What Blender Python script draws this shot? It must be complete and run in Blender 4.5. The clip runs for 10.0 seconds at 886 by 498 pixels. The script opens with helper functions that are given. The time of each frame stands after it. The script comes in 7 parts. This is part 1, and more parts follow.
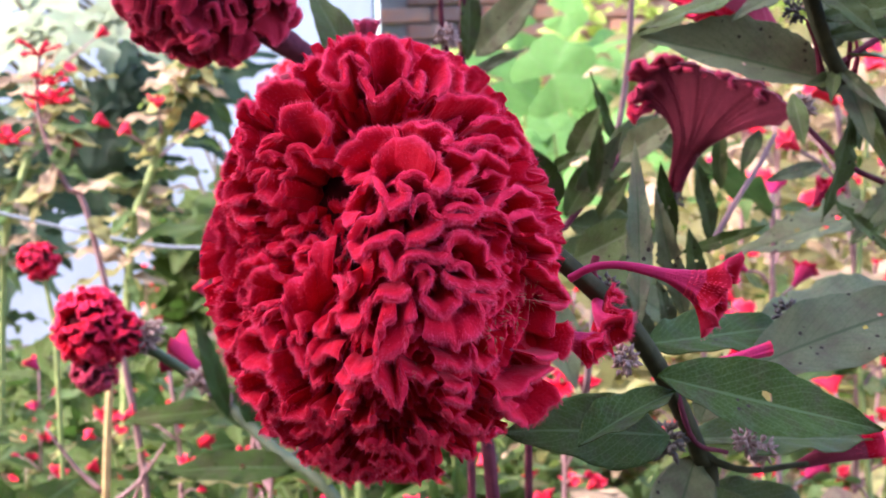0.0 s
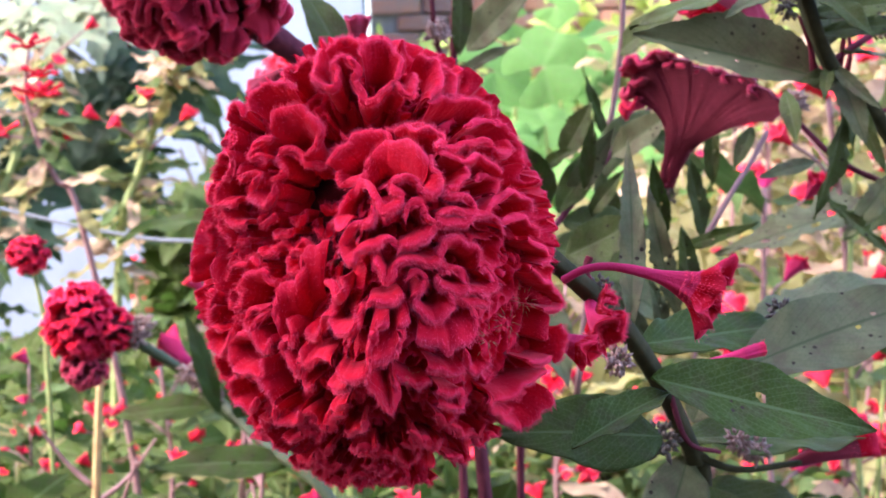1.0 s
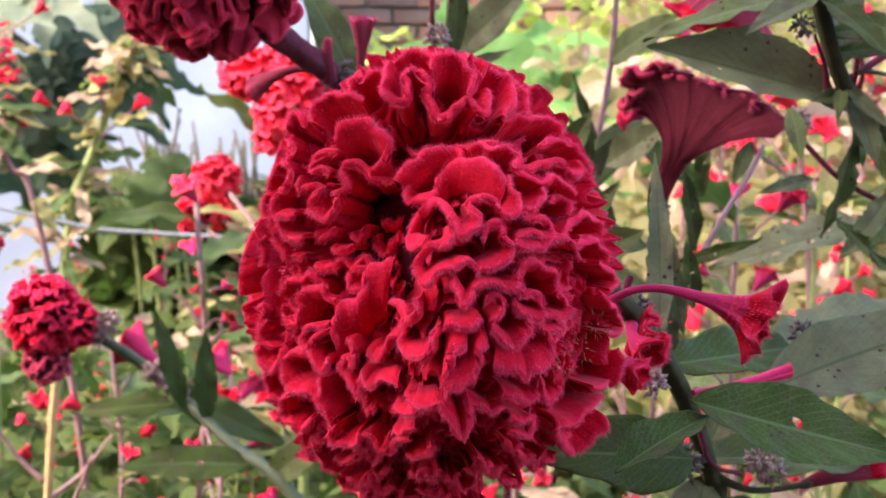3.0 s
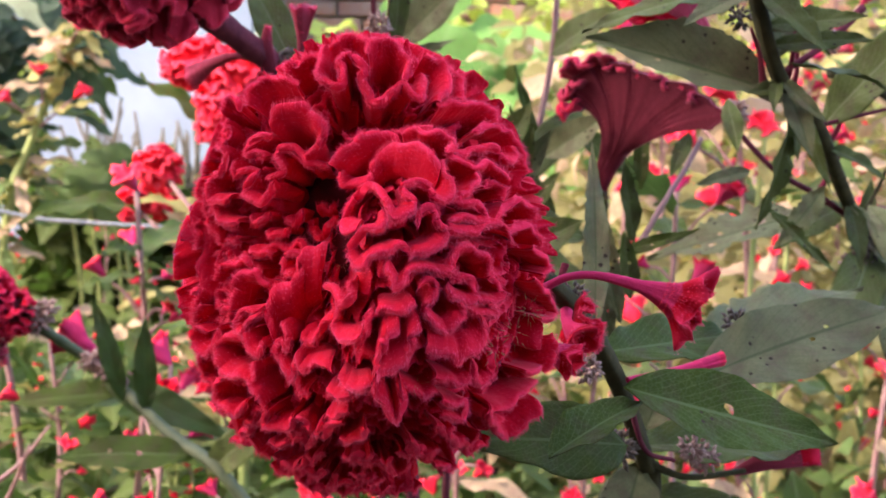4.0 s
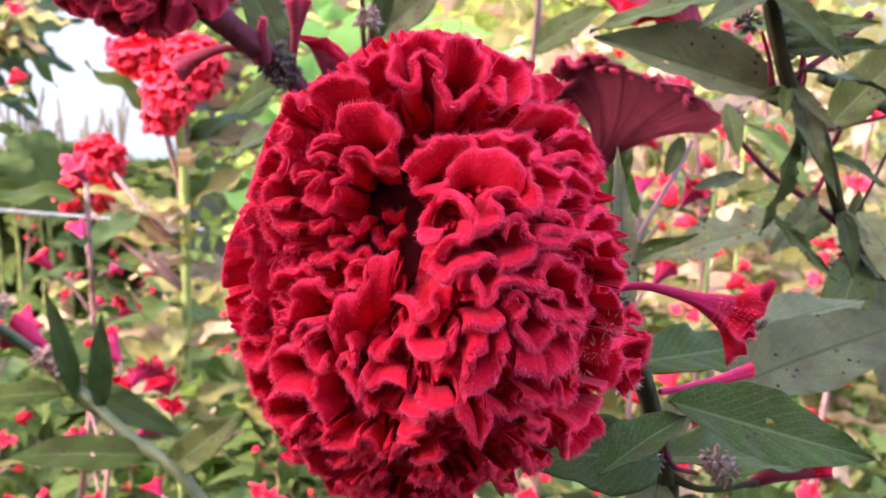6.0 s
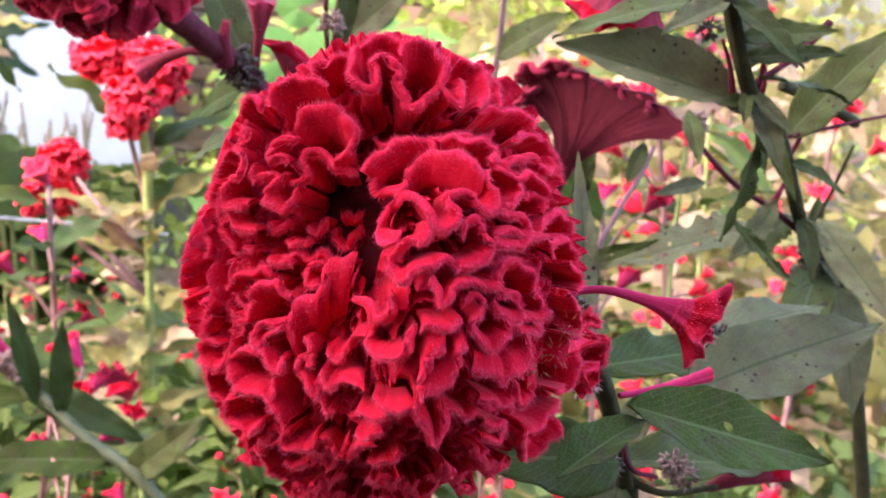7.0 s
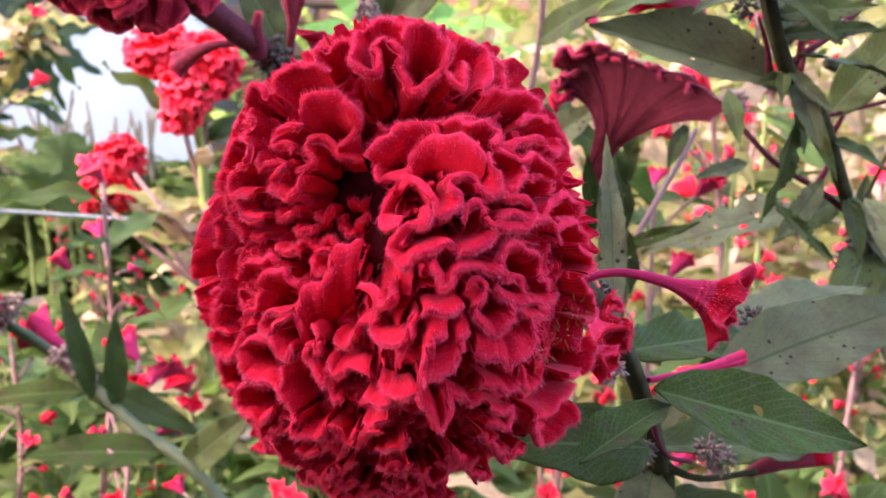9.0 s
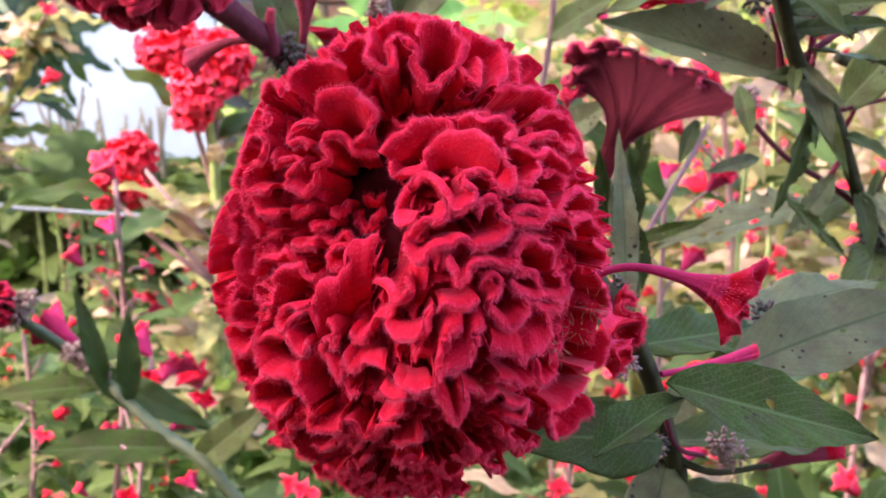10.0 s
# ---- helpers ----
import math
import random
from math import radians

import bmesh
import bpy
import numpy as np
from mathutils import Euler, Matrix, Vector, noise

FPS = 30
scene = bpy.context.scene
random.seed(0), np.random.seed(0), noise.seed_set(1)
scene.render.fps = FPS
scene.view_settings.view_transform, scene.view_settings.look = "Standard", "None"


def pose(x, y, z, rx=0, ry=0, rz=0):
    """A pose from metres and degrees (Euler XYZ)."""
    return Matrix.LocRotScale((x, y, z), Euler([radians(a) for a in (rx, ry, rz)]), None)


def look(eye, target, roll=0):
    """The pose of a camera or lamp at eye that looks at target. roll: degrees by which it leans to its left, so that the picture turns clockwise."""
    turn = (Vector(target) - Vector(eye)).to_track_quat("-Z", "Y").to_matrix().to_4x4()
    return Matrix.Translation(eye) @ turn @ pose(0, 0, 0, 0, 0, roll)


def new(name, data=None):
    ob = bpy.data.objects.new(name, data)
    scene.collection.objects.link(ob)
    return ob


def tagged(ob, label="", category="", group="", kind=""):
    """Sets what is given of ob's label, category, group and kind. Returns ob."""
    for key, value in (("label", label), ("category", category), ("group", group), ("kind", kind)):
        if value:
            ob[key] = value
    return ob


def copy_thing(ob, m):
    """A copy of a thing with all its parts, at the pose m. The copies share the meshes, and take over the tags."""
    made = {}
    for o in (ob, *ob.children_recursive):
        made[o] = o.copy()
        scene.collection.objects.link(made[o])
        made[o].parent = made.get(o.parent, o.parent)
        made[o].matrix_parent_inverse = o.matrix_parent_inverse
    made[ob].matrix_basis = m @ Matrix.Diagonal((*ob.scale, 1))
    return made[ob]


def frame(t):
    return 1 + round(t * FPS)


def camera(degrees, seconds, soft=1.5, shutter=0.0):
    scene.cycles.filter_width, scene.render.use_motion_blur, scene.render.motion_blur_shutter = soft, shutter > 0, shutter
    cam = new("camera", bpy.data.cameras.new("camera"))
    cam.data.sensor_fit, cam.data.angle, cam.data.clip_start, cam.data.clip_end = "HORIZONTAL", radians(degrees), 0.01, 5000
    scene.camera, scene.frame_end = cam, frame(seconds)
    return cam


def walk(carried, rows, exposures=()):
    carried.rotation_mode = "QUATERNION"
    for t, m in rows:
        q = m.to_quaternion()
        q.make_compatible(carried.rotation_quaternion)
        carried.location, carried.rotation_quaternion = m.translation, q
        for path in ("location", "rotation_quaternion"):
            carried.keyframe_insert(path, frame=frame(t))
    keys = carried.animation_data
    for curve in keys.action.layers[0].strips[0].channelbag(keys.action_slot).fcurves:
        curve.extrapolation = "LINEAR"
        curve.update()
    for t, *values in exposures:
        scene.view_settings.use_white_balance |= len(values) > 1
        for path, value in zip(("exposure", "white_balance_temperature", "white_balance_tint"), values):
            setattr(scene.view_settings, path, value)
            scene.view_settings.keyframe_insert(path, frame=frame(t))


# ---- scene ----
cam = camera(35.1, 10.0)
PATH = [
    (0, (0.0334, -0.4834, 0.9458), (0.0235, 0.0142, 0.8981), -1.43),
    (0.5, (0.0339, -0.4817, 0.9482), (0.0249, 0.0158, 0.8990), -1.51),
    (1, (0.0327, -0.4798, 0.9496), (0.0261, 0.0175, 0.8984), -1.44),
    (1.5, (0.0248, -0.4707, 0.9492), (0.0227, 0.0266, 0.8974), -1.03),
    (2, (0.0127, -0.4668, 0.9489), (0.0148, 0.0305, 0.8972), -0.56),
    (3.3, (-0.0115, -0.4672, 0.9579), (0.0139, 0.0293, 0.9042), 0.64),
    (3.5, (-0.0114, -0.4681, 0.9568), (0.0184, 0.0281, 0.9037), 0.74),
    (4, (-0.0066, -0.4691, 0.9542), (0.0319, 0.0263, 0.8987), 1.00),
    (4.5, (-0.0162, -0.4632, 0.9543), (0.0300, 0.0313, 0.8969), 1.20),
    (5, (-0.0296, -0.4553, 0.9560), (0.0248, 0.0384, 0.8984), 1.55),
    (6.5, (-0.0553, -0.4408, 0.9554), (0.0204, 0.0502, 0.8990), 2.51),
    (7, (-0.0494, -0.4441, 0.9544), (0.0314, 0.0464, 0.9003), 2.62),
    (7.5, (-0.0476, -0.4424, 0.9544), (0.0330, 0.0481, 0.9005), 2.38),
    (8, (-0.0383, -0.4369, 0.9539), (0.0345, 0.0545, 0.8978), 1.92),
    (8.5, (-0.0325, -0.4396, 0.9530), (0.0307, 0.0530, 0.8953), 1.48),
    (9, (-0.0311, -0.4430, 0.9531), (0.0255, 0.0503, 0.8946), 1.24),
    (9.5, (-0.0330, -0.4455, 0.9518), (0.0208, 0.0480, 0.8927), 1.06),
    (10, (-0.0329, -0.4462, 0.9532), (0.0202, 0.0473, 0.8932), 1.05),
]
EXPOSURES = [(0.0, 2.70, 5500, 20), (2.0, 2.75, 5500, 20), (3.5, 2.50, 6150, 18), (5.0, 2.65, 6200, 18), (6.5, 2.93, 6000, 19), (7.0, 2.75, 6000, 19), (8.0, 2.73, 6000, 19), (10.0, 2.77, 5900, 18)]
walk(cam, [(t, look(eye, target, roll)) for t, eye, target, roll in PATH], EXPOSURES)
cam.data.dof.use_dof = True
cam.data.dof.focus_distance, cam.data.dof.aperture_fstop = 0.42, 33.0
SKY_STRENGTH, SUN_STRENGTH = 0.15, 1.5

# ---- world, sun and air ----
TO_SUN = Vector((-0.78, -0.36, 0.72)).normalized()
world = bpy.data.worlds.new("world")
scene.world = world
world.use_nodes = True
wn, wl = world.node_tree.nodes, world.node_tree.links
sky = wn.new("ShaderNodeTexSky")
sky.sky_type, sky.sun_disc = "NISHITA", False
sky.sun_elevation = math.asin(TO_SUN.z)
sky.sun_rotation = math.atan2(TO_SUN.x, TO_SUN.y)
sky.air_density, sky.dust_density = 1.2, 3.0
wl.new(sky.outputs[0], wn["Background"].inputs[0])
wn["Background"].inputs[1].default_value = SKY_STRENGTH
sun_data = bpy.data.lights.new("sun", "SUN")
sun_data.energy, sun_data.angle, sun_data.color = SUN_STRENGTH, radians(0.6), (1.0, 0.93, 0.82)
sun = new("sun", sun_data)
sun.matrix_world = look(TO_SUN * 30, (0, 0, 0))


# ---- materials ----
def material(name, rough=0.6, spec=0.4):
    m = bpy.data.materials.new(name)
    m.use_nodes = True
    b = m.node_tree.nodes["Principled BSDF"]
    b.inputs["Roughness"].default_value = rough
    b.inputs["Specular IOR Level"].default_value = spec
    return m, m.node_tree.nodes, m.node_tree.links, b


def coords(nodes, kind="Object"):
    return nodes.new("ShaderNodeTexCoord").outputs[kind]


def noise_tex(nodes, links, vec, scale, detail=4.0, rough=0.55):
    n = nodes.new("ShaderNodeTexNoise")
    n.inputs["Scale"].default_value, n.inputs["Detail"].default_value, n.inputs["Roughness"].default_value = scale, detail, rough
    links.new(vec, n.inputs["Vector"])
    return n.outputs["Fac"]


def ramp(nodes, links, fac, stops):
    r = nodes.new("ShaderNodeValToRGB")
    while len(r.color_ramp.elements) < len(stops):
        r.color_ramp.elements.new(0.5)
    for e, (p, c) in zip(r.color_ramp.elements, stops):
        e.position, e.color = p, (*c, 1) if len(c) == 3 else c
    links.new(fac, r.inputs[0])
    return r.outputs[0]


def mix(nodes, links, fac, a, b, blend="MIX"):
    n = nodes.new("ShaderNodeMix")
    n.data_type, n.blend_type = "RGBA", blend
    for sock, v in ((n.inputs[0], fac), (n.inputs[6], a), (n.inputs[7], b)):
        if hasattr(v, "links"):
            links.new(v, sock)
        else:
            sock.default_value = v if isinstance(v, float) else (*v, 1)
    return n.outputs[2]


def math_node(nodes, links, op, a, b=0.0):
    n = nodes.new("ShaderNodeMath")
    n.operation = op
    for sock, v in ((n.inputs[0], a), (n.inputs[1], b)):
        if hasattr(v, "links"):
            links.new(v, sock)
        else:
            sock.default_value = v
    return n.outputs[0]


def bump(nodes, links, height, bsdf, strength=0.4, dist=0.001):
    n = nodes.new("ShaderNodeBump")
    n.inputs["Strength"].default_value, n.inputs["Distance"].default_value = strength, dist
    links.new(height, n.inputs["Height"])
    links.new(n.outputs[0], bsdf.inputs["Normal"])


def attribute(nodes, name):
    n = nodes.new("ShaderNodeAttribute")
    n.attribute_name = name
    return n.outputs["Fac"]


def random_value(nodes):
    return nodes.new("ShaderNodeObjectInfo").outputs["Random"]


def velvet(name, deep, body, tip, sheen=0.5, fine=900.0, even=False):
    """Crest tissue: shade painted in at the root of a fold, brighter to the rim, with a nap of short fuzz."""
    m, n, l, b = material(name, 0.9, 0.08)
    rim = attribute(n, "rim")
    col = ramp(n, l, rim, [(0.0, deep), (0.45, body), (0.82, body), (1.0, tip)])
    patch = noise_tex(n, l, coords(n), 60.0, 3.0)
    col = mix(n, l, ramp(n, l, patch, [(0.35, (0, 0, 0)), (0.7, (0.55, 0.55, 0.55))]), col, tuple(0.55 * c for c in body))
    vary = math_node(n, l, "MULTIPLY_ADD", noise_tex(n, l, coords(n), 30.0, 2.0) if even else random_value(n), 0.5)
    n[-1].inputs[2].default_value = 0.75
    hsv = n.new("ShaderNodeHueSaturation")
    l.new(vary, hsv.inputs["Value"])
    l.new(col, hsv.inputs["Color"])
    l.new(hsv.outputs[0], b.inputs["Base Color"])
    b.inputs["Sheen Weight"].default_value = sheen
    b.inputs["Sheen Roughness"].default_value = 0.35
    b.inputs["Sheen Tint"].default_value = (1.0, 0.35, 0.5, 1)
    bump(n, l, math_node(n, l, "ADD", noise_tex(n, l, coords(n), fine, 2.0), math_node(n, l, "MULTIPLY", noise_tex(n, l, coords(n), 260.0, 3.0), 1.5)), b, 0.45, 0.0008)
    return m


def fuzz(name, c0, c1):
    """Short hairs that let light through."""
    m, n, l, b = material(name, 0.6, 0.2)
    col = ramp(n, l, n.new("ShaderNodeNewGeometry").outputs["Random Per Island"], [(0.0, c0), (1.0, c1)])
    l.new(col, b.inputs["Base Color"])
    through_light = n.new("ShaderNodeBsdfTranslucent")
    l.new(col, through_light.inputs["Color"])
    both = n.new("ShaderNodeMixShader")
    both.inputs[0].default_value = 0.5
    l.new(b.outputs[0], both.inputs[1])
    l.new(through_light.outputs[0], both.inputs[2])
    l.new(both.outputs[0], n["Material Output"].inputs["Surface"])
    return m


def leaf_mat(name, dark, light, vein, under, rough=0.45, spots=0.0, spot=(0.05, 0.02, 0.02), glow=0.25):
    """A leaf blade: midrib and side veins by its own lengthways map, blotches, spots, light through the blade."""
    m, n, l, b = material(name, rough, 0.11)
    uv = coords(n, "UV")
    sep = n.new("ShaderNodeSeparateXYZ")
    l.new(uv, sep.inputs[0])
    u, v = sep.outputs[0], sep.outputs[1]
    off = math_node(n, l, "ABSOLUTE", math_node(n, l, "SUBTRACT", v, 0.5))
    midrib = math_node(n, l, "LESS_THAN", off, 0.022)
    slant = math_node(n, l, "SUBTRACT", math_node(n, l, "MULTIPLY", u, 13.0), math_node(n, l, "MULTIPLY", off, 9.0))
    side = math_node(n, l, "ABSOLUTE", math_node(n, l, "SUBTRACT", math_node(n, l, "FRACT", slant), 0.5))
    side = math_node(n, l, "LESS_THAN", side, 0.04)
    obj = coords(n)
    big, fine = noise_tex(n, l, obj, 25.0, 4.0), noise_tex(n, l, obj, 220.0, 3.0)
    col = ramp(n, l, big, [(0.3, dark), (0.7, light)])
    col = mix(n, l, math_node(n, l, "MULTIPLY", fine, 0.45), col, tuple(1.6 * c for c in light))
    blotch = ramp(n, l, noise_tex(n, l, obj, 75.0, 5.0, 0.65), [(0.48, (0, 0, 0)), (0.66, (0.6, 0.6, 0.6))])
    col = mix(n, l, blotch, col, (0.55 * light[0] + 0.045, 0.40 * light[1] + 0.02, 0.5 * light[2] + 0.02))
    net = n.new("ShaderNodeTexVoronoi")
    net.feature = "DISTANCE_TO_EDGE"
    net.inputs["Scale"].default_value = 420.0
    l.new(obj, net.inputs["Vector"])
    mesh_line = math_node(n, l, "LESS_THAN", net.outputs["Distance"], 0.06)
    col = mix(n, l, math_node(n, l, "MULTIPLY", mesh_line, 0.28), col, vein)
    col = mix(n, l, math_node(n, l, "MULTIPLY", side, 0.5), col, vein)
    col = mix(n, l, math_node(n, l, "MULTIPLY", midrib, 0.8), col, vein)
    if spots:
        vor = n.new("ShaderNodeTexVoronoi")
        vor.inputs["Scale"].default_value = 170.0
        l.new(obj, vor.inputs["Vector"])
        near = math_node(n, l, "LESS_THAN", vor.outputs["Distance"], 0.17)
        pick = math_node(n, l, "GREATER_THAN", noise_tex(n, l, obj, 45.0, 2.0), 1.0 - spots)
        col = mix(n, l, math_node(n, l, "MULTIPLY", near, pick), col, spot)
    vary = math_node(n, l, "MULTIPLY_ADD", random_value(n), 0.7)
    n[-1].inputs[2].default_value = 0.65
    hsv = n.new("ShaderNodeHueSaturation")
    l.new(vary, hsv.inputs["Value"])
    l.new(col, hsv.inputs["Color"])
    l.new(hsv.outputs[0], b.inputs["Base Color"])
    height = math_node(n, l, "ADD", math_node(n, l, "MULTIPLY", math_node(n, l, "ADD", side, math_node(n, l, "MULTIPLY", mesh_line, 0.5)), -0.6), math_node(n, l, "MULTIPLY", big, 1.2))
    bump(n, l, math_node(n, l, "ADD", height, math_node(n, l, "MULTIPLY", fine, 0.5)), b, 0.35, 0.0012)
    if glow:
        tr = n.new("ShaderNodeBsdfTranslucent")
        l.new(mix(n, l, 0.6, hsv.outputs[0], under), tr.inputs[0])
        ms = n.new("ShaderNodeMixShader")
        ms.inputs[0].default_value = glow
        l.new(b.outputs[0], ms.inputs[1])
        l.new(tr.outputs[0], ms.inputs[2])
        l.new(ms.outputs[0], n["Material Output"].inputs[0])
    return m


def plain(name, c0, c1, scale, rough=0.7, relief=0.3, dist=0.001, spec=0.3, stretch=None):
    m, n, l, b = material(name, rough, spec)
    vec = coords(n)
    if stretch:
        mp = n.new("ShaderNodeMapping")
        mp.inputs["Scale"].default_value = stretch
        l.new(vec, mp.inputs[0])
        vec = mp.outputs[0]
    a, f = noise_tex(n, l, vec, scale, 5.0), noise_tex(n, l, vec, scale * 9, 3.0)
    col = mix(n, l, math_node(n, l, "MULTIPLY", f, 0.4), ramp(n, l, a, [(0.3, c0), (0.7, c1)]), c0)
    l.new(col, b.inputs["Base Color"])
    bump(n, l, math_node(n, l, "ADD", a, math_node(n, l, "MULTIPLY", f, 0.4)), b, relief, dist)
    return m


# first colour of each: the fold root, darkened to stand in for shade
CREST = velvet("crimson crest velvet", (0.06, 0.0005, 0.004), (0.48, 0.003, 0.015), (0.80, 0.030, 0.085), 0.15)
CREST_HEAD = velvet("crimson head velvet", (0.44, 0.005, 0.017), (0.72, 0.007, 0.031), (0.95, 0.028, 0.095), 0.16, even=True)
CREST_HEAD.node_tree.nodes["Principled BSDF"].inputs["Subsurface Weight"].default_value = 0.3
CREST_HEAD.node_tree.nodes["Principled BSDF"].inputs["Subsurface Radius"].default_value = (1.0, 0.12, 0.15)
CREST_HEAD.node_tree.nodes["Principled BSDF"].inputs["Subsurface Scale"].default_value = 0.003
CREST_DARK = velvet("dark magenta crest velvet", (0.14, 0.018, 0.028), (0.29, 0.036, 0.058), (0.52, 0.04, 0.085), 0.4)
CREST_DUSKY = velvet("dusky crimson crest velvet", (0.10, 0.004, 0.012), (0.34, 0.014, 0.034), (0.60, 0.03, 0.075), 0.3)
CREST_PINK = velvet("magenta pink tube skin", (0.50, 0.03, 0.11), (0.58, 0.03, 0.10), (0.66, 0.02, 0.05), 0.3)
SCARLET = velvet("scarlet crest velvet", (0.70, 0.014, 0.024), (0.86, 0.022, 0.050), (0.95, 0.08, 0.12), 0.2, 300.0)
# near-black red: stands in for the shade deep between the folds
CORE = plain("shade-dark crimson flower core", (0.05, 0.0005, 0.003), (0.12, 0.002, 0.008), 200.0, 0.9)
FUZZ = fuzz("pink crest fuzz", (0.95, 0.02, 0.08), (0.99, 0.16, 0.30))
FUZZ_DARK = fuzz("dull magenta crest fuzz", (0.30, 0.02, 0.05), (0.46, 0.10, 0.14))
FUZZ_PALE = fuzz("pale withered bristles", (0.34, 0.17, 0.08), (0.60, 0.36, 0.22))
LEAF_NEAR = leaf_mat("grey green leaf", (0.062, 0.076, 0.018), (0.115, 0.130, 0.034), (0.20, 0.21, 0.10), (0.10, 0.22, 0.03), 0.55, 0.42)
LEAF_PALE = leaf_mat("dull grey leaf underside", (0.130, 0.130, 0.052), (0.225, 0.215, 0.105), (0.100, 0.120, 0.045), (0.12, 0.20, 0.06), 0.65, 0.45)
LEAF_DARK = leaf_mat("dark green leaf", (0.026, 0.037, 0.004), (0.050, 0.068, 0.008), (0.12, 0.15, 0.05), (0.08, 0.18, 0.02), 0.62, 0.36)
LEAF_BACK = leaf_mat("garden leaf", (0.035, 0.065, 0.018), (0.09, 0.13, 0.035), (0.13, 0.17, 0.06), (0.28, 0.36, 0.05), 0.5, 0.3, glow=0.35)
LEAF_YELLOW = leaf_mat("yellowing leaf", (0.17, 0.155, 0.05), (0.31, 0.265, 0.09), (0.30, 0.27, 0.13), (0.6, 0.5, 0.12), 0.6, 0.3, (0.22, 0.12, 0.05), 0.35)
LEAF_DRY = leaf_mat("withered tan leaf", (0.26, 0.17, 0.09), (0.45, 0.31, 0.19), (0.28, 0.19, 0.11), (0.6, 0.42, 0.2), 0.7, 0.3, (0.2, 0.1, 0.05), 0.25)
LEAF_VINE = leaf_mat("bright vine leaf", (0.055, 0.145, 0.022), (0.12, 0.24, 0.05), (0.22, 0.32, 0.12), (0.26, 0.50, 0.05), 0.5, 0.0, glow=0.3)
LEAF_LIME = leaf_mat("lime hedge leaf", (0.24, 0.34, 0.05), (0.45, 0.52, 0.12), (0.45, 0.5, 0.2), (0.6, 0.7, 0.1), 0.5, 0.0, glow=0.4)
# papaya leaf twice: sunlight put into the first colour, shade into the second
LEAF_PAPAYA_LIT = leaf_mat("sunlit-pale papaya leaf", (0.15, 0.17, 0.085), (0.27, 0.29, 0.17), (0.28, 0.30, 0.17), (0.34, 0.38, 0.17), 0.5, 0.0, glow=0.3)
LEAF_PAPAYA_SHADED = leaf_mat("shade-dark lobed tree leaf", (0.018, 0.035, 0.02), (0.035, 0.06, 0.03), (0.08, 0.1, 0.05), (0.10, 0.2, 0.04), 0.4, 0.0, glow=0.2)
STEM = plain("dark purplish green stem", (0.030, 0.028, 0.013), (0.080, 0.066, 0.028), 90.0, 0.75, 0.5, 0.0008, 0.1)
STEM_MAROON = plain("maroon stem", (0.085, 0.016, 0.026), (0.19, 0.04, 0.055), 120.0, 0.8, 0.6, 0.001, 0.1)
STEM_PINK = plain("pinkish stem", (0.22, 0.10, 0.10), (0.36, 0.20, 0.17), 90.0, 0.6, 0.4)
STEM_DULL = plain("dull green stalk", (0.06, 0.075, 0.03), (0.14, 0.14, 0.065), 60.0, 0.6, 0.4)
STEM_GREEN = plain("yellow green stalk", (0.16, 0.2, 0.05), (0.36, 0.36, 0.12), 60.0, 0.6, 0.4)
STEM_TAN = plain("dry tan stalk", (0.40, 0.24, 0.09), (0.62, 0.42, 0.18), 70.0, 0.65, 0.5, 0.001)
SEED = plain("dry seed head", (0.06, 0.042, 0.034), (0.19, 0.145, 0.11), 400.0, 0.8, 0.6)
SEED_PINK = plain("pink seed bracts", (0.24, 0.12, 0.10), (0.48, 0.32, 0.26), 400.0, 0.7, 0.5)
# limewash greyed: the tree's shade on the wall is put into this colour
WALL_GREY = plain("shade-greyed limewash", (0.205, 0.225, 0.265), (0.33, 0.36, 0.41), 1.6, 0.85, 0.25, 0.004)
# dark finish of the added sky-blocking wall, to cut its bounce
BLOCK_PLASTER = plain("dark blocking plaster", (0.07, 0.055, 0.04), (0.13, 0.10, 0.075), 3.0, 0.9, 0.4, 0.006)
# kept dark so the added house throws little light back
PLASTER = plain("bare cement plaster", (0.14, 0.135, 0.13), (0.22, 0.21, 0.20), 1.6, 0.85, 0.25, 0.004)
MORTAR = plain("grey mortar", (0.22, 0.2, 0.18), (0.34, 0.31, 0.28), 14.0, 0.9, 0.5, 0.004)
SOIL = plain("dry garden soil", (0.05, 0.036, 0.025), (0.13, 0.10, 0.065), 5.0, 0.95, 0.7, 0.03)
WIRE = plain("weathered wire", (0.16, 0.16, 0.17), (0.34, 0.33, 0.32), 200.0, 0.45, 0.3)
STRAW = plain("grey dry straw", (0.07, 0.058, 0.042), (0.19, 0.15, 0.105), 30.0, 0.85, 0.5, 0.003, 0.2, (1, 1, 0.1))


def brick_mat():
    m, n, l, b = material("weathered brick", 0.85, 0.2)
    o = coords(n)
    base = ramp(n, l, random_value(n), [(0.0, (0.20, 0.10, 0.08)), (0.5, (0.34, 0.15, 0.10)), (1.0, (0.42, 0.20, 0.13))])
    col = mix(n, l, ramp(n, l, noise_tex(n, l, o, 14.0), [(0.4, (0, 0, 0)), (0.75, (0.8, 0.8, 0.8))]), base, (0.24, 0.19, 0.17))
    l.new(col, b.inputs["Base Color"])
    bump(n, l, noise_tex(n, l, o, 90.0), b, 0.6, 0.004)
    return m


BRICK = brick_mat()


# ---- mesh helpers ----
def place_of(ob):
    """The world matrix of a thing or part that has been built."""
    own = ob.matrix_parent_inverse @ ob.matrix_basis
    return place_of(ob.parent) @ own if ob.parent else ob.matrix_basis.copy()


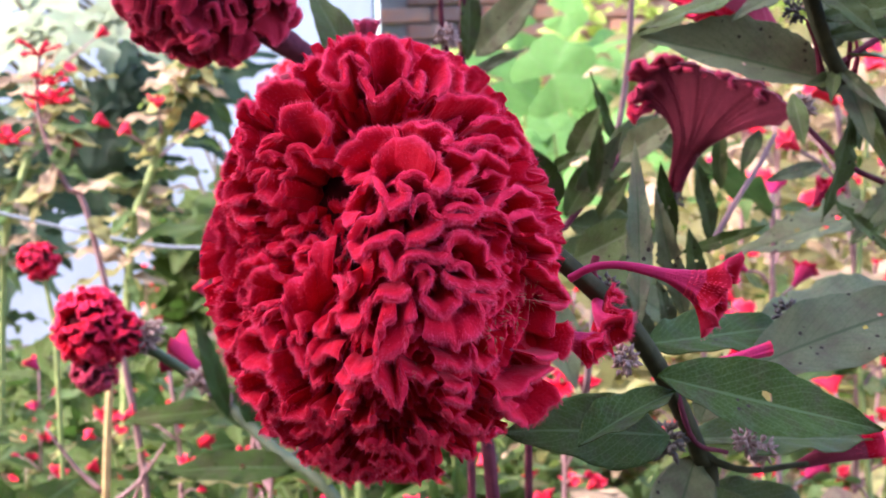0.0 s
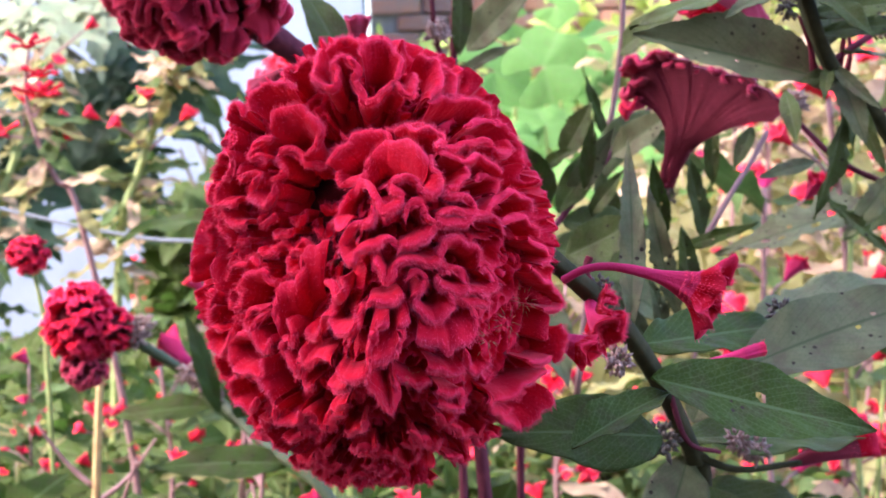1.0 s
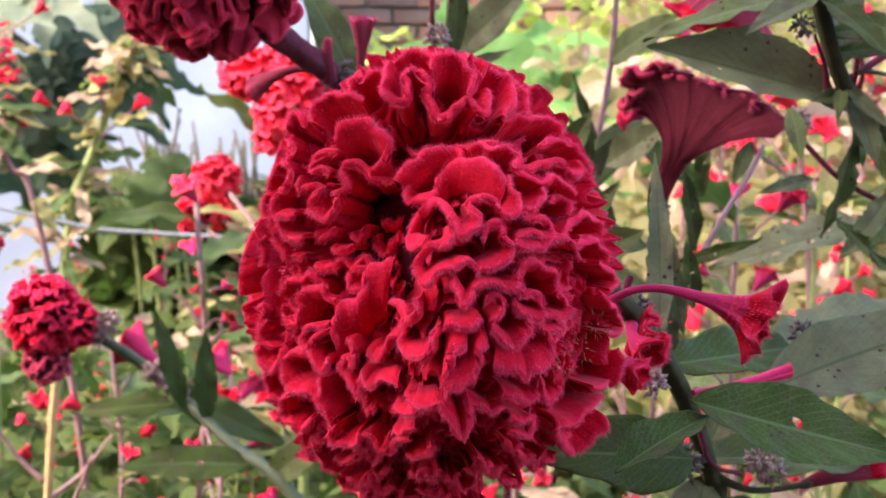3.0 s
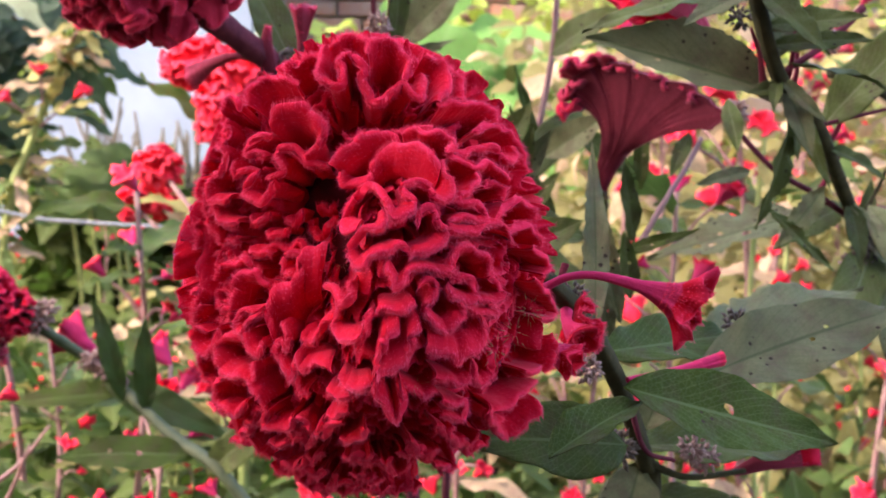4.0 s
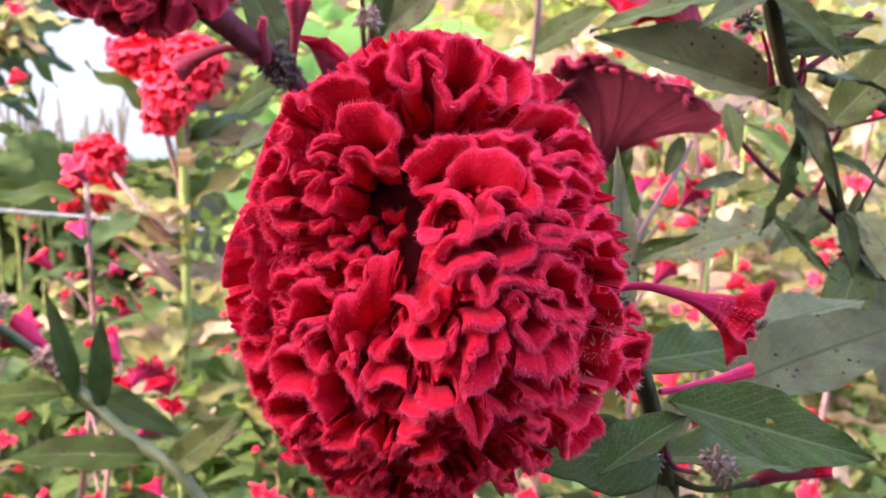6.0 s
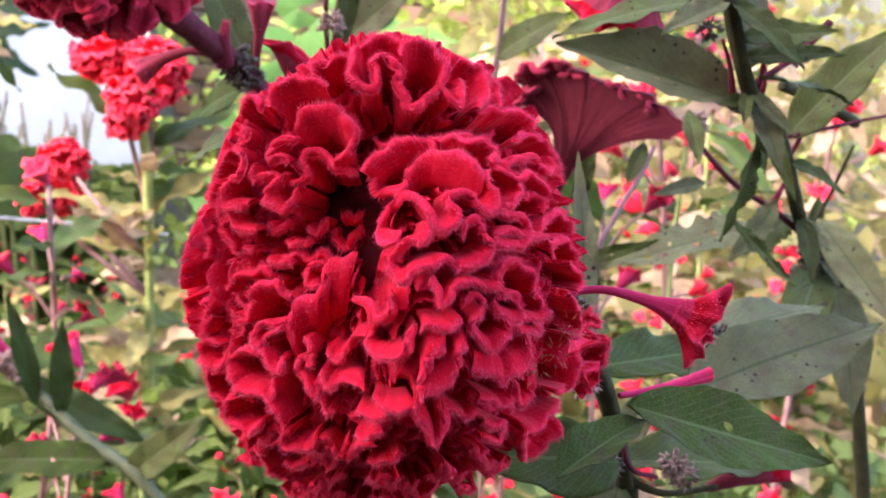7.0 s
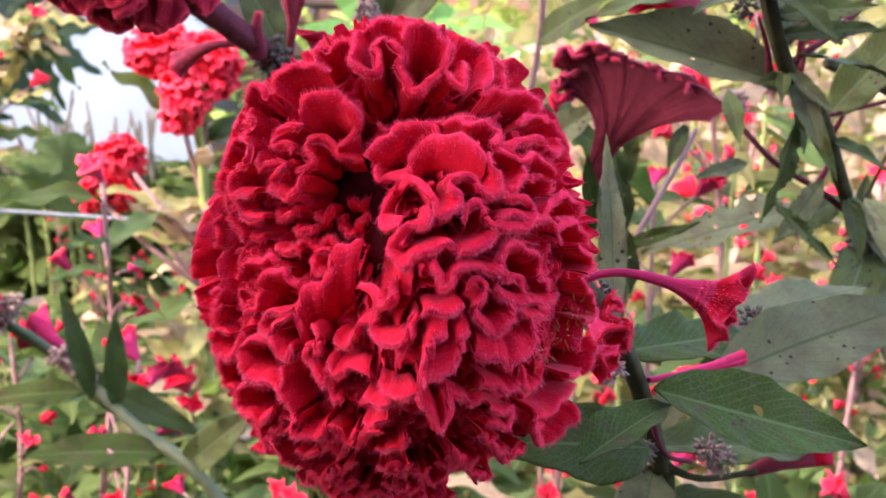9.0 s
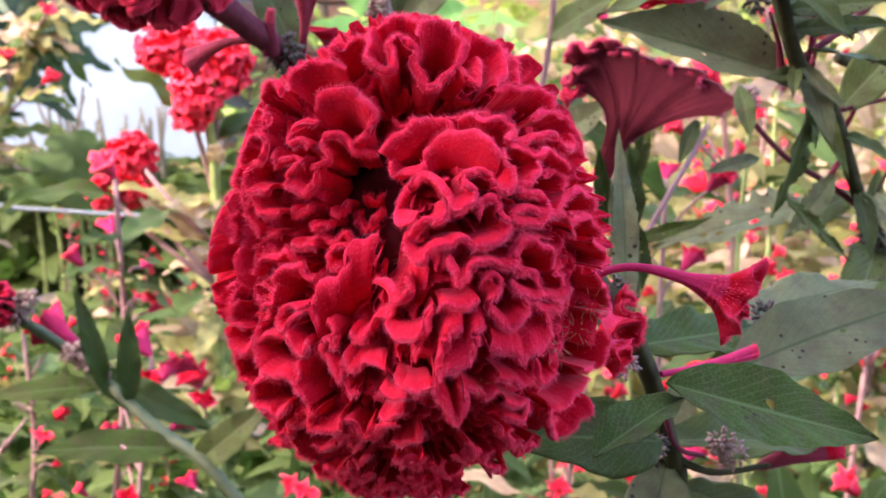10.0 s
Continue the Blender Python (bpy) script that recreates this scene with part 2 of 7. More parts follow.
def attach(ob, parent):
    """Makes ob a part of parent without moving it."""
    ob.parent = parent
    ob.matrix_parent_inverse = place_of(parent).inverted()


def solid(name, verts, faces, mats, parent=None, label="", uv=None, rim=None, slots=None, smooth=True):
    """One mesh object from computed points; uv and rim go with the points, slots with the faces."""
    me = bpy.data.meshes.new(name)
    me.from_pydata([tuple(v) for v in verts], [], [tuple(int(i) for i in f) for f in faces])
    for m in mats if isinstance(mats, (list, tuple)) else [mats]:
        me.materials.append(m)
    if smooth:
        me.polygons.foreach_set("use_smooth", np.ones(len(me.polygons), bool))
    if slots is not None:
        me.polygons.foreach_set("material_index", np.asarray(slots, np.int32))
    if uv is not None:
        lay = me.uv_layers.new(name="UVMap")
        idx = np.zeros(len(me.loops), np.int32)
        me.loops.foreach_get("vertex_index", idx)
        lay.data.foreach_set("uv", np.asarray(uv, np.float32)[idx].ravel())
    if rim is not None:
        a = me.attributes.new("rim", "FLOAT", "POINT")
        a.data.foreach_set("value", np.asarray(rim, np.float32))
    me.update()
    ob = new(name, me)
    if parent is not None:
        attach(ob, parent)
    if label:
        ob["label"] = label
    return ob


def thing(name, label, category, at=(0, 0, 0), group="", kind=""):
    ob = new(name)
    ob.empty_display_size = 0.02
    ob.location = at
    return tagged(ob, label, category, group, kind)


def grid_faces(nu, nv, closed=False, start=0):
    """Quads of a grid of nu rows of nv points."""
    out = []
    for i in range(nu - 1):
        for j in range(nv if closed else nv - 1):
            k = (j + 1) % nv
            out.append((start + i * nv + j, start + i * nv + k, start + (i + 1) * nv + k, start + (i + 1) * nv + j))
    return out


def spline(points, count):
    """Catmull-Rom through the points."""
    p = np.array(points, float)
    p = np.vstack([2 * p[0] - p[1], p, 2 * p[-1] - p[-2]])
    out = []
    for x in np.linspace(0, len(p) - 3 - 1e-6, count):
        i, f = int(x), x - int(x)
        a, b, c, d = p[i:i + 4]
        out.append(0.5 * (2 * b + (c - a) * f + (2 * a - 5 * b + 4 * c - d) * f * f + (3 * b - a - 3 * c + d) * f ** 3))
    return np.array(out)


def tube_geo(points, r0, r1, count=24, sides=10, knots=0.0, seed=0):
    rng = np.random.default_rng(seed)
    c = spline(points, count)
    tan = np.gradient(c, axis=0)
    tan /= np.linalg.norm(tan, axis=1)[:, None]
    side = np.cross(tan[0], (0.3, 0.2, 0.93))
    verts, ang = [], np.linspace(0, 2 * np.pi, sides, endpoint=False)
    for i in range(count):
        side = side - tan[i] * (side @ tan[i])
        side /= np.linalg.norm(side)
        other = np.cross(tan[i], side)
        r = (r0 + (r1 - r0) * i / (count - 1)) * (1 + knots * rng.normal()) * (1 + 0.12 * np.sin(ang * 5))
        verts.append(c[i] + np.outer(np.cos(ang) * r, side) + np.outer(np.sin(ang) * r, other))
    verts = np.vstack(verts)
    faces = grid_faces(count, sides, True) + [tuple(range(sides))[::-1], tuple(range((count - 1) * sides, count * sides))]
    return verts, faces


def tube(name, points, r0, r1, mat, parent=None, label="", count=24, sides=10, knots=0.04, seed=0):
    v, f = tube_geo(points, r0, r1, count, sides, knots, seed)
    return solid(name, v, f, mat, parent, label)


def leaf_geo(length, width, nu=16, nv=8, fold=0.22, bend=0.15, wave=0.02, seed=0, tear=0.0, holes=(), thick=0.0004, peak=0.42):
    """A pointed leaf blade along x with its upper side to z: creased midrib, bent down, wavy and torn margin, two skins."""
    rng = np.random.default_rng(seed)
    u = np.linspace(0, 1, nu)
    a = 1.15 * peak / (1 - peak)
    prof = u ** a * (1 - u) ** 1.15
    prof = prof / prof.max() * 0.985 + 0.015 * (1 - u)
    ph, fr = rng.uniform(0, 6.28, 4), rng.uniform(1.5, 3.2, 2)
    sideways = np.linspace(-1, 1, nv)
    rag = 1 + tear * rng.normal(size=(nu, 2))
    vs, uv = [], []
    for i, x in enumerate(u):
        for s in sideways:
            half = width / 2 * prof[i] * (rag[i, int(s > 0)] if abs(s) > 0.7 else 1)
            y = s * half + 0.05 * length * math.sin(2.2 * x + ph[2]) * x * 0.6
            z = fold * abs(s) * half - bend * length * x * x
            z += wave * length * abs(s) ** 1.5 * math.sin(fr[int(s > 0)] * 6.28 * x + ph[int(s > 0)])
            z += 0.006 * length * math.sin(38 * x - 5 * abs(s)) * abs(s)
            vs.append((x * length, y, z))
            uv.append((x, 0.5 + s / 2))
    vs, uv = np.array(vs), np.array(uv)
    faces = grid_faces(nu, nv)
    if len(holes):
        keep = []
        for f in faces:
            cu, cv = uv[list(f)].mean(axis=0)
            if all(((cu - h[0]) / h[2]) ** 2 + ((cv - h[1]) / h[2] * width / length * 1.0) ** 2 > 1 for h in holes):
                keep.append(f)
        faces = keep
        for h in holes:
            du, dv = uv[:, 0] - h[0], (uv[:, 1] - h[1]) * width / length
            far = np.hypot(du, dv) / h[2]
            ring = (far < 1.3) & (far > 0.05)
            k = np.where(ring, 1.0 / np.maximum(far, 0.05), 1.0)
            vs[:, 0] += (k - 1) * du * length
            vs[:, 1] += (k - 1) * dv * length * np.repeat(prof, nv)
    if thick:
        n = len(vs)
        low = vs - np.array([0, 0, thick])
        faces = faces + [tuple(n + i for i in f[::-1]) for f in faces]
        edge = [i for i in range(nv)] + [i * nv + nv - 1 for i in range(1, nu)] + [nu * nv - 1 - i for i in range(1, nv)] + [i * nv for i in range(nu - 2, 0, -1)]
        vs, uv = np.vstack([vs, low]), np.vstack([uv, uv])
        if not len(holes):
            faces += [(edge[(k + 1) % len(edge)], edge[k], n + edge[k], n + edge[(k + 1) % len(edge)]) for k in range(len(edge))]
    return vs, faces, uv


def frame_from(base, tip, up):
    x = (Vector(tip) - Vector(base)).normalized()
    z = Vector(up) - x * Vector(up).dot(x)
    z.normalize()
    y = z.cross(x)
    return Matrix.Translation(base) @ Matrix((x, y, z)).transposed().to_4x4()


def leaf(base, tip, up, width, mat, parent, label="", fine=False, name="leaf", **kw):
    """A leaf from its stalk's end to its point, upper side towards up."""
    length = (Vector(tip) - Vector(base)).length
    nu, nv = (44, 18) if fine else (18, 8)
    v, f, uv = leaf_geo(length, width, nu, nv, **kw)
    ob = solid(name, v, f, mat, parent, label, uv)
    ob.matrix_basis = frame_from(base, tip, up)
    return ob


# ---- crests ----
def fold_geo(width, height, waves, amp, droop, phase, seed, ns=40, nh=8, fat=0.0034, hairs=500, hair_len=0.0026):
    """One ruffled fold of a crest: root at the origin, rim along x, growing towards z; a thick soft rim with a fringe of fuzz."""
    rng = np.random.default_rng(seed)
    s = np.linspace(-1, 1, ns)
    h = np.concatenate([np.linspace(0, 0.62, nh - 4), [0.72, 0.80, 0.87, 0.92], [0.96, 0.99]])
    wob = rng.uniform(-1, 1, 6)

    def sheet(ss, hh):
        hc = np.clip(hh, 0, None)
        g = 0.12 * hc + 0.88 * hc ** 2.6
        ang = np.pi * waves * (ss + 0.12 * np.sin(2.4 * ss + wob[4] * 3)) + phase
        swing = amp * (1 + 0.35 * np.sin(1.7 * ss + wob[5] * 3))
        x = width / 2 * ss * (0.62 + 0.38 * hc) - 0.22 * swing * g * np.sin(2 * ang)
        y = swing * g * (np.sin(ang) + 0.10 * np.sin(3 * ang + wob[1])) - droop * height * hc ** 2.5
        z = height * (hc - 0.35 * droop * hc ** 3) * (1 - 0.42 * np.abs(ss) ** 3) - 0.35 * swing * hc ** 4 * np.abs(np.sin(ang)) + 0.10 * height * g * np.sin(3.1 * ss + wob[3] * 3)
        return np.stack([x, y, z], -1)

    S, Hh = np.meshgrid(s, h, indexing="ij")
    mid = sheet(S, Hh)
    e = 1e-3
    du = sheet(S + e, Hh) - sheet(S - e, Hh)
    dv = sheet(S, Hh + e) - sheet(S, Hh - e)
    nor = np.cross(du, dv)
    nor /= np.linalg.norm(nor, axis=-1)[..., None] + 1e-12
    dvn = dv / (np.linalg.norm(dv, axis=-1)[..., None] + 1e-12)
    t = fat * (0.35 + 0.65 * Hh ** 1.5) / 2
    t[:, -2] *= 0.92
    t[:, -1] *= 0.6
    t *= (1 - 0.7 * np.abs(S) ** 6)
    front, back = mid + nor * t[..., None], mid - nor * t[..., None]
    top = mid[:, -1] + dvn[:, -1] * fat * 0.28
    rings = np.concatenate([front, top[:, None], back[:, ::-1]], axis=1)
    k = rings.shape[1]
    verts = rings.reshape(-1, 3)
    # the base of the fold takes the painted shade
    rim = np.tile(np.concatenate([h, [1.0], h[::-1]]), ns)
    faces = grid_faces(ns, k) + [tuple(range(k)), tuple(range((ns - 1) * k, ns * k))[::-1]]
    slots = [0] * len(faces)
    if hairs:
        hs = rng.uniform(-0.97, 0.97, hairs)
        hh = np.where(rng.random(hairs) < 0.93, rng.uniform(0.93, 1.0, hairs), rng.uniform(0.55, 0.95, hairs))
        p = sheet(hs, hh)
        u1 = sheet(hs + e, hh) - sheet(hs - e, hh)
        v1 = sheet(hs, hh + e) - sheet(hs, hh - e)
        nn = np.cross(u1, v1)
        nn /= np.linalg.norm(nn, axis=1)[:, None] + 1e-12
        v1 /= np.linalg.norm(v1, axis=1)[:, None] + 1e-12
        u1 /= np.linalg.norm(u1, axis=1)[:, None] + 1e-12
        sign = rng.choice([-1, 1], hairs)[:, None]
        tt = (fat * (0.35 + 0.65 * hh ** 1.5) / 2 * 0.9)[:, None]
        root = p + nn * sign * tt * np.where(hh > 0.96, 0.6, 1.0)[:, None]
        way = v1 * rng.uniform(0.7, 1.2, (hairs, 1)) + nn * sign * rng.uniform(0.15, 0.7, (hairs, 1)) + rng.normal(0, 0.22, (hairs, 3))
        way /= np.linalg.norm(way, axis=1)[:, None]
        ln = hair_len * rng.uniform(0.45, 1.1, (hairs, 1)) * np.where(hh > 0.9, 1.0, 0.6)[:, None]
        w = 0.00012
        base = len(verts)
        hv = np.stack([root - u1 * w, root + u1 * w, root + way * ln], 1).reshape(-1, 3)
        verts = np.vstack([verts, hv])
        rim = np.concatenate([rim, np.ones(len(hv))])
        faces += [(base + 3 * i, base + 3 * i + 1, base + 3 * i + 2) for i in range(hairs)]
        slots += [1] * hairs
    return verts, faces, rim, slots


def fold(parent, root, out, across, width, height, waves=2.0, amp=0.005, droop=0.25, phase=0.0, seed=0, mats=None, name="crest_fold", **kw):
    """A fold that grows from root towards out, its rim lying along across."""
    v, f, rim, slots = fold_geo(width, height, waves, amp, droop, phase, seed, **kw)
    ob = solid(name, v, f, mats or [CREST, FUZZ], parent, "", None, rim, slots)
    z = Vector(out).normalized()
    x = Vector(across) - z * Vector(across).dot(z)
    x.normalize()
    ob.matrix_basis = Matrix.Translation(root) @ Matrix((x, z.cross(x), z)).transposed().to_4x4()
    return ob


def blob(name, centre, radii, mat, parent, seed=0, rough=0.06, nu=26, nv=36):
    verts = []
    for i in range(nu):
        for j in range(nv):
            a, b = math.pi * (i + 0.02) / (nu - 0.96), 2 * math.pi * j / nv
            d = Vector((math.sin(a) * math.cos(b), math.sin(a) * math.sin(b), math.cos(a)))
            k = 1 + rough * noise.noise(d * 4 + Vector((seed, 0, 0))) + rough * noise.noise(d * 11)
            verts.append((centre[0] + radii[0] * d.x * k, centre[1] + radii[1] * d.y * k, centre[2] + radii[2] * d.z * k))
    return solid(name, verts, grid_faces(nu, nv, True), mat, parent)


def ruffled_head(parent, centre, radii, count, width, height, seed, mats, gap=None, hairs=500, ns=40, sink=0.62, tilt=0.35, amp=0.0055, swell=None, ruff=(1.4, 2.6), hang=(0.1, 0.5), taper=0.0, nh=8, fat=0.0034, hair_len=0.0026, inner=None):
    """A crest head: folds spread evenly over an egg-shaped core, leaning outward and down over one another."""
    rng = np.random.default_rng(seed)
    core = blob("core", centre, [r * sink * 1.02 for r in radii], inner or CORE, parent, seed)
    golden = math.pi * (3 - math.sqrt(5))
    for i in range(count):
        zz = 1 - 2 * (i + 0.5) / count
        a = golden * i + rng.normal(0, 0.12)
        zz = float(np.clip(zz + rng.normal(0, 0.03), -0.98, 0.98))
        d = Vector((math.cos(a) * math.sqrt(1 - zz * zz), math.sin(a) * math.sqrt(1 - zz * zz), zz))
        if gap and gap(d):
            continue
        k = swell(d) if swell else 1.0
        e = 1 - taper * max(0, d.z)
        root = Vector([c + r * sink * x * k for c, r, x in zip(centre, radii, (d.x * e, d.y * e, d.z))])
        n = Vector([x / r for x, r in zip(d, radii)]).normalized()
        out = (n + Vector((0, 0, -tilt * (-0.3 if d.z > 0.45 else 0.35 + 0.9 * (d.z < -0.1)) * (1 - max(0, -n.z)))) + Vector(rng.normal(0, 0.12, 3))).normalized()
        up = Vector((0, 0, 1)) - out * out.z
        if up.length < 0.2:
            up = Vector((0.3, -1, 0.1))
        across = (Matrix.Rotation(rng.normal(0, 0.6), 3, out) @ up.cross(out)).normalized()
        w, h = width * rng.uniform(0.75, 1.25) * (0.78 if d.z < -0.05 else 1.0), height * rng.uniform(0.85, 1.15) * k
        fold(core, root, out, across, w, h, rng.uniform(*ruff), amp * rng.uniform(0.75, 1.25), rng.uniform(*hang),
             rng.uniform(0, 6.28), int(rng.integers(1e6)), mats, hairs=hairs, ns=ns, nh=nh, fat=fat, hair_len=hair_len)
    return core


def funnel(parent, path, major, minor, wide, mats, name="flower_funnel", label="", ruffle=0.12, waves=5, seed=0, count=30, sides=48, hairs=260):
    """A tube that widens to a flattened, ruffled mouth filled with crest tissue."""
    rng = np.random.default_rng(seed)
    c = spline(path, count)
    ts = np.linspace(0, 1, len(major))
    x = np.linspace(0, 1, count)
    ma, mi = np.interp(x, ts, major), np.interp(x, ts, minor)
    tan = np.gradient(c, axis=0)
    tan /= np.linalg.norm(tan, axis=1)[:, None]
    ang = np.linspace(0, 2 * np.pi, sides, endpoint=False)
    ph = rng.uniform(0, 6.28, 3)
    ruf = np.sin(waves * ang + ph[0]) + 0.5 * np.sin((2 * waves - 1) * ang + ph[1])
    verts, rim = [], []

    def ring(i, scale, depth, g, val):
        w = np.array(wide, float)
        w = w - tan[i] * (w @ tan[i])
        w /= np.linalg.norm(w)
        o = np.cross(tan[i], w)
        r = 1 + ruffle * g * ruf
        groove = 1 + 0.03 * np.sin(17 * ang)
        p = c[i] + np.outer(np.cos(ang) * ma[i] * scale * r * groove, w) + np.outer(np.sin(ang) * mi[i] * scale * (1 + 2.2 * ruffle * g * np.roll(ruf, 3)) * groove, o)
        p += np.outer(0.5 * ruffle * g * ma[i] * np.roll(ruf, 7) + depth * ma[i], tan[i])
        verts.append(p)
        rim.append(np.full(sides, val))

    for i in range(count):
        ring(i, 1.0, 0.0, x[i] ** 5, x[i] ** 2)
    # inner rings step down towards the painted root shade
    for sc, dp, val in ((0.96, 0.06, 1.0), (0.80, 0.02, 0.9), (0.55, -0.12, 0.6), (0.25, -0.22, 0.4), (0.03, -0.26, 0.3)):
        ring(count - 1, sc, dp, sc, val)
    rows = len(verts)
    verts, rim = np.vstack(verts), np.concatenate(rim)
    faces = grid_faces(rows, sides, True)
    slots = [int(k >= (count - count // 5) * sides) for k in range(len(faces))]
    if hairs:
        k0 = (count - 9) * sides
        pick = rng.integers(k0, (count + 1) * sides, hairs)
        i = np.minimum(pick // sides, count - 1)
        outw = verts[pick] - c[i]
        outw /= np.linalg.norm(outw, axis=1)[:, None] + 1e-9
        way = outw * 0.6 + tan[i] * 0.8 + rng.normal(0, 0.2, (hairs, 3))
        way /= np.linalg.norm(way, axis=1)[:, None]
        sd = np.cross(way, tan[i])
        sd /= np.linalg.norm(sd, axis=1)[:, None] + 1e-9
        b = len(verts)
        hv = np.stack([verts[pick] - sd * 0.0001, verts[pick] + sd * 0.0001, verts[pick] + way * rng.uniform(0.001, 0.0024, (hairs, 1))], 1).reshape(-1, 3)
        verts, rim = np.vstack([verts, hv]), np.concatenate([rim, np.ones(len(hv))])
        faces += [(b + 3 * j, b + 3 * j + 1, b + 3 * j + 2) for j in range(hairs)]
        slots += [2] * hairs
    return solid(name, verts, faces, mats, parent, label, None, rim, slots)


def seed_cluster(parent, centre, radius, count, mat, seed=0, name="seed_head", long=2.2, thin=0.16, label=""):
    """A tuft of small pointed seed bracts in one mesh."""
    rng = np.random.default_rng(seed)
    verts, faces = [], []
    for _ in range(count):
        d = rng.normal(0, 1, 3)
        d /= np.linalg.norm(d)
        p = np.array(centre) + d * radius * rng.uniform(0.3, 1.0)
        a = np.cross(d, (0.2, 0.5, 0.8))
        a /= np.linalg.norm(a)
        b2 = np.cross(d, a)
        w = radius * thin
        k = len(verts)
        for q in range(5):
            verts.append(p + w * (a * math.cos(q * 1.2566) + b2 * math.sin(q * 1.2566)))
        verts += [p - d * w * 1.5, p + d * w * long * 0.16 / thin]
        for q in range(5):
            faces += [(k + q, k + (q + 1) % 5, k + 6), (k + (q + 1) % 5, k + q, k + 5)]
    return solid(name, verts, faces, mat, parent, label)


# ---- setting ----
def box_geo(x0, x1, y0, y1, z0, z1):
    v = [(x, y, z) for x in (x0, x1) for y in (y0, y1) for z in (z0, z1)]
    return v, [(0, 1, 3, 2), (4, 6, 7, 5), (0, 4, 5, 1), (2, 3, 7, 6), (0, 2, 6, 4), (1, 5, 7, 3)]


def ground_sheet():
    xs = np.concatenate([[-3000, -300, -40], np.linspace(-8, 8, 65), [40, 300, 3000]])
    verts = [(x, y, 0.05 * noise.noise((x * 1.3, y * 1.3, 0)) + 0.02 * noise.noise((x * 6, y * 6, 3)) if abs(x) < 9 and abs(y) < 9 else -0.02) for x in xs for y in xs]
    return tagged(solid("ground", verts, grid_faces(len(xs), len(xs)), SOIL), "dry brown garden soil with clods and litter", "ground", kind="structure")


ground_sheet()


def plain_wall(name, x0, x1, y0, y1, z1, mat, label):
    v, f = box_geo(x0, x1, y0, y1, -0.1, z1)
    return tagged(solid(name, v, f, mat, smooth=False), label, "wall", kind="structure")


plain_wall("wall_white", -7.0, -0.36, 5.5, 5.72, 3.0, WALL_GREY, "sunlit whitewashed garden wall, greyed in colour for the tree's shade")
# unseen wall added behind the viewpoint to block low sky light on the head
plain_wall("sky_block_wall", -2.6, 0.8, -1.75, -1.55, 3.6, BLOCK_PLASTER, "added unseen dark wall that blocks low sky light from behind the viewpoint")
# house added out of view; its corner keeps the sun off the nearest plants
house = thing("house", "added unseen house block that shades the near plants, cement-plastered with a flat roof", "house", (-2.90, -0.55, 0))
turn_house = Matrix.Translation((-2.90, -0.55, 0)) @ Matrix.Rotation(radians(24), 4, "Z")
for name, size, mat in (("wall", (-3.4, 0.0, -3.6, 0.0, -0.1, 4.7), PLASTER), ("roof", (-3.6, 0.12, -3.8, 0.12, 4.702, 4.9), MORTAR)):
    v, f = box_geo(*size)
    part_ob = solid(name, v, f, mat, None, smooth=False)
    part_ob.matrix_basis = turn_house
    attach(part_ob, house)


# ---- the big cockscomb ----
HEAD = Vector((0.003, -0.012, 0.899))
LEFT, RIGHT, UP, DOWN = (-1, 0), (1, 0), (0, 1), (0, -1)
UP_LEFT, UP_RIGHT, DOWN_LEFT, DOWN_RIGHT = (-0.7, 0.7), (0.7, 0.7), (-0.6, -0.8), (0.6, -0.8)

cockscomb = thing("cockscomb_plant", "tall cockscomb with one huge crimson velvet ruffled head", "flower", (0.16, 0.24, 0.0))
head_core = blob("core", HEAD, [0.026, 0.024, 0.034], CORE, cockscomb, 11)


def soft(x, lo, hi):
    t = np.clip((x - lo) / (hi - lo), 0, 1)
    return t * t * (3 - 2 * t)


def front(x, z):
    """Depth of the head's front in mm: the one lobe swells towards the path, the other lies farther back."""
    k = soft(x - 22 * soft(z, 12, 44), -17, -1)
    a, b = x / 50, z / 50
    swell = -39.9 - 28.9 * k - 14.5 * a + 11.3 * b - 21.9 * b * b + 1.3 * k * b + 16.7 * k * b * b
    return swell * np.maximum(0.02, 1 - (x / 67) ** 2 - (z / 84) ** 2) ** 0.85 * (1 - 0.4 * soft(-z, 35, 75))


def outward(p):
    n = p / np.array((64.0, 58.0, 80.0)) ** 2
    return n / np.linalg.norm(n, axis=-1)[..., None]


def smoothed(line, reach):
    """The course of a rim, evened out over a number of steps."""
    w = np.exp(-0.5 * (np.arange(-3 * reach, 3 * reach + 1) / reach) ** 2)
    w /= w.sum()
    ends = [2 * line[0] - line[1:3 * reach + 1][::-1], 2 * line[-1] - line[-3 * reach - 1:-1][::-1]]
    if len(line) <= 3 * reach + 1:
        ends = [np.repeat(line[:1], 3 * reach, 0), np.repeat(line[-1:], 3 * reach, 0)]
    full = np.vstack([ends[0], line, ends[1]])
    return np.stack([np.convolve(full[:, c], w, "valid") for c in range(3)], 1)


FOLD_COUNT = [0]


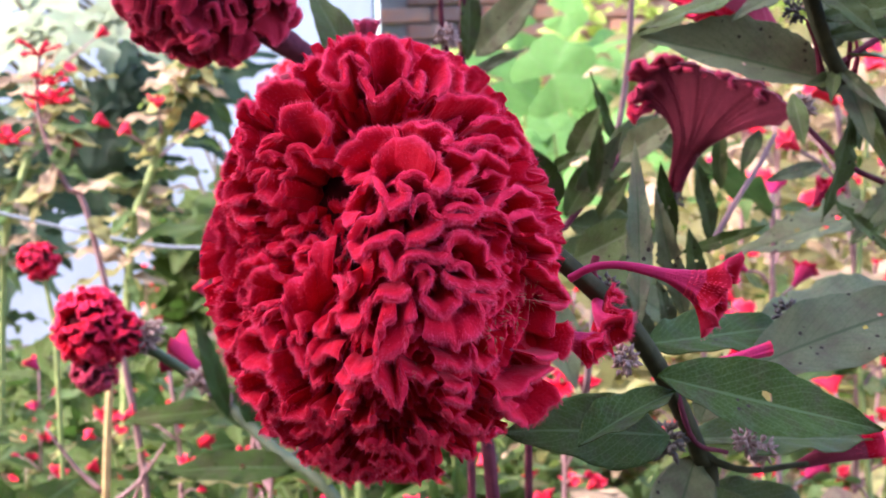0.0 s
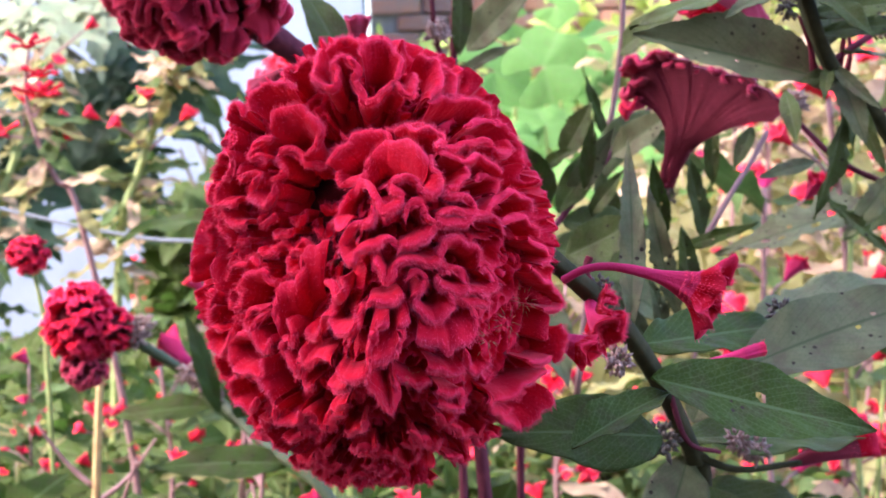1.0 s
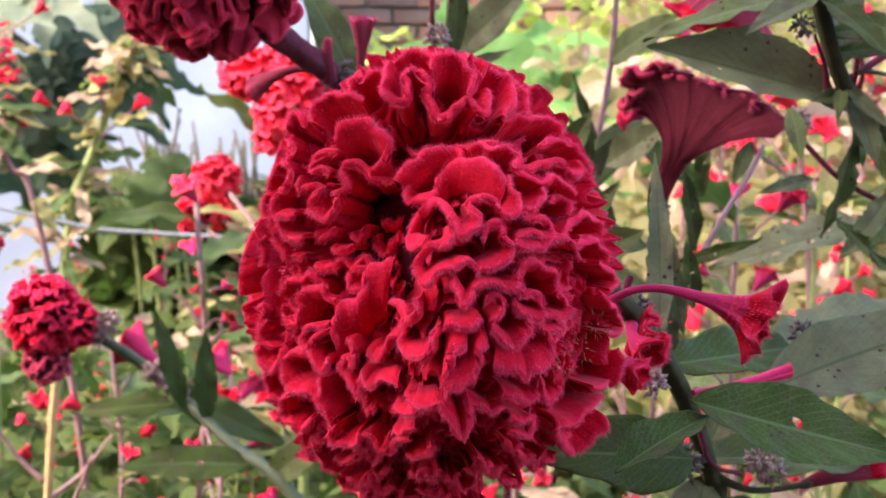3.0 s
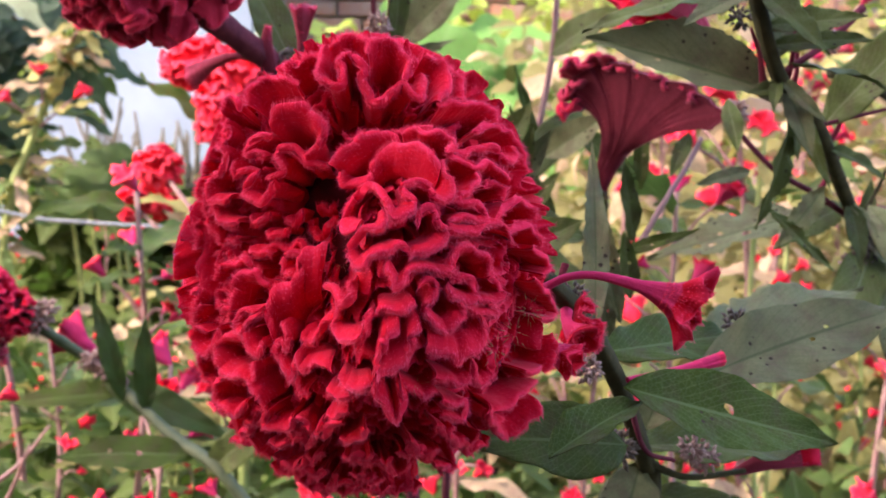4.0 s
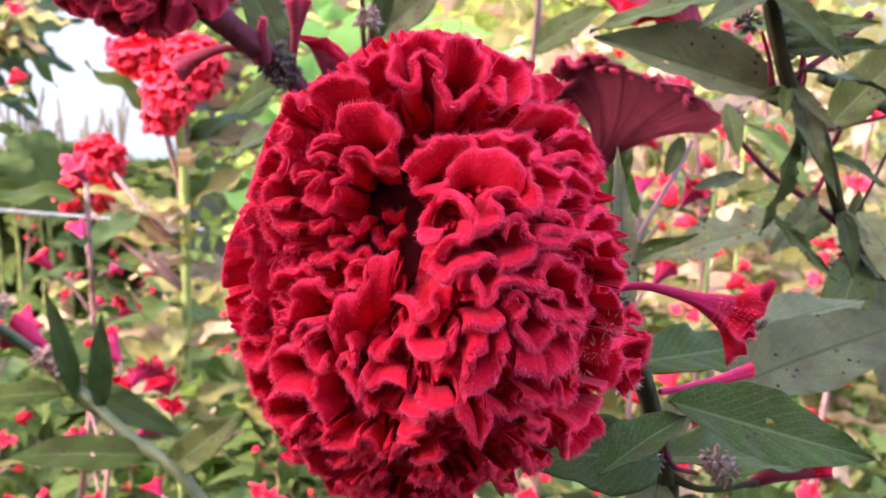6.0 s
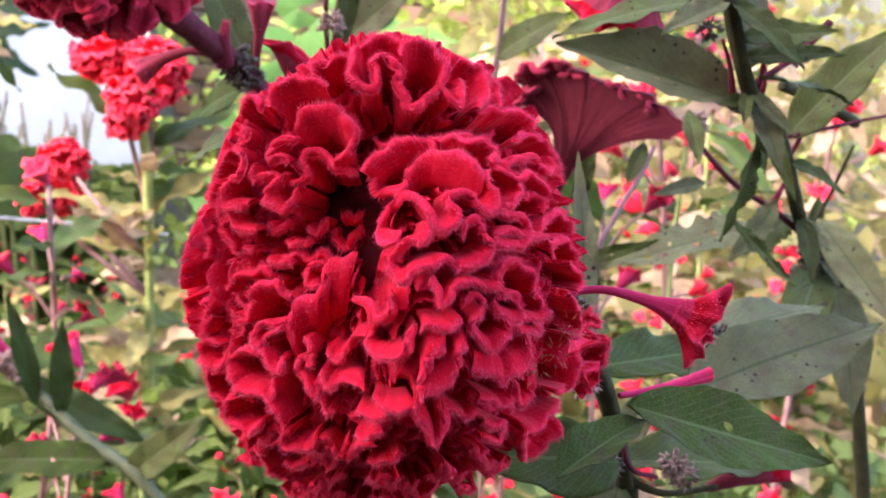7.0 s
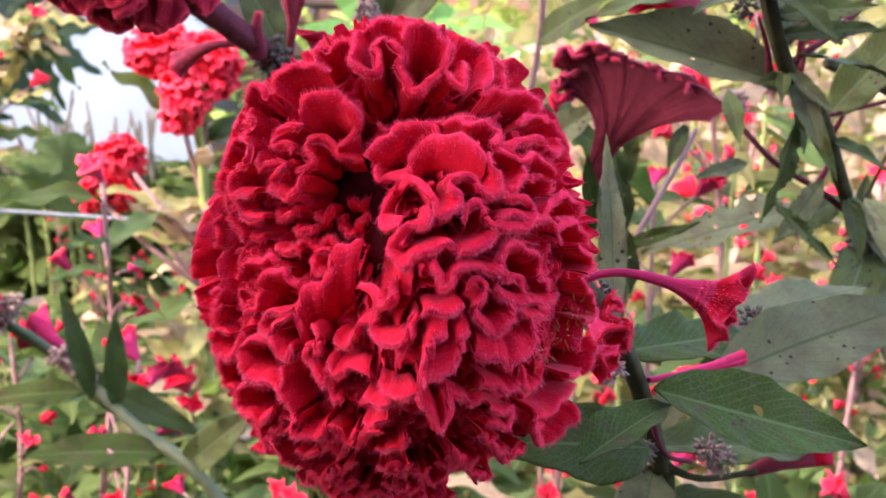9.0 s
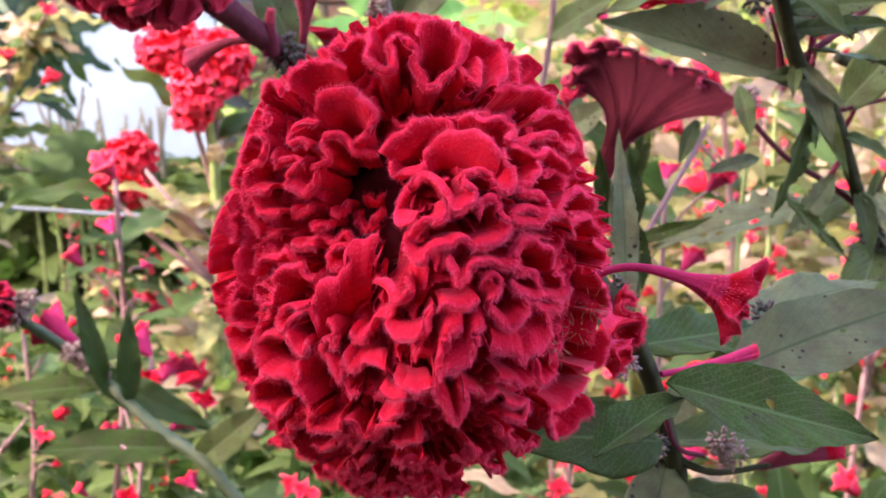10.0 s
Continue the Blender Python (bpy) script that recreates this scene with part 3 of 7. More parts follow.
def crest_fold(lip, height, sink, *course):
    """A ruffled fold of the crest: it grows out of the head and curls over towards lip, its rim winding along the course
    (mm across and up from the head's middle); a soft thick rim with a fringe of fuzz."""
    FOLD_COUNT[0] += 1
    rng = np.random.default_rng(900 + FOLD_COUNT[0])
    line = spline([(x, z, 0) for x, z in course], 24 * len(course))
    run = np.concatenate([[0], np.cumsum(np.linalg.norm(np.diff(line, axis=0), axis=1))])
    ns = max(18, int(run[-1] / 0.55))
    at = np.linspace(0, run[-1], ns)
    x, z = np.interp(at, run, line[:, 0]), np.interp(at, run, line[:, 1])
    y = front(x, z)
    if height > 20:  # a flat petal keeps to the plane of its broad side
        most = int(0.72 * ns)
        plane = np.stack([np.ones(ns), x, z], 1)
        y = plane @ np.linalg.lstsq(plane[:most], y[:most], rcond=None)[0]
    rim = np.stack([x, y, z], 1)
    nor = outward(rim)
    nor[:, 2] *= np.where(z < 0, 0.25, 1.0)
    nor[:, 1] -= 0.7 * soft(np.abs(x), 38, 60)
    nor /= np.linalg.norm(nor, axis=1)[:, None]
    rim = rim - nor * (sink + 2.6 * soft(-x, 34, 54))[:, None]
    jag = np.interp(at, np.arange(0, run[-1] + 4, 2.1), rng.normal(0, 0.22, len(np.arange(0, run[-1] + 4, 2.1))))
    wiggle = sum(a * np.sin(at * 2 * np.pi / w + rng.uniform(0, 6.28)) for a, w in ((0.40, 8.0), (0.18, 5.0)))
    tangent = np.gradient(rim, axis=0)
    across = np.cross(tangent, nor)
    across /= np.linalg.norm(across, axis=1)[:, None] + 1e-9
    rim = rim + nor * (jag + 0.3 * np.roll(wiggle, 5))[:, None] + across * wiggle[:, None]
    lip3 = np.stack([np.full(ns, lip[0]), np.zeros(ns), np.full(ns, lip[1])], 1).astype(float)
    lip3 -= nor * (lip3 * nor).sum(1)[:, None]
    hang = (0.16 if height < 15 else 0.22 if height < 17 else 0.38 if height < 20 else 0.7) * (1 - 0.4 * soft(-z, 22, 52))[:, None]
    even = 4 if height < 15 else 7
    base = smoothed(rim, even) - nor * ((1.15 - 0.75 * hang) * height) - lip3 * (hang * height)
    middle = base.mean(0)
    base = middle + (base - middle) * (0.84 if height < 20 else 0.6)
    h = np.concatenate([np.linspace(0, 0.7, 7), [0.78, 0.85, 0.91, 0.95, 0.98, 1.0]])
    away = rim - base
    rise = (away * nor).sum(1)[:, None] * nor
    side = away - rise

    def sheet(hh):
        g, k = 1 - (1 - hh) ** 1.9, 0.12 * hh + 0.88 * hh ** 2.6
        return base[:, None] + rise[:, None] * g[None, :, None] + side[:, None] * k[None, :, None]

    mid = sheet(h)
    groove = np.sin(at * 2.3 + rng.uniform(0, 6.28)) + np.sin(at * 3.7 + rng.uniform(0, 6.28))
    du, dv = np.gradient(mid, axis=0), np.gradient(mid, axis=1)
    n = np.cross(du, dv)
    n /= np.linalg.norm(n, axis=2)[..., None] + 1e-9
    mid = mid + n * (0.05 * groove[:, None] * np.sin(np.pi * h ** 2)[None])[..., None]
    ends = 1 - 0.75 * np.abs(np.linspace(-1, 1, ns)) ** 8
    half = (0.7 + 0.75 * h[None] ** 2) * ends[:, None] * np.where(h > 0.99, 0.62, np.where(h > 0.97, 0.85, 1.0))[None]
    tip = dv[:, -1] / (np.linalg.norm(dv[:, -1], axis=1)[:, None] + 1e-9)
    faces_at = [mid + n * half[..., None], (mid[:, -1] + tip * 0.7)[:, None], (mid - n * half[..., None])[:, ::-1]]
    ring = np.concatenate(faces_at, axis=1)
    k = ring.shape[1]
    verts = ring.reshape(-1, 3)
    # falls to the base, so the painted shade sits deep in the fold
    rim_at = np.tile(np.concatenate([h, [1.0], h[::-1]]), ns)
    faces = grid_faces(ns, k) + [tuple(range(k)), tuple(range((ns - 1) * k, ns * k))[::-1]]
    slots = [0] * len(faces)
    # fringe along the rim, and a shorter nap on both faces
    hairs = int(run[-1] * 64)
    j = rng.integers(0, ns - 1, hairs)
    u = np.clip(1 - np.abs(rng.normal(0, 0.10, hairs)), 0, 1)
    nap = rng.random(hairs) < 0.35
    u[nap] = rng.uniform(0.25, 0.97, nap.sum())
    col = np.clip(np.searchsorted(h, u), 0, len(h) - 1)
    sign = rng.choice([-1.0, 1.0], hairs)[:, None]
    nn = n[j, col] * sign
    up = dv[j, col] / (np.linalg.norm(dv[j, col], axis=1)[:, None] + 1e-9)
    along = du[j, col] / (np.linalg.norm(du[j, col], axis=1)[:, None] + 1e-9)
    root = mid[j, col] + du[j, col] * rng.random((hairs, 1)) + nn * half[j, col][:, None] * 0.93 + up * np.where(u > 0.94, rng.uniform(0, 0.7, hairs), 0.0)[:, None]
    way = up * np.where(nap, 1.3, 1.0)[:, None] + nn * rng.uniform(0.15, 0.65, (hairs, 1)) + rng.normal(0, 0.17, (hairs, 3))
    way /= np.linalg.norm(way, axis=1)[:, None]
    long = np.where(nap, rng.uniform(0.5, 1.2, hairs), rng.uniform(0.5, 2.1, hairs))[:, None]
    flat = np.cross(way, nn)
    flat /= np.linalg.norm(flat, axis=1)[:, None] + 1e-9
    start = len(verts)
    verts = np.vstack([verts, np.stack([root - flat * 0.05, root + flat * 0.05, root + way * long], 1).reshape(-1, 3)])
    rim_at = np.concatenate([rim_at, np.ones(3 * hairs)])
    faces += [(start + 3 * q, start + 3 * q + 1, start + 3 * q + 2) for q in range(hairs)]
    slots += [1] * hairs
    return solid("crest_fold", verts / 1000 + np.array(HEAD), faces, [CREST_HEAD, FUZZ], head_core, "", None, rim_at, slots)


def waves(p, length, count, seed):
    """Smooth noise of one wavelength (mm), with its gradient."""
    rng = np.random.default_rng(seed)
    k = rng.normal(0, 1, (count, 3))
    k = k / np.linalg.norm(k, axis=1)[:, None] * (2 * np.pi / length) * rng.uniform(0.85, 1.15, (count, 1))
    ph = rng.uniform(0, 6.28, count)
    val, grad = np.zeros(len(p)), np.zeros((len(p), 3))
    for q in range(count):
        a = p @ k[q] + ph[q]
        val += np.cos(a)
        grad -= np.sin(a)[:, None] * k[q]
    return val * math.sqrt(2 / count), grad * math.sqrt(2 / count)


def crest_surface(res=170):
    """The crest's own body under the folds: an egg with two lobes, thrown up into small winding ridges."""
    ang = np.tan(np.linspace(-math.pi / 4, math.pi / 4, res))
    U, V = np.meshgrid(ang, ang, indexing="ij")
    one = np.ones_like(U)
    sides = [(U, -one, V), (-U, one, V), (one, U, V), (-one, -U, V), (U, V, one), (U, -V, -one)]
    dirs = np.concatenate([np.stack(q, -1).reshape(-1, 3) for q in sides])
    dirs /= np.linalg.norm(dirs, axis=1)[:, None]
    quads = []
    for q in range(6):
        i = np.arange(res * res).reshape(res, res) + q * res * res
        quads.append(np.stack([i[:-1, :-1], i[1:, :-1], i[1:, 1:], i[:-1, 1:]], -1).reshape(-1, 4))
    quads = np.concatenate(quads)
    key = np.round(dirs * 20000).astype(np.int64)
    _, first, back = np.unique(key[:, 0] * 10 ** 10 + key[:, 1] * 10 ** 5 + key[:, 2], return_index=True, return_inverse=True)
    d, quads = dirs[first], back.ravel()[quads]
    # egg and lobes, in mm
    x = 62.0 * d[:, 0] * (1 - 0.07 * d[:, 2] - 0.10 * soft(-d[:, 2], 0.55, 1.0))
    z = np.where(d[:, 2] > 0, 75.0, 77.0) * d[:, 2]
    y = np.where(d[:, 1] < 0, 0.9 * front(x, z) + 2.0 * d[:, 1], 56.0 * d[:, 1] * (1 - 0.2 * soft(-d[:, 2], 0.2, 0.9)))
    p = np.stack([x, y, z], 1)
    nor = outward(p)
    lump, _ = waves(p, 46, 24, 5)
    p = p + nor * (1.2 * lump)[:, None]
    warp = np.stack([waves(p, 9.0, 16, s)[0] for s in (31, 32, 33)], 1)
    val, grad = waves(p + 2.2 * warp, 15.0, 26, 4)
    dist = np.abs(val) / np.sqrt((grad ** 2).sum(1) + (0.35 * 2 * np.pi / 15.0) ** 2)
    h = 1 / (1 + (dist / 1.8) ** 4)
    face_on = soft(-d[:, 1], -0.05, 0.35)

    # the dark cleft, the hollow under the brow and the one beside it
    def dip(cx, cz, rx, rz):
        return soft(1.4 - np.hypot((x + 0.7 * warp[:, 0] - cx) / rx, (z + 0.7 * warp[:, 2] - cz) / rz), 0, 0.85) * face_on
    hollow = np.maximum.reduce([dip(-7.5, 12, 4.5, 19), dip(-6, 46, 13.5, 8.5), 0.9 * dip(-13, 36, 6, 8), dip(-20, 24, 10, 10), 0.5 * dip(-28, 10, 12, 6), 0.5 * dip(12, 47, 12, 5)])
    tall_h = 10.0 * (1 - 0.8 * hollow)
    p = p - nor * (tall_h * (1 - h) + 0.5 + 9.0 * face_on)[:, None]
    p[:, 1] += 24 * hollow
    p[:, 2] += 4.0 * (1 - h) * (1 - np.abs(nor[:, 2])) * (1 - hollow)
    p = p / 1000 + np.array(HEAD)
    a, b2 = p[quads[:, 2]] - p[quads[:, 0]], p[quads[:, 3]] - p[quads[:, 1]]
    fn = np.cross(a, b2)
    vn = np.zeros_like(p)
    for c in range(4):
        np.add.at(vn, quads[:, c], fn)
    vn /= np.linalg.norm(vn, axis=1)[:, None] + 1e-12
    if (vn * nor).sum() < 0:
        vn, quads = -vn, quads[:, ::-1]
    return d, p, vn, nor, h, quads


def crest_lobes(count=34):
    """The body of the crest in lobes, each with fuzz along its ridges."""
    d, p, vn, nor, h, quads = crest_surface()
    i = np.arange(count)
    zz = 1 - 2 * (i + 0.5) / count
    a = math.pi * (3 - math.sqrt(5)) * i
    seeds = np.stack([np.cos(a) * np.sqrt(1 - zz ** 2), np.sin(a) * np.sqrt(1 - zz ** 2), zz], 1)
    own = (d[quads[:, 0]] @ seeds.T).argmax(1)
    rng = np.random.default_rng(77)
    for q in range(count):
        f = quads[own == q]
        idx, flat = np.unique(f, return_inverse=True)
        # ridge height picks the colour, so valleys get the painted shade
        verts, rim, faces = p[idx], h[idx], flat.reshape(-1, 4)
        normals = vn[idx]
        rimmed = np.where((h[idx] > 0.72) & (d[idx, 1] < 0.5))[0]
        slots = [0] * len(faces)
        faces = [tuple(g) for g in faces]
        if len(rimmed):
            hairs = int(len(rimmed) * 1.6)
            j = rng.choice(rimmed, hairs)
            up = nor[idx][j]
            way = vn[idx][j] * rng.uniform(0.5, 1.2, (hairs, 1)) + up * 0.35 + np.array((0, 0, -0.25)) + rng.normal(0, 0.2, (hairs, 3))
            way /= np.linalg.norm(way, axis=1)[:, None]
            across = np.cross(way, up + 0.01)
            across /= np.linalg.norm(across, axis=1)[:, None] + 1e-9
            root = verts[j] + rng.normal(0, 0.00015, (hairs, 3))
            ln = rng.uniform(0.0004, 0.0014, (hairs, 1))
            hv = np.stack([root - across * 0.00005, root + across * 0.00005, root + way * ln], 1).reshape(-1, 3)
            base = len(verts)
            verts, rim = np.vstack([verts, hv]), np.concatenate([rim, np.ones(len(hv))])
            normals = np.vstack([normals, np.repeat(vn[idx][j], 3, 0)])
            faces += [(base + 3 * g, base + 3 * g + 1, base + 3 * g + 2) for g in range(hairs)]
            slots += [1] * hairs
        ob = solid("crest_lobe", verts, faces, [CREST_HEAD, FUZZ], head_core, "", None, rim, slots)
        normals /= np.linalg.norm(normals, axis=1)[:, None] + 1e-12
        ob.data.normals_split_custom_set_from_vertices([tuple(g) for g in normals])


crest_lobes()
# the brow and the hook, the larger lobe with its meander, the tongues, the flat petal, the lower rows of shells
crest_fold(DOWN, 13, 0, (-13.1, 69.0), (-14.8, 64.1), (-14.8, 58.8), (-11.1, 56.3), (-7.7, 57.7), (-7.9, 61.5), (-9.3, 64.0), (-6.9, 65.9), (-3.4, 65.1), (-1.2, 61.0), (-2.2, 59.1), (-0.5, 56.3), (0.4, 52.5), (4.2, 51.5), (7.0, 54.3), (9.9, 57.4), (12.4, 55.7), (15.4, 52.9), (17.0, 55.2), (16.3, 60.6))
crest_fold(UP, 14, 0, (-0.9, 66.5), (1.6, 70.2), (4.9, 70.9), (8.7, 69.4), (11.8, 66.2), (12.4, 61.7), (10.9, 58.5))
crest_fold(RIGHT, 12, 0, (17.3, 66.1), (21.3, 64.7), (24.5, 62.1), (25.0, 58.3), (23.0, 54.7), (21.0, 52.1))
crest_fold(RIGHT, 12, 2, (22.3, 66.7), (25.9, 63.9), (29.1, 61.0), (30.6, 57.5), (29.0, 54.2))
crest_fold(UP, 12, 2, (-12.1, 70.2), (-8.5, 72.8), (-3.9, 73.7), (-0.2, 72.1), (1.9, 69.8))
crest_fold(UP_LEFT, 12, 2, (-26.1, 61.2), (-25.8, 63.8), (-22.3, 65.1), (-18.5, 66.8), (-14.4, 67.8))
crest_fold(UP_LEFT, 13, 0, (-37.6, 50.2), (-36.9, 54.3), (-33.5, 57.1), (-29.0, 58.5), (-24.5, 58.6), (-21.7, 56.4))
crest_fold(UP, 15, 0, (-29.5, 44.3), (-28.3, 48.4), (-25.1, 50.7), (-21.2, 51.3), (-17.7, 49.7), (-14.5, 46.9), (-12.7, 43.7), (-13.3, 40.5), (-15.9, 37.8), (-18.7, 35.5))
crest_fold(DOWN, 13, 2, (-12.7, 34.1), (-15.2, 33.2), (-18.3, 34.0), (-21.2, 36.2), (-23.3, 38.6), (-26.3, 39.0), (-28.6, 37.3), (-28.9, 34.3), (-26.8, 31.6), (-28.4, 29.4), (-32.2, 29.5))
crest_fold(DOWN_LEFT, 13, 0, (-28.8, 41.8), (-33.3, 40.3), (-36.5, 38.4), (-37.8, 36.3), (-36.6, 34.8), (-33.9, 35.1), (-31.6, 33.9))
crest_fold(DOWN, 12, 1, (-42.7, 33.6), (-43.7, 30.6), (-42.5, 28.1), (-40.3, 29.9), (-36.8, 29.9), (-33.2, 29.3))
crest_fold(DOWN, 15, 0, (-32.9, 29.3), (-36.7, 26.1), (-38.3, 23.6), (-37.1, 21.2), (-34.4, 20.1), (-31.5, 20.4), (-29.3, 23.0), (-29.6, 26.5))
crest_fold(DOWN_LEFT, 15, 0, (-46.3, 29.8), (-49.6, 28.2), (-52.0, 25.2), (-52.6, 22.3), (-51.2, 19.8), (-47.5, 19.5), (-43.6, 21.1))
crest_fold(DOWN_LEFT, 12, 0, (-48.1, 39.3), (-46.5, 36.4), (-45.2, 34.2), (-46.0, 31.2), (-47.6, 29.4))
crest_fold(DOWN, 13, 1, (-51.6, 19.9), (-50.2, 16.7), (-47.1, 13.1), (-44.5, 13.0), (-41.8, 14.3))
crest_fold(LEFT, 12, 2, (-52.6, 18.2), (-53.2, 14.4), (-52.5, 10.8), (-50.6, 8.7), (-49.4, 6.4))
crest_fold(LEFT, 13, 2, (-46.8, 44.6), (-49.1, 40.6), (-52.1, 36.8), (-54.6, 33.0), (-55.4, 28.3))
crest_fold(LEFT, 12, 2, (-56.3, 27.6), (-56.9, 22.5), (-55.3, 19.0), (-53.9, 15.4))
crest_fold(LEFT, 12, 2, (-56.0, 14.2), (-58.3, 10.4), (-57.1, 7.4), (-57.6, 3.7))
crest_fold(UP_LEFT, 11, 0, (-45.9, 47.6), (-45.4, 51.7), (-43.0, 53.3), (-40.4, 51.7), (-39.9, 48.8))
crest_fold(LEFT, 11, 1, (-45.2, 47.0), (-46.3, 45.0), (-45.0, 42.7), (-46.4, 40.0), (-47.7, 38.3))
crest_fold(DOWN, 12, 11, (-23.3, 17.9), (-22.9, 14.1), (-21.2, 11.1), (-18.9, 10.6), (-16.8, 13.5), (-14.0, 16.9), (-12.7, 19.8))
crest_fold(UP, 12, 12, (-21.0, 21.6), (-18.5, 23.6), (-14.7, 22.7), (-12.9, 24.6))
crest_fold(UP, 12, 7, (-37.6, 5.5), (-34.9, 7.6), (-31.7, 8.2), (-29.4, 6.5), (-26.9, 8.3), (-23.7, 9.2), (-20.8, 6.8))
crest_fold(DOWN, 9, 4, (-48.8, 7.5), (-46.7, 6.7), (-44.4, 8.2))
crest_fold(UP_LEFT, 17, 0, (-11.5, 33.2), (-9.0, 36.2), (-5.7, 39.2), (-1.7, 42.1), (2.4, 43.3), (6.7, 42.4), (8.7, 40.3))
crest_fold(DOWN_LEFT, 15, 1, (-7.1, 33.7), (-8.8, 30.5), (-7.6, 27.5), (-4.3, 27.0), (-0.9, 28.0), (1.0, 30.7))
crest_fold(UP, 18, 0, (0.1, 30.1), (1.8, 33.8), (3.9, 37.1), (7.5, 39.3), (11.8, 40.0), (15.8, 39.4), (18.9, 37.0), (20.2, 33.4))
crest_fold(DOWN, 13, 0, (21.5, 35.7), (21.0, 33.2), (23.9, 30.2), (24.0, 26.4), (21.8, 23.5), (19.4, 25.0), (17.3, 27.8), (13.4, 29.6), (10.5, 28.6), (10.3, 25.8), (12.5, 23.8), (12.3, 21.3), (9.0, 19.4), (6.1, 20.4), (4.4, 23.9), (2.8, 27.0), (-0.0, 27.0), (-3.5, 24.1), (-6.7, 19.6), (-7.9, 16.3), (-6.6, 14.9), (-3.4, 15.8))
crest_fold(DOWN, 13, 0, (4.3, 22.0), (5.1, 18.9), (3.0, 16.8), (-1.8, 15.4), (-4.3, 12.4), (-5.2, 9.0), (-3.6, 5.2), (-1.5, 6.1), (0.2, 8.4), (4.3, 10.0), (8.3, 11.8), (10.8, 11.0), (12.0, 9.3))
crest_fold(DOWN, 13, 0, (14.5, 17.8), (13.9, 20.7), (16.2, 22.7), (18.7, 21.7), (19.4, 18.9), (21.3, 16.1), (21.5, 13.5), (19.4, 11.3), (14.1, 10.1), (11.7, 8.7))
crest_fold(DOWN, 12, 0, (31.1, 32.2), (31.9, 29.2), (29.0, 26.6), (26.1, 25.8), (26.1, 23.6), (30.8, 22.9), (33.6, 21.2), (33.9, 18.7), (31.6, 17.5), (26.2, 19.5), (23.1, 17.8), (24.0, 15.4), (29.7, 15.2), (35.5, 17.2), (39.0, 16.9), (42.7, 12.0))
crest_fold(UP_LEFT, 13, 0, (24.5, 40.6), (23.5, 38.0), (26.0, 36.0), (31.8, 34.1), (35.7, 35.0), (38.9, 32.8), (42.6, 29.2))
crest_fold(DOWN, 13, 1, (24.5, 38.2), (29.0, 37.4), (35.8, 39.3), (40.1, 38.3), (42.2, 35.4), (44.4, 33.9), (46.4, 36.2), (45.1, 39.4))
crest_fold(UP, 13, 1, (10.2, 43.2), (13.9, 44.9), (17.6, 44.1), (21.7, 43.6), (25.3, 41.8), (25.8, 39.1))
crest_fold(UP_RIGHT, 13, 1, (20.9, 51.8), (25.6, 53.0), (30.6, 52.6), (35.7, 52.4), (39.3, 50.1), (40.9, 47.3))
crest_fold(RIGHT, 13, 2, (32.0, 44.5), (37.4, 46.4), (41.9, 46.1), (46.0, 43.4), (48.6, 39.8), (50.8, 35.9), (51.2, 31.5))
crest_fold(RIGHT, 12, 1, (37.4, 17.0), (39.5, 19.7), (41.8, 22.4), (46.8, 23.6), (51.4, 21.1), (52.7, 16.8))
crest_fold(RIGHT, 12, 1, (41.6, 14.5), (45.6, 16.1), (50.3, 15.3), (53.5, 11.9), (54.3, 8.6))
crest_fold(RIGHT, 10, 3, (35.7, 28.7), (39.8, 29.7), (43.2, 27.4), (41.6, 24.2))
crest_fold(DOWN, 13, 0, (4.9, 7.7), (5.7, 3.8), (7.5, 0.6), (9.8, 2.1), (11.6, 5.0), (14.0, 6.6), (18.3, 4.9), (22.0, 4.7), (24.5, 6.4))
crest_fold(UP, 13, 0, (24.6, 2.7), (23.4, 7.0), (24.1, 10.9), (27.2, 12.1), (30.5, 10.9), (33.7, 8.7), (35.4, 5.3), (35.0, 3.0))
crest_fold(DOWN, 11, 1, (23.3, 2.8), (26.3, 3.0), (29.7, 1.6), (31.3, -1.1), (31.0, -3.6), (26.9, -3.9), (23.6, -1.6), (22.1, 1.3))
crest_fold(DOWN_RIGHT, 12, 1, (35.3, 2.4), (38.4, 0.2), (40.5, -2.6), (38.8, -4.6), (35.0, -5.2), (32.0, -3.6))
crest_fold(DOWN, 10, 1, (28.0, -5.5), (31.7, -7.7), (36.2, -8.8), (37.7, -7.1), (35.0, -5.4))
crest_fold(DOWN, 14, 0, (13.7, 1.3), (16.7, 2.7), (19.2, 0.6), (18.3, -2.0), (16.1, -3.4), (16.4, -6.8), (18.6, -10.4), (21.4, -11.6), (24.7, -10.3), (26.9, -6.6), (25.6, -3.8))
crest_fold(DOWN, 14, 0, (2.1, -6.4), (4.8, -5.4), (8.3, -5.8), (11.3, -5.4), (13.2, -3.3))
crest_fold(DOWN_LEFT, 13, 2, (0.4, -5.3), (-0.2, -9.4), (-1.2, -12.4), (-2.8, -15.0), (-3.0, -18.1))
crest_fold(DOWN, 19, -1, (8.6, -10.8), (5.5, -12.7), (3.7, -16.3), (2.9, -20.5), (2.9, -24.5), (5.2, -22.7), (8.0, -21.3), (10.9, -20.1), (11.6, -16.2), (12.3, -12.6), (14.3, -10.0))
crest_fold(DOWN, 17, -1, (15.8, -16.0), (18.8, -17.5), (22.3, -18.4), (24.9, -20.7), (27.7, -18.9), (30.4, -18.6), (32.6, -16.1), (33.8, -12.9), (31.8, -10.7))
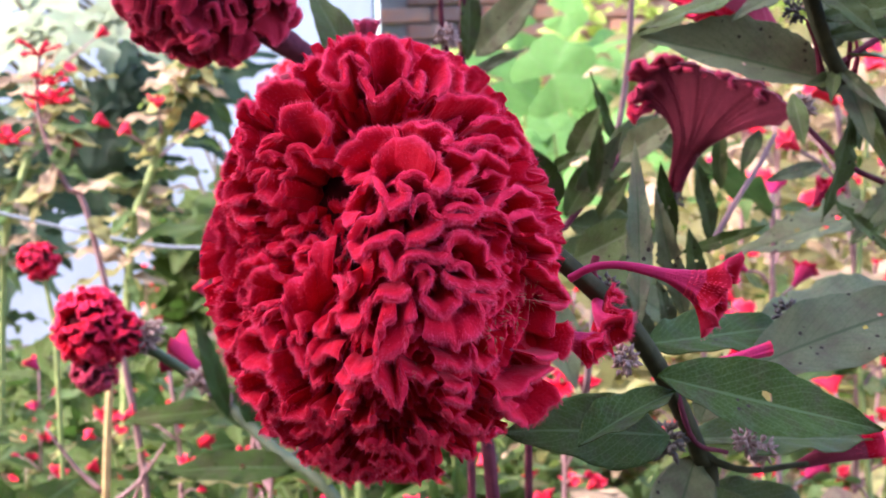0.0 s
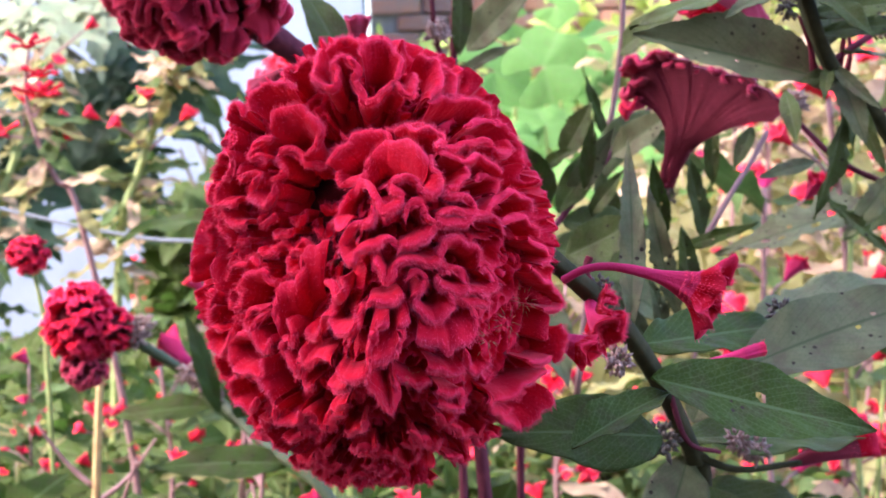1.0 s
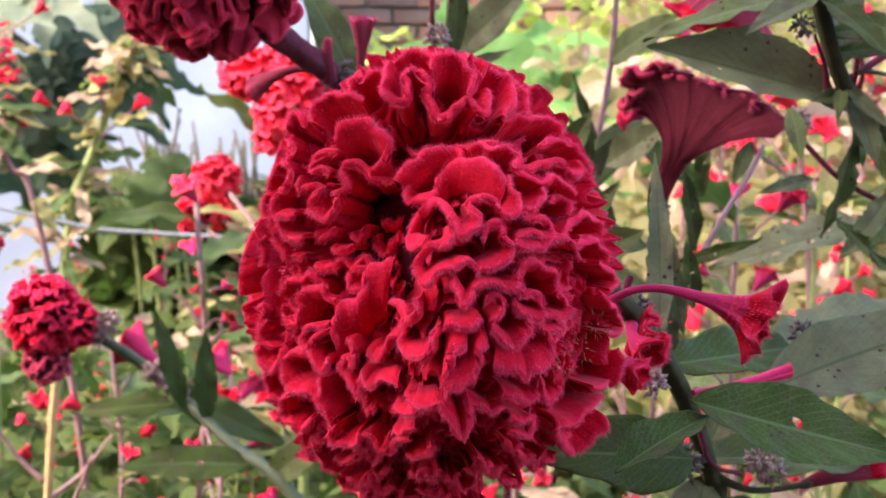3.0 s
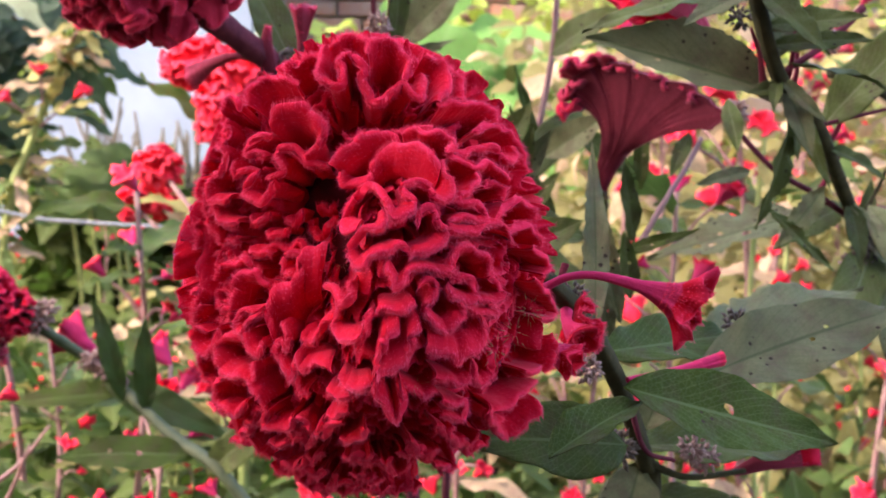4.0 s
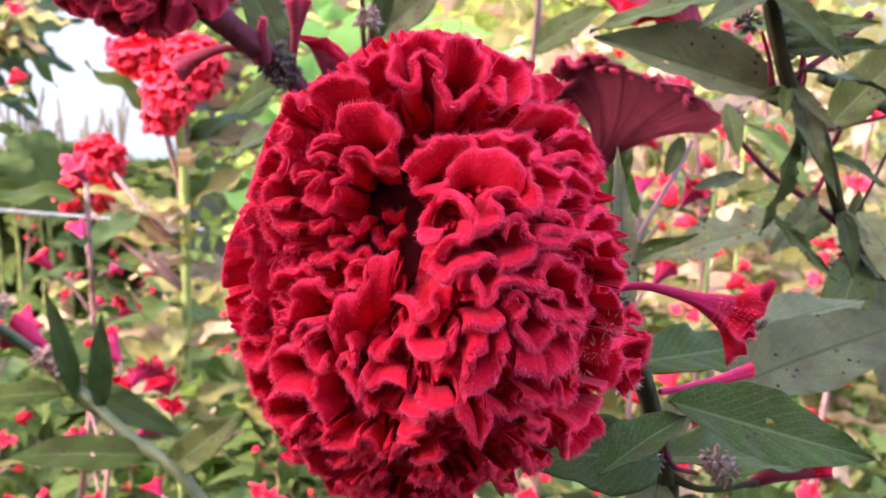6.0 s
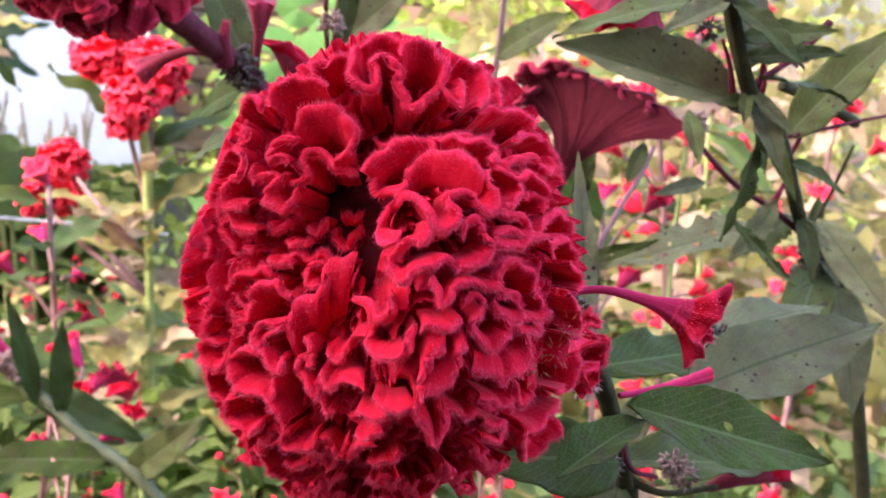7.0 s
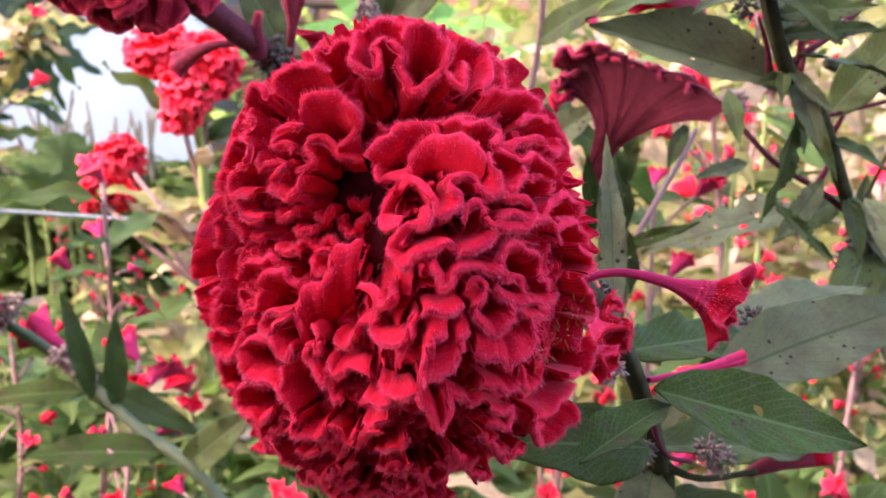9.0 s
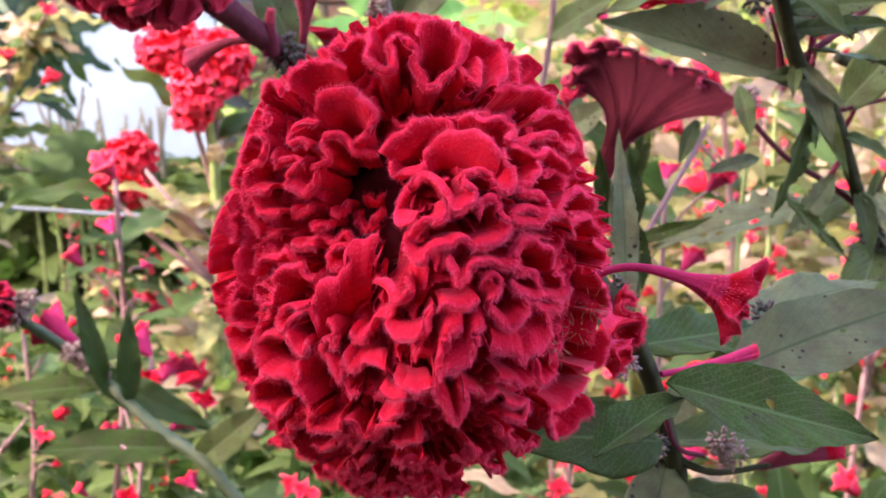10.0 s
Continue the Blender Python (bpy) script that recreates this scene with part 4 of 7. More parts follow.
crest_fold(DOWN_LEFT, 14, 0, (-4.7, 1.6), (-5.0, -2.3), (-6.1, -5.4), (-8.4, -6.9), (-9.5, -10.0), (-9.5, -13.6), (-8.6, -16.2), (-6.1, -16.1), (-2.0, -13.3))
crest_fold(DOWN, 17, 0, (58.6, -46.5), (58.5, -50.5), (55.1, -53.0), (52.3, -56.5), (48.8, -58.6), (45.4, -56.9), (38.2, -45.4), (36.2, -39.7))
crest_fold(DOWN, 14, 1, (58.2, -39.6), (51.9, -38.6), (48.0, -40.0), (43.4, -41.7), (38.5, -40.7))
crest_fold(DOWN, 13, 1, (30.3, -21.4), (30.9, -26.5), (32.9, -29.3), (35.5, -28.4), (37.1, -25.6), (36.4, -21.3), (34.8, -18.4))
crest_fold(RIGHT, 13, 1, (50.3, -30.8), (60.2, -35.3), (63.5, -32.4), (64.3, -28.1), (63.4, -23.1))
crest_fold(RIGHT, 11, 1, (50.9, 8.9), (55.7, 5.4), (58.8, 1.3), (55.2, -0.3))
crest_fold(RIGHT, 12, 2, (52.3, -0.9), (57.8, -6.1), (62.9, -12.5), (64.0, -17.7), (56.2, -15.2))
crest_fold(DOWN, 13, 1, (18.9, -25.1), (22.4, -25.6), (25.2, -28.3), (27.8, -27.7), (30.3, -25.7))
crest_fold(DOWN, 12, 2, (21.7, -32.6), (25.6, -34.6), (29.0, -34.6), (30.3, -37.6), (29.2, -40.4), (25.0, -39.4), (22.2, -37.3))
crest_fold(DOWN, 17, 0, (0.9, -26.2), (2.2, -29.9), (4.4, -32.8), (6.6, -36.5), (8.6, -38.6), (9.5, -35.0), (10.3, -31.2), (9.2, -28.1))
crest_fold(DOWN, 13, 1, (-5.9, -28.1), (-3.2, -28.9), (-0.7, -29.1), (1.5, -27.0))
crest_fold(DOWN, 11, 3, (8.8, -25.9), (12.2, -28.7), (16.4, -30.7), (20.5, -29.8))
crest_fold(DOWN, 13, 2, (13.2, -46.5), (17.7, -56.1), (21.6, -57.5), (23.1, -52.1))
crest_fold(DOWN, 13, 2, (4.3, -55.6), (9.8, -64.2), (13.5, -64.1), (15.5, -58.8))
crest_fold(DOWN, 11, 3, (-12.0, -40.3), (-9.7, -41.3), (-7.6, -39.8), (-5.6, -36.7))
crest_fold(UP, 21, 1, (-30.1, -17.4), (-30.7, -10.9), (-29.1, -6.0), (-25.0, -4.0), (-21.2, -1.2), (-20.1, 2.4), (-20.5, 5.2), (-17.7, 7.2), (-14.6, 8.5), (-11.8, 9.0))
crest_fold(DOWN, 10, 3, (-21.1, 5.2), (-24.3, 4.9), (-26.8, 3.6), (-27.4, 0.8), (-25.6, -1.5), (-22.9, -1.7))
crest_fold(UP_RIGHT, 11, 2, (-13.1, -3.1), (-10.7, -1.5), (-8.9, -2.8), (-7.6, -5.4), (-7.9, -8.0))
crest_fold(UP_LEFT, 16, 0, (-47.9, -11.2), (-46.8, -13.4), (-43.2, -12.3), (-41.6, -8.9), (-41.9, -5.3), (-39.8, -2.5), (-36.4, -0.9), (-33.5, -0.7), (-32.2, -3.1), (-29.6, -4.1))
crest_fold(UP_LEFT, 13, 2, (-51.0, -5.6), (-50.0, -2.1), (-47.0, 0.1), (-42.7, 1.3), (-38.7, 2.5), (-37.1, 0.7))
crest_fold(LEFT, 13, 1, (-58.5, -10.6), (-55.7, -9.2), (-56.4, -12.7), (-57.2, -16.6), (-56.3, -20.1))
crest_fold(DOWN_LEFT, 15, 1, (-59.1, -23.1), (-58.1, -26.4), (-55.6, -30.0), (-53.5, -30.7), (-50.4, -27.7), (-48.7, -23.9), (-49.1, -21.0))
crest_fold(LEFT, 14, 1, (-54.6, -13.8), (-57.1, -16.5), (-57.7, -20.1), (-55.8, -21.8), (-52.5, -22.6))
crest_fold(DOWN_LEFT, 13, 0, (-31.4, -11.9), (-35.3, -13.3), (-38.9, -14.2), (-41.1, -16.9), (-39.8, -19.8), (-37.5, -20.4), (-36.7, -17.3), (-34.3, -15.4), (-31.4, -14.1))
crest_fold(DOWN, 11, 0, (-37.8, -20.0), (-36.3, -23.3), (-34.8, -25.6), (-32.3, -25.9), (-31.2, -23.9), (-32.3, -22.1))
crest_fold(DOWN, 12, 1, (-28.1, -26.8), (-27.8, -23.7), (-26.0, -21.9), (-24.0, -23.4), (-23.3, -20.7), (-24.2, -18.0), (-26.6, -16.1))
crest_fold(DOWN, 13, 1, (-20.0, -18.2), (-17.5, -21.0), (-15.5, -21.0), (-14.4, -18.2), (-12.8, -14.6), (-9.4, -11.0))
crest_fold(UP_LEFT, 14, 1, (-49.2, -30.5), (-49.1, -26.0), (-47.1, -23.0), (-43.7, -21.8), (-39.8, -22.2))
crest_fold(DOWN, 16, 0, (-48.7, -27.6), (-47.0, -31.4), (-45.6, -34.6), (-41.3, -34.1), (-37.7, -34.2), (-35.4, -34.7))
crest_fold(DOWN_LEFT, 13, 2, (-57.1, -31.6), (-55.9, -35.7), (-54.7, -39.1), (-52.5, -40.5), (-50.1, -41.8))
crest_fold(DOWN_LEFT, 15, 0, (-45.9, -36.0), (-48.9, -38.9), (-49.1, -42.8), (-47.0, -46.2), (-44.1, -46.4), (-41.1, -47.4), (-38.2, -45.4), (-36.9, -41.3))
crest_fold(DOWN_LEFT, 12, 0, (-33.4, -28.0), (-34.4, -32.0), (-35.4, -34.9), (-33.6, -37.2), (-31.9, -40.6), (-30.5, -41.9))
crest_fold(DOWN, 14, 1, (-28.1, -25.6), (-25.3, -27.8), (-24.0, -31.0), (-23.2, -33.0), (-22.0, -30.3), (-21.7, -26.9))
crest_fold(DOWN, 15, 0, (-20.6, -24.0), (-20.3, -27.7), (-18.9, -29.4), (-16.3, -27.3), (-13.1, -25.9), (-10.9, -24.9), (-9.8, -26.4))
crest_fold(DOWN, 10, 2, (-20.9, -31.5), (-20.5, -35.5), (-19.0, -37.1), (-17.8, -35.1))
crest_fold(DOWN, 12, 1, (-11.6, -32.4), (-8.9, -33.2), (-6.8, -33.7), (-5.0, -31.5))
crest_fold(DOWN, 12, 1, (-8.2, -26.9), (-6.4, -29.0), (-4.0, -29.3), (-1.4, -28.8))
crest_fold(DOWN, 16, 0, (-29.2, -43.0), (-31.7, -47.7), (-28.8, -49.0), (-25.2, -49.1), (-22.3, -47.3), (-21.3, -43.7))
crest_fold(DOWN, 12, 1, (-22.2, -44.5), (-18.1, -45.4), (-15.8, -49.3), (-13.7, -48.8))
crest_fold(DOWN, 12, 2, (-14.3, -48.7), (-12.5, -50.3), (-12.0, -46.7), (-10.1, -43.9), (-7.2, -41.2))
crest_fold(DOWN, 11, 2, (-31.2, -55.9), (-27.6, -56.6), (-23.8, -54.4))
crest_fold(DOWN, 11, 3, (-19.7, -59.4), (-16.7, -61.7), (-13.5, -56.5))
crest_fold(LEFT, 11, 3, (-53.0, -44.6), (-51.3, -47.2), (-47.7, -47.8))
crest_fold(DOWN_LEFT, 11, 3, (-45.3, -50.0), (-44.0, -55.0), (-40.9, -57.4))
crest_fold(DOWN_LEFT, 11, 3, (-39.9, -56.1), (-36.5, -61.4), (-32.4, -63.9))
crest_fold(DOWN, 12, 4, (-8.1, -48.4), (-4.8, -49.3), (-1.0, -46.4), (-0.1, -42.5))
crest_fold(DOWN, 12, 4, (-6.8, -61.0), (-3.4, -57.9), (1.2, -60.6), (2.9, -55.7))
crest_fold(DOWN, 12, 6, (-42.2, 16.9), (-39.5, 14.2), (-36.6, 15.7), (-35.0, 18.7))
crest_fold(DOWN, 12, 8, (-30.8, 17.4), (-27.6, 15.3), (-24.7, 17.8), (-26.0, 20.3))
crest_fold(UP, 12, 8, (-8.9, 46.6), (-4.5, 45.2), (0.4, 46.9), (6.1, 45.5))
crest_fold(UP, 12, 6, (8.5, 47.1), (12.5, 46.0), (17.3, 48.0), (21.1, 46.9))
crest_fold(DOWN, 11, 6, (-35.6, 12.5), (-33.3, 10.1), (-30.1, 11.0), (-28.5, 13.3))
crest_fold(DOWN, 12, 5, (-41.7, 5.5), (-39.1, 3.7), (-35.2, 4.7), (-32.9, 3.3))
crest_fold(DOWN, 12, 4, (21.5, -42.2), (25.6, -47.3), (28.0, -44.4))
# the small crowded folds under the head and along its flanks
fill = np.random.default_rng(58)
for q in range(54):
    x, z = fill.uniform(-48, 46), fill.uniform(-77, -44)
    if q >= 40:
        x, z = -fill.uniform(46, 55), fill.uniform(-44, 44)
    if not 0.45 < (x / 62) ** 2 + (z / 79) ** 2 < 0.97:
        continue
    w, turn = fill.uniform(4, 7), fill.uniform(-0.5, 0.5) + (1.4 if q >= 40 else -0.012 * x)
    line = [(x + a * w * math.cos(turn) - b * math.sin(turn), z + a * w * math.sin(turn) + b * math.cos(turn)) for a, b in ((-1, fill.uniform(0, 3)), (-0.5, fill.uniform(-3, 0)), (0, fill.uniform(0, 2.5)), (0.5, fill.uniform(-3, 0)), (1, fill.uniform(0, 3)))]
    crest_fold(DOWN, 11, 5.5 if q >= 40 else 2.5, *line)
# withered bristles
for k, place in enumerate([(0.051, -0.06, 0.89), (0.046, -0.068, 0.885), (0.04, -0.074, 0.881), (-0.004, -0.07, 0.905), (0.017, -0.085, 0.873)]):
    seed_cluster(head_core, place, 0.0045 if k < 3 else 0.0025, 20 if k < 3 else 9, FUZZ_PALE, 5 + k, "withered_bristle_tuft", 3.4, 0.03)

tube("stem", [(0.16, 0.24, 0.0), (0.158, 0.22, 0.45), (0.145, 0.170, 0.745), (0.135, 0.149, 0.790), (0.109, 0.103, 0.841), (0.083, 0.060, 0.875), (0.045, 0.030, 0.905), (0.01, 0.0, 0.90)],
     0.0044, 0.0036, STEM, cockscomb, count=60, sides=14)
leaf((0.104, 0.050, 0.8435), (0.199, 0.068, 0.8165), (0.12, -0.72, 0.68), 0.033, LEAF_DARK, cockscomb, "dark green pointed leaf with one round hole", True, fold=0.28, bend=0.05, wave=0.012, seed=3, holes=((0.47, 0.60, 0.020),))
leaf((0.071, 0.020, 0.824), (0.114, 0.050, 0.843), (-0.15, -0.45, 0.88), 0.020, LEAF_DARK, cockscomb, "curled grey green leaf", True, fold=0.5, bend=0.12, seed=4)
leaf((0.114, 0.085, 0.812), (0.048, 0.045, 0.826), (0.1, -0.75, 0.6), 0.034, LEAF_DARK, cockscomb, "", True, fold=0.1, bend=0.1, seed=5)
leaf((0.152, 0.125, 0.831), (0.261, 0.165, 0.864), (-0.15, -0.72, 0.66), 0.040, LEAF_PALE, cockscomb, "broad grey leaf with small holes", True, fold=0.12, bend=0.04, wave=0.015, seed=6,
     holes=((0.35, 0.66, 0.007), (0.52, 0.42, 0.008), (0.62, 0.55, 0.012), (0.72, 0.5, 0.009), (0.45, 0.6, 0.006)))
leaf((0.108, 0.11, 0.846), (0.188, 0.172, 0.846), (0, -0.6, 0.8), 0.031, LEAF_DARK, cockscomb, "", True, fold=0.2, bend=0.05, seed=7)
leaf((0.168, 0.18, 0.840), (0.275, 0.255, 0.861), (-0.1, -0.6, 0.78), 0.031, LEAF_PALE, cockscomb, "", True, fold=0.15, bend=0.06, seed=8, tear=0.05)
leaf((0.128, 0.15, 0.795), (0.235, 0.20, 0.785), (0.05, -0.5, 0.85), 0.030, LEAF_NEAR, cockscomb, "", True, fold=0.3, bend=0.03, seed=9)
leaf((0.105, 0.12, 0.850), (0.112, 0.16, 0.935), (-0.1, -0.95, 0.0), 0.012, LEAF_PALE, cockscomb, "", True, fold=0.3, bend=0.06, seed=10, tear=0.08)
leaf((0.135, 0.155, 0.785), (0.115, 0.11, 0.745), (0.1, -0.8, 0.5), 0.030, LEAF_PALE, cockscomb, "", True, seed=11)
leaf((0.140, 0.16, 0.770), (0.165, 0.14, 0.715), (0.3, -0.8, 0.4), 0.036, LEAF_NEAR, cockscomb, "", True, seed=12)
leaf((0.140, 0.17, 0.765), (0.225, 0.17, 0.735), (0.0, -0.6, 0.8), 0.036, LEAF_NEAR, cockscomb, "", True, seed=13)
leaf((0.138, 0.16, 0.80), (0.150, 0.17, 0.825), (0, -1, 0.2), 0.016, LEAF_PALE, cockscomb, "", True, seed=14)
# lower foliage of the stem, added mostly out of view to block light from below
low = np.random.default_rng(91)
for k in range(22):
    z = 0.30 + 0.018 * k
    a = 2.4 * k
    ln = low.uniform(0.11, 0.17)
    b = (0.150 + 0.01 * math.sin(a), 0.20 + 0.02 * math.cos(a), z)
    leaf(b, (b[0] - 0.06 + ln * math.cos(a), b[1] - 0.08 + ln * math.sin(a), min(0.70, z + low.uniform(-0.05, 0.04))), (0.1 * low.normal(), -0.2, 1), ln * 0.36, LEAF_DARK if k % 2 else LEAF_NEAR, cockscomb, seed=900 + k, bend=0.15)
# side shoots with small funnel-shaped crests
funnel(cockscomb, [(0.070, 0.034, 0.884), (0.078, 0.030, 0.8885), (0.089, 0.030, 0.889), (0.105, 0.031, 0.885), (0.117, 0.030, 0.8805), (0.125, 0.026, 0.877)],
       [0.0016, 0.0014, 0.0015, 0.0023, 0.0058, 0.0130], [0.0016, 0.0014, 0.0014, 0.0018, 0.0035, 0.008], (0.25, 0.1, 0.95), [CREST_PINK, CREST, FUZZ], label="pink tube widening to a red ruffled mouth", ruffle=0.30, waves=4, seed=3, hairs=1600)
funnel(cockscomb, [(0.082, 0.062, 0.877), (0.083, 0.055, 0.868), (0.088, 0.050, 0.860)], [0.0012, 0.004, 0.0125], [0.0012, 0.003, 0.006], (0.35, 0.0, -0.94), [CREST_PINK, CREST, FUZZ], ruffle=0.34, waves=4, seed=4, hairs=700)
for k, (p, o) in enumerate((((0.083, 0.054, 0.868), (-0.1, -0.6, -0.8)), ((0.086, 0.050, 0.866), (0.7, -0.5, -0.3)), ((0.084, 0.052, 0.872), (0.3, -0.8, 0.3)))):
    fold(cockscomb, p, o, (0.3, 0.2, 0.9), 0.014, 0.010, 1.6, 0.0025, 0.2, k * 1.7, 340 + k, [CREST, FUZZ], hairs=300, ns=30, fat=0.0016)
funnel(cockscomb, [(0.116, 0.10, 0.836), (0.130, 0.106, 0.837), (0.146, 0.114, 0.8385), (0.163, 0.123, 0.841)], [0.0013, 0.0015, 0.002, 0.003], [0.0013, 0.0014, 0.0018, 0.002], (0, 0.2, 1), [CREST_PINK, CREST_PINK, FUZZ], name="flower_club", ruffle=0.1, hairs=60, seed=5)
funnel(cockscomb, [(0.060, 0.02, 0.866), (0.068, 0.012, 0.865), (0.077, 0.004, 0.862)], [0.002, 0.003, 0.0055], [0.002, 0.003, 0.004], (0, 0.3, 1), [CREST_PINK, CREST, FUZZ], seed=6, waves=4, ruffle=0.3, hairs=500)
funnel(cockscomb, [(0.190, 0.19, 0.771), (0.208, 0.195, 0.776), (0.232, 0.20, 0.783)], [0.002, 0.005, 0.011], [0.002, 0.003, 0.005], (0.2, 0.3, 0.9), [CREST_DARK, CREST, FUZZ], seed=7, waves=4)
tube("side_twig", [(0.135, 0.15, 0.788), (0.16, 0.165, 0.776), (0.195, 0.19, 0.772)], 0.002, 0.0014, STEM, cockscomb)
tube("side_twig", [(0.083, 0.060, 0.876), (0.081, 0.062, 0.884), (0.0825, 0.064, 0.889)], 0.0014, 0.0016, CREST_DARK, cockscomb)
tube("side_twig", [(0.121, 0.12, 0.825), (0.13, 0.125, 0.80), (0.146, 0.135, 0.792)], 0.0014, 0.001, STEM_MAROON, cockscomb)
for place, r, k in (((0.157, 0.145, 0.795), 0.007, 1), ((0.086, 0.064, 0.876), 0.006, 2), ((0.168, 0.16, 0.786), 0.007, 3), ((0.118, 0.125, 0.80), 0.009, 4), ((0.095, 0.08, 0.845), 0.007, 5), ((0.178, 0.155, 0.852), 0.007, 6)):
    seed_cluster(cockscomb, place, r, 60, SEED_PINK if k % 2 else SEED, k)

# ---- the plant behind it to the sunny side of the path ----
tall = thing("cockscomb_plant", "tall dark-stemmed cockscomb with a magenta fan-shaped crest", "flower", (0.42, 0.47, 0.0))
tube("stem", [(0.42, 0.47, 0.0), (0.425, 0.46, 0.5), (0.382, 0.450, 0.821), (0.340, 0.434, 0.872), (0.269, 0.320, 0.939), (0.232, 0.279, 0.967), (0.209, 0.260, 1.020), (0.19, 0.25, 1.09)], 0.0053, 0.0040, STEM, tall, count=60, sides=12)
tube("side_twig", [(0.34, 0.434, 0.872), (0.30, 0.40, 0.893), (0.262, 0.37, 0.91), (0.236, 0.37, 0.935)], 0.0022, 0.0016, STEM_MAROON, tall)
tube("side_twig", [(0.400, 0.50, 0.949), (0.36, 0.47, 0.962), (0.322, 0.450, 0.972)], 0.0042, 0.0038, STEM, tall)
tube("side_twig", [(0.269, 0.32, 0.939), (0.33, 0.34, 0.952), (0.36, 0.36, 0.956)], 0.0012, 0.001, STEM_MAROON, tall)
tube("side_twig", [(0.234, 0.28, 0.968), (0.262, 0.29, 0.985), (0.285, 0.30, 1.005)], 0.0016, 0.0024, STEM_MAROON, tall)
tube("side_twig", [(0.340, 0.434, 0.872), (0.352, 0.43, 0.90), (0.362, 0.42, 0.935)], 0.0016, 0.001, STEM, tall)
leaf((0.233, 0.292, 0.9585), (0.130, 0.305, 0.984), (0.1, -0.87, 0.48), 0.039, LEAF_PALE, tall, "grey green leaf with a pale midrib", True, fold=0.75, bend=-0.05, wave=0.012, seed=21, tear=0.035,
     holes=((0.62, 0.62, 0.009), (0.45, 0.6, 0.008), (0.55, 0.4, 0.007)))
leaf((0.205, 0.30, 1.012), (0.127, 0.30, 0.999), (0, -0.5, 0.85), 0.020, LEAF_NEAR, tall, "", True, seed=22)
leaf((0.243, 0.285, 0.948), (0.232, 0.292, 0.880), (0.6, -0.75, 0.1), 0.018, LEAF_NEAR, tall, "chewed hanging leaf strip", True, fold=0.4, bend=0.1, seed=23, tear=0.12)
leaf((0.235, 0.297, 0.893), (0.285, 0.31, 0.855), (-0.2, -0.9, 0.3), 0.008, LEAF_NEAR, tall, "chewed leaf strip", True, fold=0.4, bend=0.08, seed=24, tear=0.2)
leaf((0.238, 0.280, 0.972), (0.305, 0.300, 0.971), (0, -0.25, 0.95), 0.014, LEAF_NEAR, tall, "", True, seed=25)
leaf((0.305, 0.42, 0.881), (0.200, 0.45, 0.853), (0, -0.55, 0.83), 0.034, LEAF_PALE, tall, "grey leaf eaten into holes", True, bend=0.08, seed=26, tear=0.1, holes=((0.3, 0.4, 0.02), (0.4, 0.65, 0.03), (0.55, 0.4, 0.02), (0.7, 0.6, 0.03), (0.6, 0.7, 0.02)))
leaf((0.236, 0.285, 0.965), (0.260, 0.27, 0.905), (-0.4, -0.9, 0.1), 0.011, LEAF_NEAR, tall, "", True, seed=27)
leaf((0.230, 0.28, 0.975), (0.246, 0.30, 1.035), (0.2, -0.95, 0.1), 0.022, LEAF_PALE, tall, "", True, seed=28)
leaf((0.345, 0.43, 0.885), (0.372, 0.36, 0.83), (-0.5, -0.8, 0.3), 0.026, LEAF_PALE, tall, "", True, seed=29)
leaf((0.275, 0.33, 0.938), (0.330, 0.30, 1.01), (-0.3, -0.8, 0.5), 0.03, LEAF_NEAR, tall, "", True, seed=30)
leaf((0.330, 0.43, 0.885), (0.275, 0.40, 0.865), (0, -0.7, 0.7), 0.022, LEAF_NEAR, tall, "", True, seed=31, tear=0.1)
leaf((0.300, 0.39, 0.90), (0.270, 0.38, 0.86), (0.2, -0.9, 0.3), 0.016, LEAF_PALE, tall, "", True, seed=32, tear=0.1)
leaf((0.355, 0.44, 0.86), (0.30, 0.36, 0.80), (0.1, -0.7, 0.6), 0.034, LEAF_NEAR, tall, "", True, seed=33)
leaf((0.37, 0.45, 0.84), (0.36, 0.38, 0.77), (-0.2, -0.8, 0.5), 0.034, LEAF_PALE, tall, "", True, seed=34)


